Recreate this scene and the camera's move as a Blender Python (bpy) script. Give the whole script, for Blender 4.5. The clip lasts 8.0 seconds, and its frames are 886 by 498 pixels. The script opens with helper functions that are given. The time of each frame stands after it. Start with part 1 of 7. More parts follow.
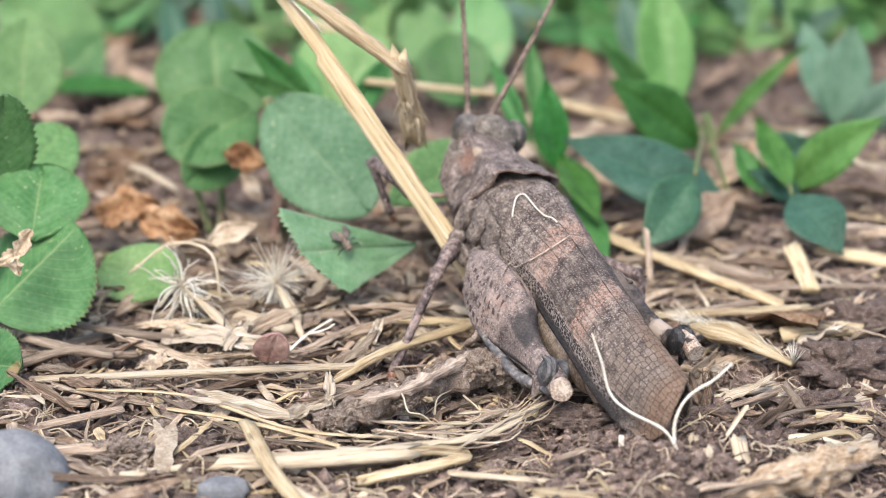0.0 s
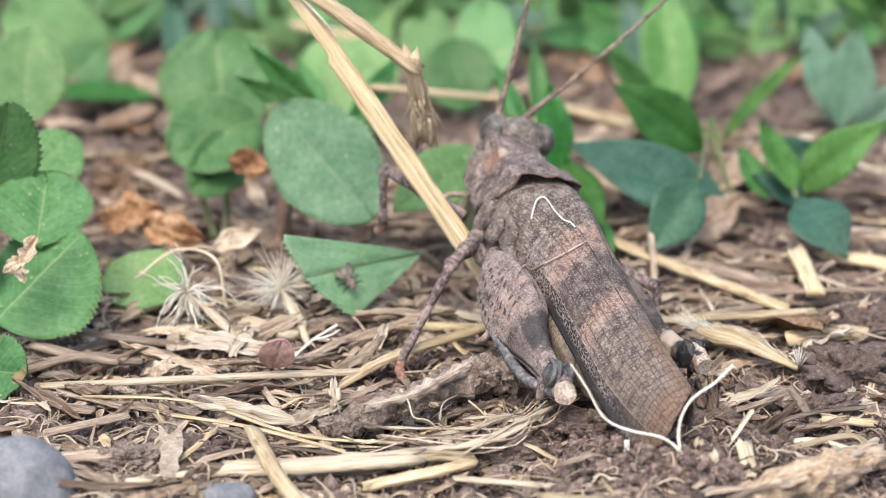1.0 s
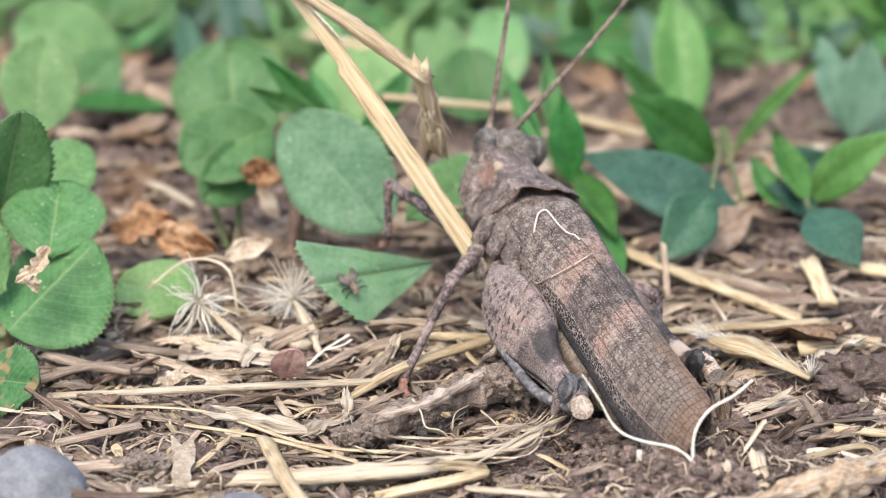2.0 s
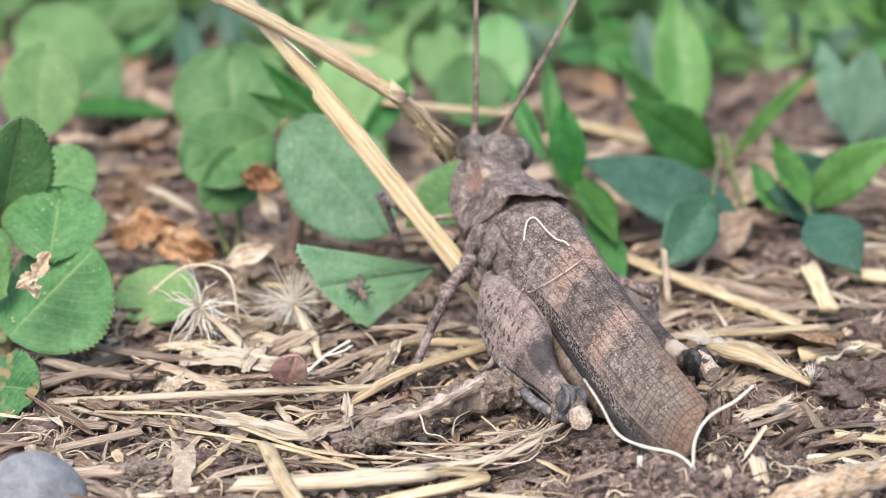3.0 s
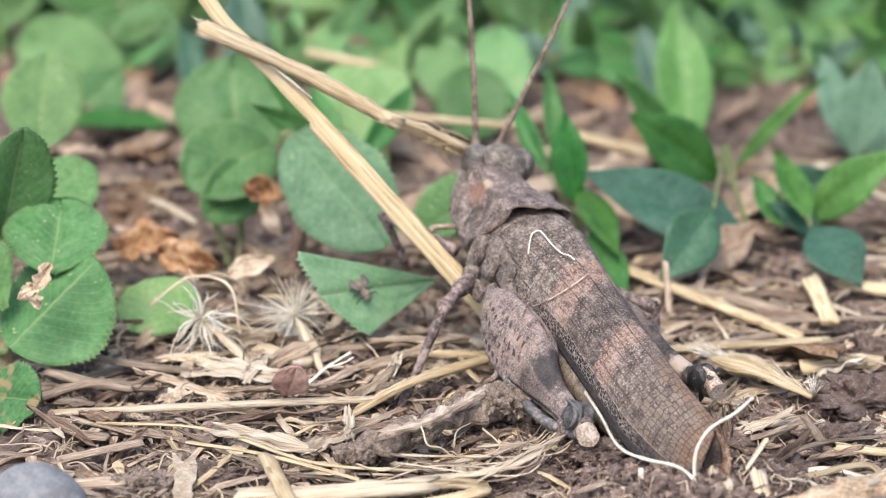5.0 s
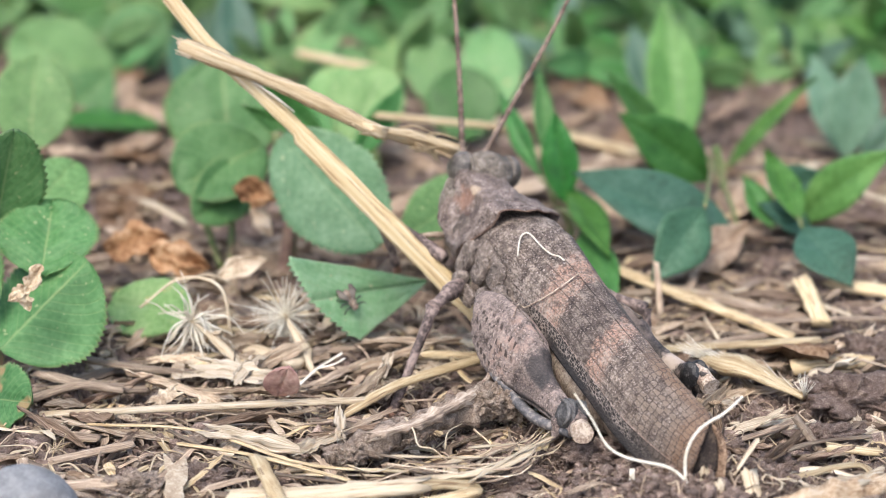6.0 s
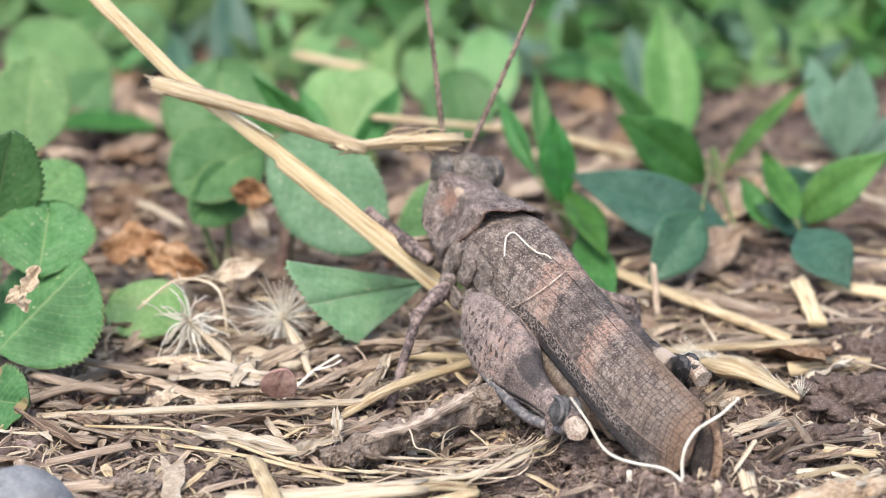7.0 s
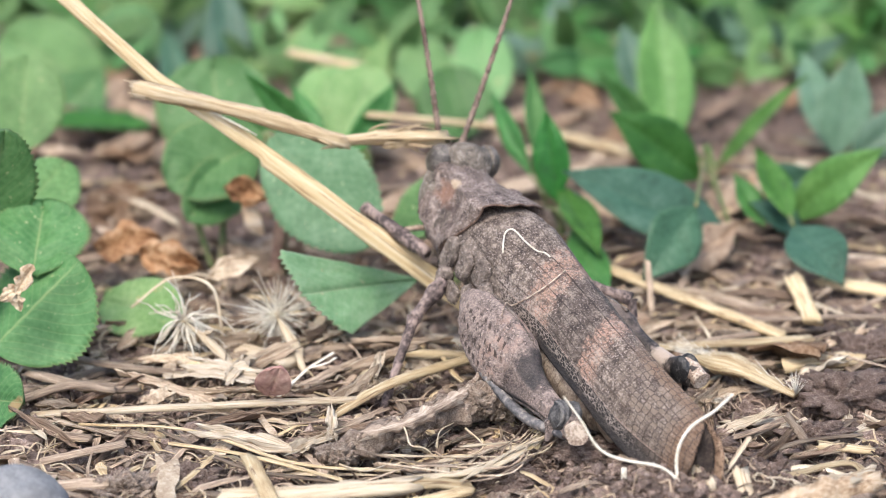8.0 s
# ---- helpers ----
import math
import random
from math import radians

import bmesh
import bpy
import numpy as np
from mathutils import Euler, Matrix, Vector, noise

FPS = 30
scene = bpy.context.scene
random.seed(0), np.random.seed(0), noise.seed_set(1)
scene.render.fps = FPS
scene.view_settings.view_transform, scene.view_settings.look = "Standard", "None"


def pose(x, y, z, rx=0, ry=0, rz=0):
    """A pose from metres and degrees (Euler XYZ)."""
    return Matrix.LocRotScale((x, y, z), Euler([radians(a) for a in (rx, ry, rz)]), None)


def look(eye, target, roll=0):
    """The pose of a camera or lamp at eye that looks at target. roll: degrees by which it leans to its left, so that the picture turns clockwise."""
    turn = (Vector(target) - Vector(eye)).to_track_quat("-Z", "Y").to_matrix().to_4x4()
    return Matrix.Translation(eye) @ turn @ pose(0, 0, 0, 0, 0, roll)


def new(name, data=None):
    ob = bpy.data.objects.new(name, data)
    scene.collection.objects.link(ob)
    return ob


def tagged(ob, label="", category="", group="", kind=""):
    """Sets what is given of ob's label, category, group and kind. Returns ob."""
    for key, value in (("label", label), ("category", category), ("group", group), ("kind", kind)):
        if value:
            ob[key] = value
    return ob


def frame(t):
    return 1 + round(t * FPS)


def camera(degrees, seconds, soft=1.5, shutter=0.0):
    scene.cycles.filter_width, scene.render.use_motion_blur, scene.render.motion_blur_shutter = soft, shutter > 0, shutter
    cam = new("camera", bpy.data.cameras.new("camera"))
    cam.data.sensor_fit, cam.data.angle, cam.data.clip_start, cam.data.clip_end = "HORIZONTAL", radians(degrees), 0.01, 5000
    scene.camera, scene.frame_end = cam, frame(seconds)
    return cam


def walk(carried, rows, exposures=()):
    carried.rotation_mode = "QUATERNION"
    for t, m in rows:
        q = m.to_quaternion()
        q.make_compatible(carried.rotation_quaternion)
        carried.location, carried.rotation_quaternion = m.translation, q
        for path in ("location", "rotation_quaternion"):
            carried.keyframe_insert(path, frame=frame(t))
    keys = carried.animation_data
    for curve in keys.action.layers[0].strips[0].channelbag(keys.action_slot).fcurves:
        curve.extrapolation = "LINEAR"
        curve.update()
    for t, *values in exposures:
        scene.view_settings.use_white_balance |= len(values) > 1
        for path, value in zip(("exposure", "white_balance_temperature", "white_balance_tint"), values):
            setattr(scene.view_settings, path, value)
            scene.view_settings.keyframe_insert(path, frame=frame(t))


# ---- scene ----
cam = camera(20, 8.0, soft=0.6)
cam.data.dof.use_dof = True
cam.data.dof.focus_distance = 0.1485
cam.data.dof.aperture_fstop = 44.0
walk(cam, [
    (0, pose(0, 0, 0.06, 70.000, 0.000, -0.000)),
    (0.5, pose(0, 0, 0.06, 70.060, 0.159, 0.011)),
    (1, pose(0, 0, 0.06, 70.120, 0.246, 0.025)),
    (1.5, pose(0, 0, 0.06, 70.242, 0.363, 0.256)),
    (3, pose(0, 0, 0.06, 70.481, 0.316, 0.311)),
    (3.5, pose(0, 0, 0.06, 70.534, 0.289, 0.350)),
    (4, pose(0, 0, 0.06, 70.612, 0.287, 0.359)),
    (4.5, pose(0, 0, 0.06, 70.718, 0.240, 0.427)),
    (6, pose(0, 0, 0.06, 70.771, 0.249, 0.150)),
    (6.5, pose(0, 0, 0.06, 70.792, 0.315, 0.094)),
    (7, pose(0, 0, 0.06, 70.808, 0.215, 0.094)),
    (7.5, pose(0, 0, 0.06, 70.772, 0.332, -0.018)),
    (8, pose(0, 0, 0.06, 70.750, 0.300, -0.077)),
])

# ---- daylight under a bright, thinly clouded sky ----
world = bpy.data.worlds.new("world")
scene.world = world
world.use_nodes = True
wn = world.node_tree.nodes
sky = wn.new("ShaderNodeTexSky")
sky.sky_type = "NISHITA"
sky.sun_disc = False
sky.sun_elevation = radians(58)
sky.sun_rotation = radians(200)
sky.air_density = 1.0
sky.dust_density = 3.0
world.node_tree.links.new(sky.outputs[0], wn["Background"].inputs[0])
wn["Background"].inputs[1].default_value = 0.15
sun_data = bpy.data.lights.new("sun", "SUN")
sun_data.energy = 0.95
sun_data.angle = radians(25)
sun_data.color = (1.0, 0.95, 0.84)
sun = new("sun", sun_data)
sun.matrix_world = look((-0.25, -0.55, 1.2), (0, 0, 0))
scene.view_settings.exposure = 1.08

# ---- helpers: all sizes below are in millimetres ----
MM = 0.001
ORIGIN = {}
rng = random.Random(7)


def at(x, y, z, rx=0, ry=0, rz=0):
    """A pose from millimetres and degrees."""
    return pose(x * MM, y * MM, z * MM, rx, ry, rz)


def V(*a):
    if len(a) == 1:
        return Vector((a[0], a[0], a[0])) if isinstance(a[0], (int, float)) else Vector(a[0])
    return Vector(a)


def root_of(ob):
    while ob.parent:
        ob = ob.parent
    return ob


def mesh_from(bm, material, name, origin, smooth=True):
    me = bpy.data.meshes.new(name)
    bmesh.ops.translate(bm, verts=bm.verts, vec=-origin)
    bmesh.ops.scale(bm, verts=bm.verts, vec=(MM, MM, MM))
    bm.normal_update()
    for f in bm.faces:
        f.smooth = smooth
    bm.to_mesh(me)
    bm.free()
    me.materials.append(material)
    return me


def thing(name, at, label, category, group="", kind=""):
    ob = new(name)
    ob.empty_display_size = 0.002
    ob.location = V(at) * MM
    ORIGIN[ob] = V(at)
    return tagged(ob, label, category, group, kind)


def part(name, bm, material, parent, label="", smooth=True, kind=""):
    ob = new(name, mesh_from(bm, material, name, ORIGIN[root_of(parent)], smooth))
    ob.parent = parent
    return tagged(ob, label, "", "", kind)


def solo(name, bm, material, at, label, category, group="", kind="", smooth=True):
    ob = new(name, mesh_from(bm, material, name, V(at), smooth))
    ob.location = V(at) * MM
    return tagged(ob, label, category, group, kind)


def lerp(a, b, u):
    return a + (b - a) * u


def table(u, stops):
    """Value at u of a smooth line through (u, value) stops."""
    if u <= stops[0][0]:
        return stops[0][1]
    for (a, x), (b, y) in zip(stops, stops[1:]):
        if u <= b:
            w = (u - a) / (b - a)
            return x + (y - x) * (w * w * (3 - 2 * w))
    return stops[-1][1]


def spline(points, n):
    """n + 1 points of a Catmull-Rom curve through the given ones."""
    p = [V(q) for q in points]
    p = [2 * p[0] - p[1]] + p + [2 * p[-1] - p[-2]]
    out = []
    seg = len(p) - 3
    for i in range(n + 1):
        g = min(i / n * seg, seg - 1e-6)
        k = int(g)
        u = g - k
        a, b, c, d = p[k:k + 4]
        out.append(0.5 * (2 * b + (c - a) * u + (2 * a - 5 * b + 4 * c - d) * u * u + (3 * b - 3 * c + d - a) * u ** 3))
    return out


def tube(bm, points, radii, sides=10, flat=1.0, side=None, rough=0.0, freq=0.8, ridges=0.0, seed=0.0, jag=0.0, twist=0.0):
    """Sweeps an oval section along points. radii: one per point. flat: height over width. side: the direction of the section's width."""
    n = len(points)
    rings = []
    lay = bm.loops.layers.uv.verify()
    run = [0.0]
    for p, q in zip(points, points[1:]):
        run.append(run[-1] + (q - p).length)
    s = V(side) if side else None
    for i, p in enumerate(points):
        t = (points[min(i + 1, n - 1)] - points[max(i - 1, 0)]).normalized()
        if s is None:
            s = t.cross(V(0, 0, 1))
            if s.length < 0.2:
                s = t.cross(V(1, 0, 0))
        s = (s - t * s.dot(t)).normalized()
        w = t.cross(s)
        ring = []
        for k in range(sides):
            a = 2 * math.pi * k / sides + twist * i / n
            r = radii[i] * (1 + ridges * math.cos(5 * a + seed))
            q = p + s * (math.cos(a) * r) + w * (math.sin(a) * r * flat)
            if rough:
                q += (q - p) * (rough * noise.noise(q * freq + V(seed, seed * 2.1, 3)))
            if jag and i in (0, n - 1):
                q += t * ((1 if i else -1) * jag * radii[i] * (0.5 + 1.5 * noise.noise(V(a * 3, seed * 3.7, i))))
            ring.append(bm.verts.new(q))
        rings.append(ring)
    girth = 2 * math.pi * max(radii) / sides
    for i, (a, b) in enumerate(zip(rings, rings[1:])):
        for k in range(sides):
            f = bm.faces.new((a[k], a[(k + 1) % sides], b[(k + 1) % sides], b[k]))
            for loop, uv in zip(f.loops, ((k, i), (k + 1, i), (k + 1, i + 1), (k, i + 1))):
                loop[lay].uv = (uv[0] * girth + seed * 7.3, run[uv[1]] + seed * 3.1)
    bm.faces.new(list(reversed(rings[0])))
    bm.faces.new(rings[-1])
    return rings


def lump(bm, c, r, squash=(1, 1, 1), rough=0.3, freq=1.0, seed=0.0, level=2, turn=None):
    """An uneven rounded lump."""
    made = bmesh.ops.create_icosphere(bm, subdivisions=level, radius=1)["verts"]
    m = turn or Matrix.Identity(3)
    for v in made:
        n = v.co.normalized()
        k = 1 + rough * noise.noise(n * freq * 1.6 + V(seed, -seed, seed * 0.7)) + 0.5 * rough * noise.noise(n * freq * 4 + V(seed))
        if level > 4:
            k += 0.30 * rough * noise.noise(n * freq * 9 + V(seed)) + 0.2 * rough * noise.noise(n * freq * 19 + V(seed))
        v.co = V(c) + m @ V(n.x * squash[0], n.y * squash[1], n.z * squash[2]) * (r * k)


# ---- materials ----
def shader(name, stops, scale=1.0, rough=0.8, bump=0.3, fine=6.0, detail=6.0, stretch=(1, 1, 1), random_value=0.0, spots=None, translucent=0.0, spec=0.3, depth=0.1, coat=0.0, along=False, contrast=1.0, random_hue=0.0):
    """Noise-mottled surface. scale: features per millimetre."""
    m = bpy.data.materials.new(name)
    m.use_nodes = True
    nt = m.node_tree
    n, l = nt.nodes, nt.links
    p = n["Principled BSDF"]
    tc = n.new("ShaderNodeTexCoord")
    mp = n.new("ShaderNodeMapping")
    mp.inputs["Scale"].default_value = [s * (1 if along else 1000) for s in stretch]
    l.new(tc.outputs["UV" if along else "Object"], mp.inputs[0])
    info = n.new("ShaderNodeObjectInfo")
    shift = n.new("ShaderNodeVectorMath")
    shift.operation = "ADD"
    sc = n.new("ShaderNodeMath")
    sc.operation = "MULTIPLY"
    sc.inputs[1].default_value = 37.0
    l.new(info.outputs["Random"], sc.inputs[0])
    l.new(mp.outputs[0], shift.inputs[0])
    l.new(sc.outputs[0], shift.inputs[1])
    a = n.new("ShaderNodeTexNoise")
    a.inputs["Scale"].default_value = scale
    a.inputs["Detail"].default_value = detail
    a.inputs["Roughness"].default_value = 0.65
    b = n.new("ShaderNodeTexNoise")
    b.inputs["Scale"].default_value = scale * fine
    b.inputs["Detail"].default_value = 4
    l.new(shift.outputs[0], a.inputs[0])
    l.new(shift.outputs[0], b.inputs[0])
    mixf = n.new("ShaderNodeMath")
    mixf.operation = "MULTIPLY_ADD"
    mixf.inputs[1].default_value = 0.6
    l.new(b.outputs[0], mixf.inputs[0])
    sub = n.new("ShaderNodeMath")
    sub.operation = "SUBTRACT"
    sub.inputs[1].default_value = 0.30
    l.new(a.outputs[0], sub.inputs[0])
    l.new(sub.outputs[0], mixf.inputs[2])
    ramp = n.new("ShaderNodeValToRGB")
    r = ramp.color_ramp
    while len(r.elements) < len(stops):
        r.elements.new(0.5)
    for e, (pos, col) in zip(r.elements, stops):
        e.position, e.color = pos, (*col, 1)
    wide = n.new("ShaderNodeMapRange")
    wide.inputs[1].default_value, wide.inputs[2].default_value = 0.5 - 0.27 / contrast, 0.5 + 0.27 / contrast
    l.new(mixf.outputs[0], wide.inputs[0])
    l.new(wide.outputs[0], ramp.inputs[0])
    colour = ramp.outputs[0]
    if spots:
        size, amount, col = spots
        vo = n.new("ShaderNodeTexNoise")
        vo.inputs["Scale"].default_value = size
        vo.inputs["Detail"].default_value = 2
        l.new(shift.outputs[0], vo.inputs[0])
        gt = n.new("ShaderNodeMapRange")
        gt.inputs[1].default_value = 1 - amount
        gt.inputs[2].default_value = 1 - amount + 0.05
        l.new(vo.outputs[0], gt.inputs[0])
        mx = n.new("ShaderNodeMix")
        mx.data_type = "RGBA"
        l.new(gt.outputs[0], mx.inputs[0])
        l.new(colour, mx.inputs[6])
        mx.inputs[7].default_value = (*col, 1)
        colour = mx.outputs[2]
    if random_value:
        hsv = n.new("ShaderNodeHueSaturation")
        mr = n.new("ShaderNodeMapRange")
        mr.inputs[3].default_value = 1 - random_value
        mr.inputs[4].default_value = 1 + random_value
        geo = n.new("ShaderNodeNewGeometry")
        both = n.new("ShaderNodeMath")
        both.operation = "ADD"
        l.new(info.outputs["Random"], both.inputs[0])
        l.new(geo.outputs["Random Per Island"], both.inputs[1])
        part_of = n.new("ShaderNodeMath")
        part_of.operation = "FRACT"
        l.new(both.outputs[0], part_of.inputs[0])
        l.new(part_of.outputs[0], mr.inputs[0])
        l.new(mr.outputs[0], hsv.inputs["Value"])
        if random_hue:
            hue = n.new("ShaderNodeMapRange")
            hue.inputs[3].default_value, hue.inputs[4].default_value = 0.5 - random_hue, 0.5 + random_hue
            l.new(info.outputs["Random"], hue.inputs[0])
            l.new(hue.outputs[0], hsv.inputs["Hue"])
        l.new(colour, hsv.inputs["Color"])
        colour = hsv.outputs[0]
    l.new(colour, p.inputs["Base Color"])
    p.inputs["Roughness"].default_value = rough
    p.inputs["Specular IOR Level"].default_value = spec
    p.inputs["Coat Weight"].default_value = coat
    bp = n.new("ShaderNodeBump")
    bp.inputs["Strength"].default_value = bump
    bp.inputs["Distance"].default_value = depth * MM
    l.new(mixf.outputs[0], bp.inputs["Height"])
    l.new(bp.outputs[0], p.inputs["Normal"])
    if translucent:
        tr = n.new("ShaderNodeBsdfTranslucent")
        l.new(colour, tr.inputs[0])
        ms = n.new("ShaderNodeMixShader")
        ms.inputs[0].default_value = translucent
        l.new(p.outputs[0], ms.inputs[1])
        l.new(tr.outputs[0], ms.inputs[2])
        l.new(ms.outputs[0], n["Material Output"].inputs[0])
    m["colour_node"] = ramp.name
    return m


SOIL = shader("soil", [(0.1, (0.115, 0.079, 0.064)), (0.5, (0.235, 0.168, 0.140)), (0.68, (0.29, 0.217, 0.178)), (0.85, (0.42, 0.335, 0.275))], 2.4, 0.95, 1.0, 5, depth=0.5)
CRUMB = shader("soil_crumb", [(0.1, (0.115, 0.079, 0.064)), (0.55, (0.235, 0.17, 0.14)), (0.9, (0.42, 0.33, 0.275))], 2.2, 0.95, 1.0, 5, random_value=0.5, depth=0.3)
STRAW = shader("dry_straw", [(0.1, (0.26, 0.16, 0.08)), (0.4, (0.48, 0.36, 0.205)), (0.65, (0.58, 0.47, 0.295)), (0.9, (0.69, 0.60, 0.42))], 1.0, 0.65, 0.7, 3, stretch=(3.5, 0.28, 1), random_value=0.3, spots=(1.3, 0.36, (0.22, 0.14, 0.08)), spec=0.35, along=True)
OLDSTRAW = shader("old_straw", [(0.1, (0.31, 0.21, 0.12)), (0.35, (0.49, 0.365, 0.215)), (0.65, (0.62, 0.50, 0.325)), (0.9, (0.73, 0.63, 0.46))], 1.0, 0.65, 0.9, 3, stretch=(3.0, 0.2, 1), spots=(1.4, 0.36, (0.26, 0.165, 0.095)), along=True)
GOLDEN = shader("golden_straw", [(0.1, (0.38, 0.26, 0.13)), (0.4, (0.55, 0.42, 0.23)), (0.65, (0.61, 0.50, 0.31)), (0.9, (0.68, 0.59, 0.42))], 1.0, 0.5, 0.5, 3, stretch=(3.5, 0.16, 1), spots=(1.2, 0.32, (0.34, 0.22, 0.11)), spec=0.4, along=True)
BLEACHED = shader("bleached_straw", [(0.1, (0.30, 0.22, 0.14)), (0.4, (0.56, 0.45, 0.31)), (0.65, (0.60, 0.51, 0.375)), (0.9, (0.68, 0.61, 0.49))], 1.0, 0.75, 0.8, 3, stretch=(3.5, 0.3, 1), random_value=0.2, spots=(1.2, 0.36, (0.28, 0.19, 0.12)), along=True)
BROWNSTRAW = shader("weathered_straw", [(0.1, (0.13, 0.092, 0.068)), (0.4, (0.265, 0.195, 0.14)), (0.65, (0.37, 0.285, 0.21)), (0.9, (0.56, 0.45, 0.33))], 1.0, 0.8, 0.8, 3, stretch=(3.0, 0.35, 1), random_value=0.5, along=True)
DEADLEAF = shader("dead_leaf", [(0.1, (0.12, 0.066, 0.036)), (0.5, (0.28, 0.17, 0.098)), (0.9, (0.46, 0.33, 0.22))], 0.7, 0.75, 0.6, 5, random_value=0.35)
ORANGELEAF = shader("orange_dead_leaf", [(0.1, (0.16, 0.072, 0.032)), (0.5, (0.36, 0.19, 0.09)), (0.9, (0.52, 0.34, 0.2))], 0.6, 0.7, 0.7, 5, contrast=1.2)
WITHERED = shader("withered_edge", [(0.1, (0.30, 0.19, 0.11)), (0.5, (0.56, 0.44, 0.30)), (0.9, (0.74, 0.66, 0.50))], 2.0, 0.7, 0.7, 5)
BROWNLEAF = shader("bleached_leaf", [(0.1, (0.16, 0.105, 0.072)), (0.5, (0.32, 0.23, 0.16)), (0.9, (0.50, 0.395, 0.29))], 0.8, 0.75, 0.6, 5, random_value=0.3)
PALEFLAKE = shader("pale_fibrous_flake", [(0.1, (0.34, 0.265, 0.185)), (0.4, (0.52, 0.43, 0.32)), (0.65, (0.64, 0.56, 0.45)), (0.9, (0.74, 0.68, 0.57))], 1.0, 0.8, 1.0, 3, stretch=(5, 1.0, 1), random_value=0.15, along=True)
FLAKE = shader("fibrous_flake", [(0.1, (0.19, 0.13, 0.09)), (0.4, (0.36, 0.27, 0.19)), (0.65, (0.50, 0.40, 0.30)), (0.9, (0.66, 0.57, 0.45))], 1.0, 0.8, 1.0, 3, stretch=(5, 1.0, 1), random_value=0.35, along=True)
DARKFLAKE = shader("dark_fibrous_flake", [(0.1, (0.09, 0.058, 0.042)), (0.4, (0.19, 0.13, 0.095)), (0.65, (0.28, 0.205, 0.15)), (0.9, (0.44, 0.34, 0.26))], 1.0, 0.85, 1.0, 3, stretch=(5, 1.0, 1), random_value=0.4, along=True)
PAPERY = shader("papery_straw", [(0.1, (0.28, 0.20, 0.135)), (0.5, (0.50, 0.40, 0.29)), (0.9, (0.68, 0.60, 0.47))], 1.3, 0.75, 0.7, 5, random_value=0.3)
REDLEAF = shader("red_leaf", [(0.1, (0.27, 0.14, 0.13)), (0.5, (0.40, 0.235, 0.20)), (0.9, (0.54, 0.37, 0.30))], 0.5, 0.5, 0.4, 6)
STONE = shader("stone", [(0.1, (0.14, 0.145, 0.155)), (0.5, (0.20, 0.205, 0.215)), (0.9, (0.27, 0.275, 0.28))], 0.9, 0.85, 0.4, 6, depth=0.12)
BARK = shader("bark", [(0.1, (0.11, 0.078, 0.06)), (0.45, (0.29, 0.22, 0.17)), (0.85, (0.56, 0.46, 0.38))], 2.0, 0.92, 1.0, 5, depth=0.4, contrast=0.8)
WOOD = shader("rotten_wood", [(0.1, (0.27, 0.155, 0.085)), (0.4, (0.50, 0.35, 0.22)), (0.7, (0.64, 0.50, 0.35)), (0.9, (0.72, 0.61, 0.47))], 1.0, 0.85, 0.9, 4, depth=0.25, stretch=(2.2, 0.6, 1), along=True)
PAPPUS = shader("seed_hair", [(0.2, (0.62, 0.55, 0.43)), (0.7, (0.80, 0.76, 0.66))], 1.0, 0.6, 0.0)
def leaf_material(name, stops, vein, specks, rough=0.5, rnd=0.2):
    """Leaf green with a pale midrib, fine side veins, a light margin and small pale specks; u runs across, v along the blade."""
    m = shader(name, stops, 0.35, rough, 0.45, 9, contrast=1.0, random_value=rnd, random_hue=0.022, spots=specks, translucent=0.28, spec=0.35)
    nt = m.node_tree
    n, l = nt.nodes, nt.links
    p = n["Principled BSDF"]
    base = p.inputs["Base Color"].links[0].from_socket
    uv = n.new("ShaderNodeUVMap")
    sep = n.new("ShaderNodeSeparateXYZ")
    l.new(uv.outputs[0], sep.inputs[0])

    def op(kind, a, b=0.0, c=0.0):
        q = n.new("ShaderNodeMath")
        q.operation = kind
        for i, w in enumerate((a, b, c)):
            if isinstance(w, (int, float)):
                q.inputs[i].default_value = w
            else:
                l.new(w, q.inputs[i])
        return q.outputs[0]

    def ease(x, a, b):
        q = n.new("ShaderNodeMapRange")
        q.interpolation_type = "SMOOTHSTEP"
        l.new(x, q.inputs[0])
        q.inputs[1].default_value, q.inputs[2].default_value = a, b
        return q.outputs[0]

    out = op("ABSOLUTE", sep.outputs[0])
    rib = ease(out, 0.035, 0.012)
    side = op("COSINE", op("MULTIPLY", op("SUBTRACT", sep.outputs[1], op("MULTIPLY", out, 0.38)), 2 * math.pi * 11))
    side = ease(side, 0.90, 1.0)
    rim = ease(out, 0.93, 0.985)
    amount = op("MAXIMUM", op("MULTIPLY", rib, 0.55), op("MAXIMUM", op("MULTIPLY", side, 0.28), op("MULTIPLY", rim, 0.5)))
    mx = n.new("ShaderNodeMix")
    mx.data_type = "RGBA"
    l.new(amount, mx.inputs[0])
    l.new(base, mx.inputs[6])
    mx.inputs[7].default_value = (*vein, 1)
    l.new(mx.outputs[2], p.inputs["Base Color"])
    bp = n.new("ShaderNodeBump")
    bp.inputs["Strength"].default_value = 0.5
    bp.inputs["Distance"].default_value = 0.08 * MM
    bp.invert = True
    l.new(op("MAXIMUM", rib, op("MULTIPLY", side, 0.6)), bp.inputs["Height"])
    l.new(p.inputs["Normal"].links[0].from_socket, bp.inputs["Normal"])
    l.new(bp.outputs[0], p.inputs["Normal"])
    return m


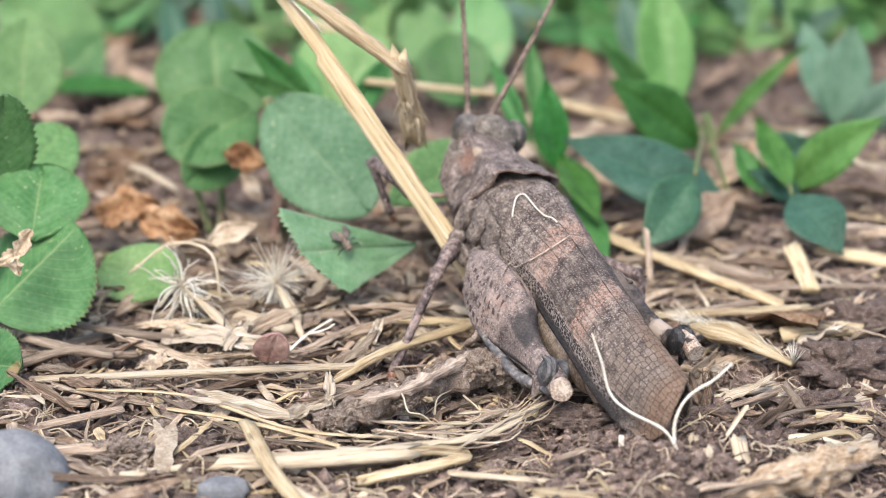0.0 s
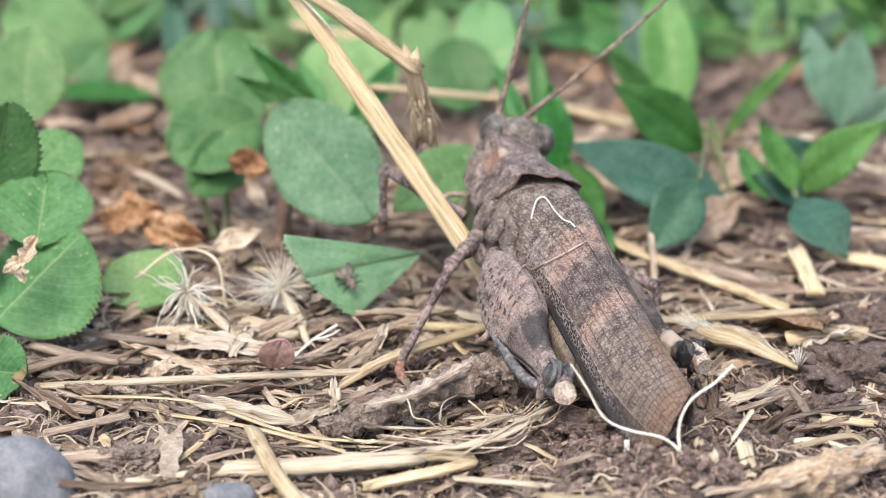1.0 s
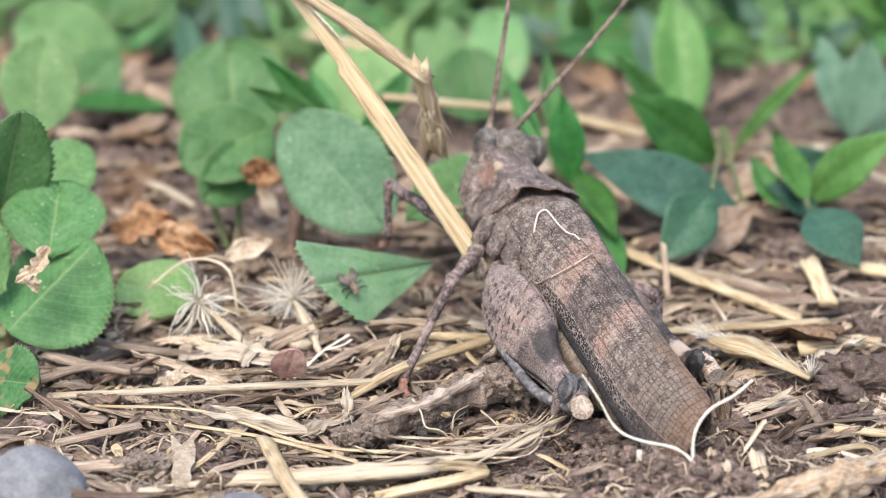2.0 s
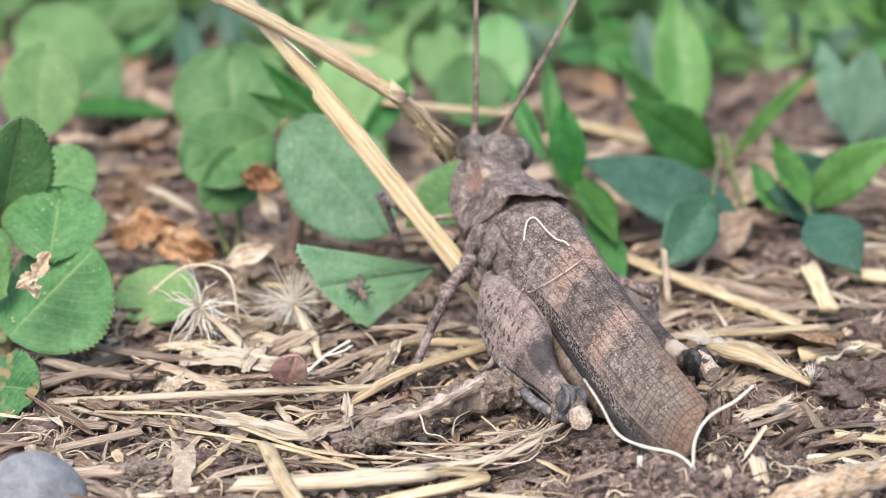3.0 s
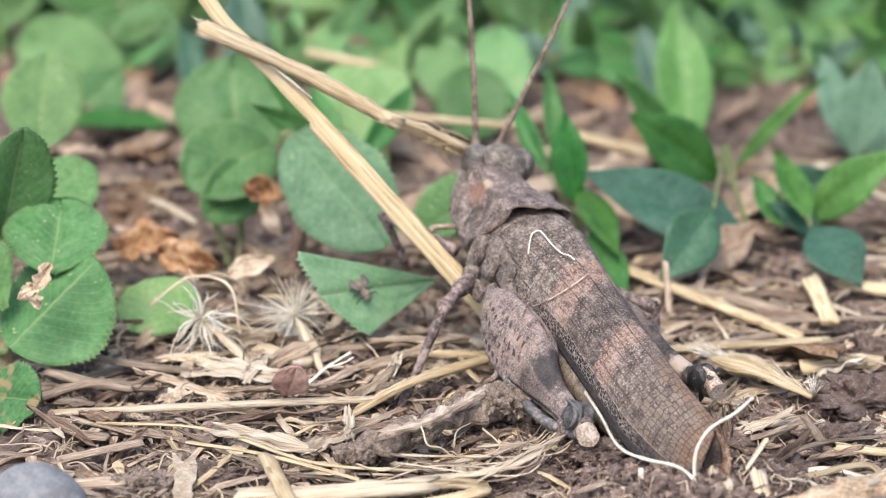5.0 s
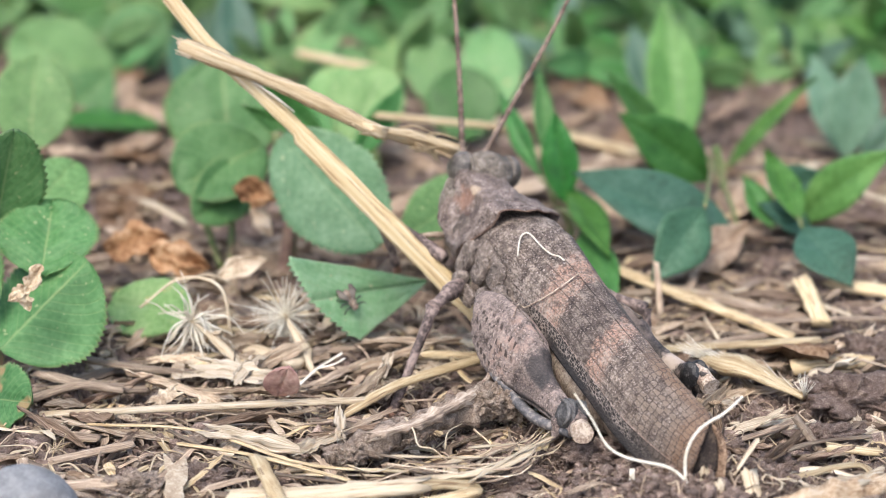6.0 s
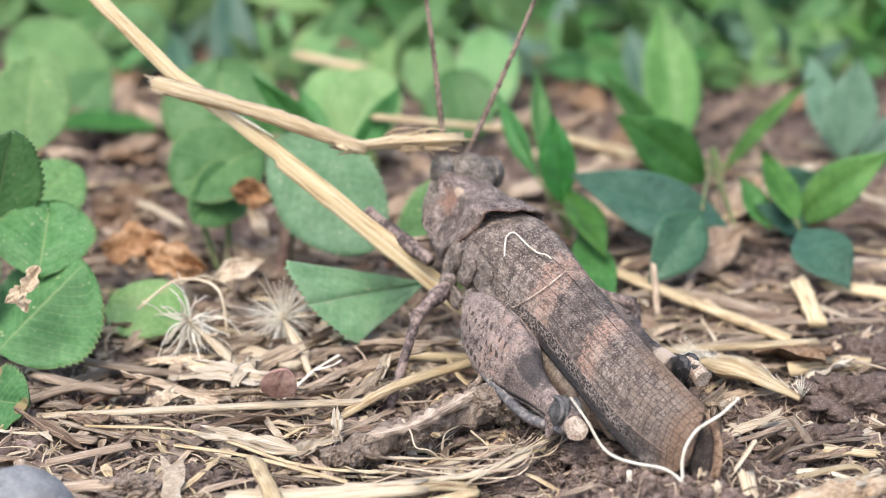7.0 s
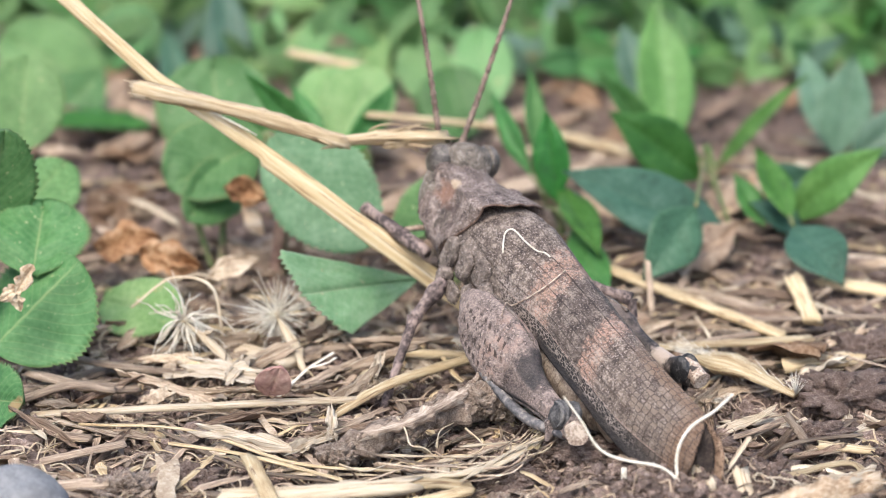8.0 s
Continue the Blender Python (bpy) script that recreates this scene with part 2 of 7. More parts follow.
LEAF = leaf_material("clover_green", [(0.1, (0.078, 0.200, 0.062)), (0.5, (0.125, 0.285, 0.096)), (0.9, (0.19, 0.37, 0.142))], (0.36, 0.47, 0.20), (2.6, 0.315, (0.46, 0.50, 0.26)))
# leaf green paled so that the colour itself carries the sheen
SHEENLEAF = leaf_material("sheen_lightened_green", [(0.1, (0.20, 0.36, 0.175)), (0.5, (0.26, 0.43, 0.225)), (0.9, (0.34, 0.50, 0.29))], (0.42, 0.53, 0.34), (2.0, 0.32, (0.45, 0.44, 0.28)), 0.45, 0.04)
GREYLEAF = leaf_material("greyish_green", [(0.1, (0.082, 0.180, 0.088)), (0.5, (0.122, 0.248, 0.128)), (0.9, (0.19, 0.325, 0.185))], (0.30, 0.42, 0.24), (2.6, 0.31, (0.42, 0.46, 0.28)))
LEAFDARK = leaf_material("knotweed_green", [(0.1, (0.050, 0.155, 0.034)), (0.5, (0.088, 0.245, 0.060)), (0.9, (0.15, 0.33, 0.10))], (0.19, 0.36, 0.14), None, 0.42, 0.3)
PALELEAF = leaf_material("pale_green", [(0.1, (0.125, 0.27, 0.085)), (0.5, (0.20, 0.38, 0.135)), (0.9, (0.30, 0.47, 0.20))], (0.36, 0.48, 0.26), (0.9, 0.34, (0.44, 0.44, 0.20)))
DEEPLEAF = leaf_material("deep_green", [(0.1, (0.022, 0.095, 0.014)), (0.5, (0.042, 0.165, 0.026)), (0.9, (0.085, 0.24, 0.055))], (0.12, 0.28, 0.08), None, 0.4, 0.2)
# bluish cast of reflected sky, mixed into the leaf's base colour
SKYTINTLEAF = leaf_material("sky_tinted_green", [(0.1, (0.085, 0.175, 0.108)), (0.5, (0.128, 0.24, 0.16)), (0.9, (0.21, 0.33, 0.24))], (0.30, 0.42, 0.33), None, 0.35, 0.2)
TEAL = leaf_material("bluish_green", [(0.1, (0.040, 0.105, 0.064)), (0.5, (0.066, 0.165, 0.104)), (0.9, (0.12, 0.235, 0.165))], (0.14, 0.25, 0.165), None, 0.4, 0.2)
SCORCHED = leaf_material("scorched_green", [(0.1, (0.055, 0.17, 0.05)), (0.5, (0.11, 0.27, 0.09)), (0.9, (0.2, 0.36, 0.14))], (0.3, 0.4, 0.18), (0.5, 0.46, (0.42, 0.29, 0.15)))
STEM = shader("stem", [(0.3, (0.10, 0.16, 0.05)), (0.6, (0.19, 0.20, 0.09)), (0.8, (0.28, 0.20, 0.13))], 0.4, 0.6, 0.2)

REDSTEM = shader("red_stem", [(0.1, (0.14, 0.08, 0.06)), (0.5, (0.26, 0.16, 0.12)), (0.9, (0.38, 0.27, 0.2))], 0.8, 0.6, 0.3)

# ---- ground: one sheet, fine in the near patch ----
def height(x, y):
    near = math.exp(-((x / 90) ** 2 + ((y - 165) / 110) ** 2))
    h = 0.9 * noise.noise(V(x * 0.06, y * 0.06, 1.3)) + 0.55 * noise.noise(V(x * 0.22, y * 0.22, 4.1))
    h += near * (0.35 * noise.noise(V(x * 0.7, y * 0.7, 7.7)) + 0.22 * noise.noise(V(x * 1.7, y * 1.7, 2.2)))
    return h - 0.4 + 1.7 * math.exp(-(((x - 13) / 6.5) ** 2 + ((y - 128.5) / 5.5) ** 2))


def make_ground():
    def axis(lo, hi, step, far):
        a = list(np.arange(lo, hi + 1e-6, step))
        up, down, s = [hi], [lo], step
        while up[-1] < far:
            s *= 1.35
            up.append(up[-1] + s)
            down.append(down[-1] - s)
        return list(reversed(down[1:])) + a + up[1:]
    xs = axis(-42, 46, 0.4, 60000)
    ys = axis(112, 240, 0.45, 60000)
    verts = [(x * MM, y * MM, height(x, y) * MM) for y in ys for x in xs]
    w = len(xs)
    faces = [(j * w + i, j * w + i + 1, (j + 1) * w + i + 1, (j + 1) * w + i) for j in range(len(ys) - 1) for i in range(w - 1)]
    me = bpy.data.meshes.new("ground")
    me.from_pydata(verts, [], faces)
    me.polygons.foreach_set("use_smooth", [True] * len(faces))
    me.materials.append(SOIL)
    tagged(new("ground", me), "dark crumbly brown soil under dry plant litter", "ground", "", "structure")


make_ground()


def ground_at(p, up=0.0):
    return V(p[0], p[1], height(p[0], p[1]) + up)


SHAPES = {"round": (1.0, 0.52), "heart": (1.05, 0.48), "strip": (1.0, 0.3), "fan": (1.6, 0.55), "ovate": (0.75, 0.8), "lance": (0.9, 1.1), "wedge": (2.3, 0.55)}


def blade(base, tip, facing, width, shape="round", teeth=0, fold=0.12, curl=0.0, wave=0.3, thick=0.18, seed=0.0, rows=0, cols=14, nick=0.0, slant=0.0, tooth_size=0.3):
    """A leaf blade from base to tip, its upper side towards facing, with toothed edge, folded midrib and side veins."""
    base, tip = V(base), V(tip)
    d = tip - base
    length = d.length
    d.normalize()
    nrm = V(facing)
    nrm = (nrm - d * nrm.dot(d)).normalized()
    s = d.cross(nrm)
    bm = bmesh.new()
    lay = bm.loops.layers.uv.verify()
    rows = rows or max(30, teeth * 5)
    k, power = SHAPES[shape]
    top, low, flatuv = {}, {}, {}
    for i in range(rows + 1):
        u = lerp(i / rows, 0.5 - 0.5 * math.cos(math.pi * i / rows), 0.75)
        w = 0.5 * width * max(0.02, math.sin(math.pi * u ** k)) ** power if u < 1 else 0.01
        if shape == "strip":
            w = 0.5 * width * (0.8 + 0.45 * noise.noise(V(u * 2.3, seed, 0.0)))
        if shape == "wedge":
            w = 0.5 * width * max(0.03, u / 0.94) ** 0.9 if u < 0.94 else 0.5 * width * (1 - 0.1 * ((u - 0.94) / 0.06) ** 2)
        for j in range(cols + 1):
            v = 2 * j / cols - 1
            edge = 1.0
            if teeth and abs(v) > 0.97 and u > 0.25:
                tooth = (i * teeth / rows + (0.4 if v > 0 else 0)) % 1
                edge = 1 + (tooth_size / max(w, 0.6)) * (tooth - 0.4) + 0.03 * noise.noise(V(u * 9, v, seed))
            edge += 0.05 * noise.noise(V(u * 3, v * 0.5, seed + 5)) - (nick * max(0, noise.noise(V(u * 4.5, v * 1.2, seed + 9))) if abs(v) > 0.6 else 0)
            uu = u + slant * v * w / length
            if shape == "wedge" and u > 0.9:
                uu += ((0.035 if j % 2 else 0.0) * (i == rows) - 0.05 * v * v * (u - 0.9) / 0.1)
            if shape == "strip":
                uu += (0.12 + 0.9 * width / length) * noise.noise(V(v * 3.1, seed * 1.7, u)) * abs(2 * u - 1) ** 3
            if shape == "heart" and u > 0.6:
                uu -= 0.10 * ((u - 0.6) / 0.4) ** 2 * math.exp(-(v / 0.35) ** 2)
            h = fold * w * abs(v) * (1.3 - 0.5 * abs(v)) - curl * length * (u - 0.3) ** 2
            h += wave * (0.5 * noise.noise(V(u * 2.2 + seed, v * 1.6, seed)) + 0.25 * noise.noise(V(u * 6 + seed, v * 4, seed + 3)))
            h += 0.035 * math.cos(40 * (u - 0.35 * abs(v))) * (1 - u * 0.5)
            h -= 0.14 * max(0, 1 - abs(v) * 9)
            p = base + d * (uu * length) + s * (v * w * edge) + nrm * h
            top[i, j] = bm.verts.new(p)
            flatuv[i, j] = (v, u)
            low[i, j] = bm.verts.new(p - nrm * thick * (0.35 if abs(v) > 0.95 else 1))
    for i in range(rows):
        for j in range(cols):
            k = [(i, j), (i, j + 1), (i + 1, j + 1), (i + 1, j)]
            for side, order in ((top, list(reversed(k))), (low, k)):
                f = bm.faces.new([side[q] for q in order])
                for loop, q in zip(f.loops, order):
                    loop[lay].uv = flatuv[q]
    rim = [(i, 0) for i in range(rows + 1)] + [(rows, j) for j in range(1, cols + 1)] + [(i, cols) for i in range(rows - 1, -1, -1)] + [(0, j) for j in range(cols - 1, 0, -1)]
    for a, b in zip(rim, rim[1:] + rim[:1]):
        bm.faces.new((top[a], top[b], low[b], low[a]))
    bmesh.ops.recalc_face_normals(bm, faces=bm.faces)
    return bm


# ---- the grasshopper ----
INSECT = shader("mottled_cuticle", [(0.05, (0.035, 0.026, 0.024)), (0.35, (0.120, 0.095, 0.080)), (0.62, (0.195, 0.158, 0.134)), (0.95, (0.40, 0.325, 0.275))], 0.9, 0.8, 1.0, 5, spots=(6.0, 0.37, (0.36, 0.30, 0.27)), depth=0.25, contrast=1.15)
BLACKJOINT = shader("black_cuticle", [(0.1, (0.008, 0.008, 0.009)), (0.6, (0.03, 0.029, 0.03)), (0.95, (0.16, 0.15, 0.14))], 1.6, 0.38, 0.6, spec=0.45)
PALECUTICLE = shader("pale_cuticle", [(0.3, (0.24, 0.17, 0.13)), (0.55, (0.46, 0.36, 0.28)), (0.75, (0.65, 0.55, 0.45))], 1.2, 0.6, 0.4)
REDFOOT = shader("foot_cuticle", [(0.3, (0.20, 0.10, 0.07)), (0.7, (0.44, 0.26, 0.19))], 1.2, 0.7, 0.3)
RIM = shader("rusty_rim", [(0.1, (0.06, 0.035, 0.025)), (0.5, (0.15, 0.095, 0.07)), (0.9, (0.30, 0.20, 0.15))], 2.0, 0.7, 0.3)
EYE = shader("eye", [(0.1, (0.045, 0.038, 0.032)), (0.55, (0.115, 0.099, 0.086)), (0.95, (0.21, 0.185, 0.162))], 1.0, 0.4, 0.15, spec=0.4, contrast=1.3)
ANTENNA = shader("antenna", [(0.35, (0.10, 0.068, 0.052)), (0.65, (0.28, 0.205, 0.16))], 1.2, 0.6, 0.2)


def ring_body(bm, rings):
    """Closed skin over rings of equal length, with fan caps."""
    vs = [[bm.verts.new(p) for p in r] for r in rings]
    n = len(vs[0])
    for a, b in zip(vs, vs[1:]):
        for k in range(n):
            bm.faces.new((a[k], b[k], b[(k + 1) % n], a[(k + 1) % n]))
    bm.faces.new(vs[0])
    bm.faces.new(list(reversed(vs[-1])))
    bmesh.ops.recalc_face_normals(bm, faces=bm.faces)


hopper = thing("grasshopper", (0, 0, 0), "mottled grey-brown band-winged grasshopper clinging to a dry straw", "grasshopper")


def flow(u, stops):
    """Value at u of a smooth curve through (u, value) stops, with no flats at the stops."""
    if u <= stops[0][0]:
        return stops[0][1]
    if u >= stops[-1][0]:
        return stops[-1][1]
    k = max(i for i in range(len(stops) - 1) if stops[i][0] <= u)

    def rise(i):
        lo, hi = max(i - 1, 0), min(i + 1, len(stops) - 1)
        return (stops[hi][1] - stops[lo][1]) / (stops[hi][0] - stops[lo][0])

    (a, x), (b, y) = stops[k], stops[k + 1]
    h = b - a
    w = (u - a) / h
    m, q = rise(k) * h, rise(k + 1) * h
    return x * (2 * w ** 3 - 3 * w * w + 1) + m * (w ** 3 - 2 * w * w + w) + y * (3 * w * w - 2 * w ** 3) + q * (w ** 3 - w * w)


def blotch(m, centre, radii, colour, amount, soft=0.35, grain=1.6):
    """Adds a marking with an uneven edge to a material: an ellipsoid in the thing's space, in millimetres."""
    nt = m.node_tree
    n, l = nt.nodes, nt.links
    base = n["Principled BSDF"].inputs["Base Color"]
    tc = n.new("ShaderNodeTexCoord")
    mp = n.new("ShaderNodeMapping")
    mp.vector_type = "TEXTURE"
    mp.inputs["Location"].default_value = [c * MM for c in centre]
    mp.inputs["Scale"].default_value = [r * MM for r in radii]
    l.new(tc.outputs["Object"], mp.inputs[0])
    far = n.new("ShaderNodeVectorMath")
    far.operation = "LENGTH"
    l.new(mp.outputs[0], far.inputs[0])
    nz = n.new("ShaderNodeTexNoise")
    nz.inputs["Scale"].default_value = grain * 1000
    nz.inputs["Detail"].default_value = 5
    nz.inputs["Roughness"].default_value = 0.7
    l.new(tc.outputs["Object"], nz.inputs[0])
    ad = n.new("ShaderNodeMath")
    ad.operation = "MULTIPLY_ADD"
    ad.inputs[1].default_value = 1.6
    l.new(nz.outputs[0], ad.inputs[0])
    l.new(far.outputs["Value"], ad.inputs[2])
    mr = n.new("ShaderNodeMapRange")
    mr.interpolation_type = "SMOOTHSTEP"
    mr.inputs[1].default_value, mr.inputs[2].default_value = 1.8 + soft, 1.8 - soft
    mr.inputs[4].default_value = amount
    l.new(ad.outputs[0], mr.inputs[0])
    mx = n.new("ShaderNodeMix")
    mx.data_type = "RGBA"
    l.new(mr.outputs[0], mx.inputs[0])
    l.new(base.links[0].from_socket, mx.inputs[6])
    mx.inputs[7].default_value = (*colour, 1)
    l.new(mx.outputs[2], base)


SHIELD = shader("shield_cuticle", [(0.05, (0.045, 0.033, 0.031)), (0.35, (0.135, 0.102, 0.088)), (0.62, (0.215, 0.167, 0.144)), (0.95, (0.40, 0.325, 0.285))], 1.3, 0.8, 1.0, 5, spots=(7.0, 0.40, (0.36, 0.30, 0.27)), depth=0.2, contrast=1.15)
blotch(SHIELD, (4.1, 2.3, -0.5), (0.9, 1.2, 0.85), (0.30, 0.165, 0.115), 0.75)
blotch(SHIELD, (3.55, 2.0, 0.25), (0.5, 0.8, 0.3), (0.55, 0.43, 0.31), 0.8, 0.25)
blotch(SHIELD, (3.0, 2.6, -1.5), (1.0, 1.0, 0.8), (0.07, 0.045, 0.04), 0.7)


def build_pronotum():
    """Saddle-shaped shield: flat top with a median keel and cross furrows, side lobes hanging down, rear margin standing off the wings."""
    bm = bmesh.new()
    rings = []
    m = 64
    nu = 40
    for i in range(nu + 1):
        u = i / nu
        x0 = lerp(5.6, -0.6, u)
        hw = flow(u, [(0, 1.75), (0.25, 1.62), (0.45, 1.72), (0.62, 2.05), (0.85, 2.45), (0.95, 2.42), (1, 2.2)])
        top = flow(u, [(0, 1.0), (0.25, 0.72), (0.5, 0.52), (1, 0.36)])
        low = flow(u, [(0, -3.4), (0.3, -4.7), (0.6, -4.8), (1, -4.0)])
        ring = []
        for k in range(m):
            a = 2 * math.pi * k / m
            c, s = math.cos(a), math.sin(a)
            y = hw * (abs(c) ** 0.5) * (1 if c > 0 else -1)
            if s >= 0:
                z = top - 0.75 + 0.75 * s ** 0.6 + 0.18 * max(0, 1 - abs(y) / 0.25)
            else:
                z = top - 0.75 + (low - top + 0.75) * (-s) ** 0.85
                y = (hw + table(-s, [(0, 0), (0.75, 1.05), (1, 0.6)])) * (abs(c) ** 0.35) * (1 if c > 0 else -1)
            x = x0 - 0.75 * u * max(0, 1 - abs(y) / hw) * (s > 0) + 3.1 * u * max(0, -s) * u
            q = V(x, y, z)
            out = V(0, y, z + 2).normalized()
            q += out * (0.04 * noise.noise(q * 1.3) + 0.05 * noise.noise(q * 3.1) + 0.055 * noise.noise(q * 7))
            for f, w, d in ((0.40, 0.025, 0.11), (0.19, 0.022, 0.09), (0.29, 0.018, 0.05)):
                if s > -0.75:
                    q -= out * d * math.exp(-((u - f - 0.02 * noise.noise(V(a, f, 0))) / w) ** 2)
            q += out * 0.07 * math.exp(-((y - hw * (1 if y > 0 else -1)) / 0.18) ** 2) * (s >= 0)
            if u > 0.9:
                q += out * 0.03 * (u - 0.9) / 0.1
            ring.append(q)
        rings.append(ring)
    collar = [q + V(0.02, 0, 0.02) for q in rings[0][56:] + rings[0][:36]]
    edge = [q + V(-0.05, 0, 0.0) for q in rings[-1][48:] + rings[-1][:30]]
    under = [[V(q.x + 0.10, q.y * 0.965, q.z - 0.06) for q in rings[-1]], [V(q.x + 1.6, q.y * 0.9, q.z - 0.22) for q in rings[-1]]]
    ring_body(bm, rings + under)
    p = part("pronotum", bm, SHIELD, hopper, "rough saddle-shaped grey-brown shield with a rusty stripe")
    bm = bmesh.new()
    tube(bm, collar, [0.10] * len(collar), 7, 0.8, None, 0.4, 3)
    part("front_margin", bm, SHIELD, p)
    bm = bmesh.new()
    tube(bm, edge, [0.06] * len(edge), 7, 0.8, None, 0.3, 3)
    part("rear_margin", bm, RIM, p, "thin rusty rear margin of the shield")
    return p


def build_head():
    """Blunt head: cheeks, broad crown between the eyes, a rim round each eye, mouthparts."""
    bm = bmesh.new()
    lump(bm, (6.1, -0.4, -1.4), 2.35, (0.74, 1.10, 1.2), 0.06, 1.5, 3.0, 4)
    lump(bm, (6.25, -0.8, 0.72), 1.58, (1.0, 1.12, 0.90), 0.06, 1.5, 5.0, 4)
    head = part("head", bm, HEADSKIN, hopper)
    for y, k in ((0.98, 1), (-2.6, -1)):
        bm = bmesh.new()
        lump(bm, (6.55, y, 0.78), 1.2, (0.86, 0.72, 0.94), 0.02, 1, 1, 4)
        part("eye", bm, EYE, head, "dull grey oval compound eye")
        bm = bmesh.new()
        ring = [V(6.45 + 1.0 * math.cos(a), y - 0.18 * k, 0.76 + 1.08 * math.sin(a)) for a in [2 * math.pi * i / 28 for i in range(29)]]
        tube(bm, ring, [0.10] * 29, 6, 1.0, None, 0.4, 3.0)
        part("eye_rim", bm, HEADSKIN, head)
    bm = bmesh.new()
    lump(bm, (6.9, -0.4, -4.0), 1.0, (0.7, 1.3, 0.9), 0.15, 1.5, 8.0, 2)
    part("mouthparts", bm, INSECT, head)
    for k in (-1, 1):
        bm = bmesh.new()
        tube(bm, spline([(6.3, -0.4 + k * 1.6, -3.6), (6.8, -0.4 + k * 3.0, -4.0), (6.2, -0.4 + k * 3.6, -4.4)], 6), [0.2, 0.2, 0.18, 0.22, 0.16, 0.18, 0.08], 7)
        part("palp", bm, PALECUTICLE, head, "pale jointed feeler at the mouth")
    return head


HEADSKIN = shader("head_cuticle", [(0.05, (0.05, 0.043, 0.036)), (0.35, (0.130, 0.109, 0.089)), (0.62, (0.20, 0.168, 0.138)), (0.95, (0.34, 0.30, 0.26))], 0.9, 0.8, 0.9, 6, spots=(6.0, 0.38, (0.32, 0.285, 0.25)), depth=0.15, contrast=1.1)
blotch(HEADSKIN, (6.0, -1.5, 2.1), (0.8, 0.5, 0.5), (0.06, 0.052, 0.046), 0.6)


def plate(bm, c, along, up, out, a, b, thick, seed):
    """A cushion-shaped body plate with a raised rim."""
    along, up, out = V(along).normalized(), V(up).normalized(), V(out).normalized()
    n = 12
    rows = []
    for i in range(n + 1):
        for j in range(n + 1):
            p, q = 2 * i / n - 1, 2 * j / n - 1
            r = max(abs(p), abs(q))
            k = 1 - 0.16 * min(abs(p), abs(q)) ** 2
            h = thick * (1 - r ** 6) + 0.10 * math.exp(-((r - 0.82) / 0.09) ** 2)
            w = V(c) + along * (p * a * k) + up * (q * b * k) + out * h
            rows.append(bm.verts.new(w + out * 0.08 * noise.noise(w * 2.5 + V(seed))))
    for i in range(n):
        for j in range(n):
            bm.faces.new((rows[i * (n + 1) + j], rows[(i + 1) * (n + 1) + j], rows[(i + 1) * (n + 1) + j + 1], rows[i * (n + 1) + j + 1]))


def build_thorax():
    bm = bmesh.new()
    pts = spline([(4.0, 0, -2.6), (1.0, 0, -2.9), (-2.5, 0, -3.9), (-5.0, 0, -5.2)], 14)
    tube(bm, pts, [table(i / 14, [(0, 2.2), (0.35, 2.75), (0.75, 2.5), (1, 1.9)]) for i in range(15)], 24, 0.95, (0, 1, 0), 0.16, 1.0)
    t = part("thorax", bm, INSECT, hopper, "knobbly grey-brown flank plates")
    for x, y, z, a, b, turn in ((0.9, 2.75, -3.6, 0.72, 1.35, 0.35), (-0.85, 2.75, -3.75, 0.62, 1.0, 0.4), (-2.55, 2.6, -3.6, 0.72, 0.95, 0.4), (-0.3, 2.9, -5.6, 0.8, 0.6, 0.3)):
        bm = bmesh.new()
        plate(bm, (x, y, z), (1, 0, turn), (-turn, 0, 1), (-0.15, 1, 0.1), a, b, 0.38, x)
        part("flank_plate", bm, INSECT, t)
    for x, y, z, r, sq in ((-2.1, 3.0, -5.0, 0.62, (1.0, 0.7, 0.9)), (-3.6, 2.9, -4.45, 0.7, (0.8, 0.7, 1.0)), (0.6, 3.1, -5.0, 0.75, (0.8, 0.8, 1.1))):
        bm = bmesh.new()
        lump(bm, (x, y, z), r, sq, 0.2, 2, x, 3)
        part("hip_joint", bm, INSECT, t)
    return t


def build_abdomen():
    """Pale abdomen under the wings; each ring overlaps the next."""
    pts = spline([(-3.0, 0.3, -5.1), (-8, 0.5, -6.35), (-13, 0.45, -7.5), (-17.5, 0.3, -8.4)], 9)
    bm = bmesh.new()
    tube(bm, pts, [table(i / 9, [(0, 1.7), (0.5, 1.55), (1, 0.6)]) for i in range(10)], 14, 1.0, (0, 1, 0))
    a = part("abdomen", bm, PALECUTICLE, hopper, "pale ringed abdomen")
    for i in range(9):
        r = table(i / 9, [(0, 1.8), (0.5, 1.72), (0.8, 1.25), (1, 0.7)])
        bm = bmesh.new()
        p, q = pts[i], pts[i + 1]
        tube(bm, [lerp(p, q, k / 6) for k in range(-1, 7)], [r * v for v in (0.90, 0.95, 0.97, 0.99, 1.01, 1.03, 1.05, 1.0)], 24, 1.0, (0, 1, 0), 0.05, 1.5)
        part("segment", bm, ABDOMEN, a)
    return a


ABDOMEN = shader("abdomen_ring", [(0.2, (0.15, 0.112, 0.085)), (0.5, (0.28, 0.22, 0.17)), (0.8, (0.42, 0.35, 0.28))], 1.2, 0.6, 0.5, spots=(3.0, 0.36, (0.16, 0.11, 0.085)))


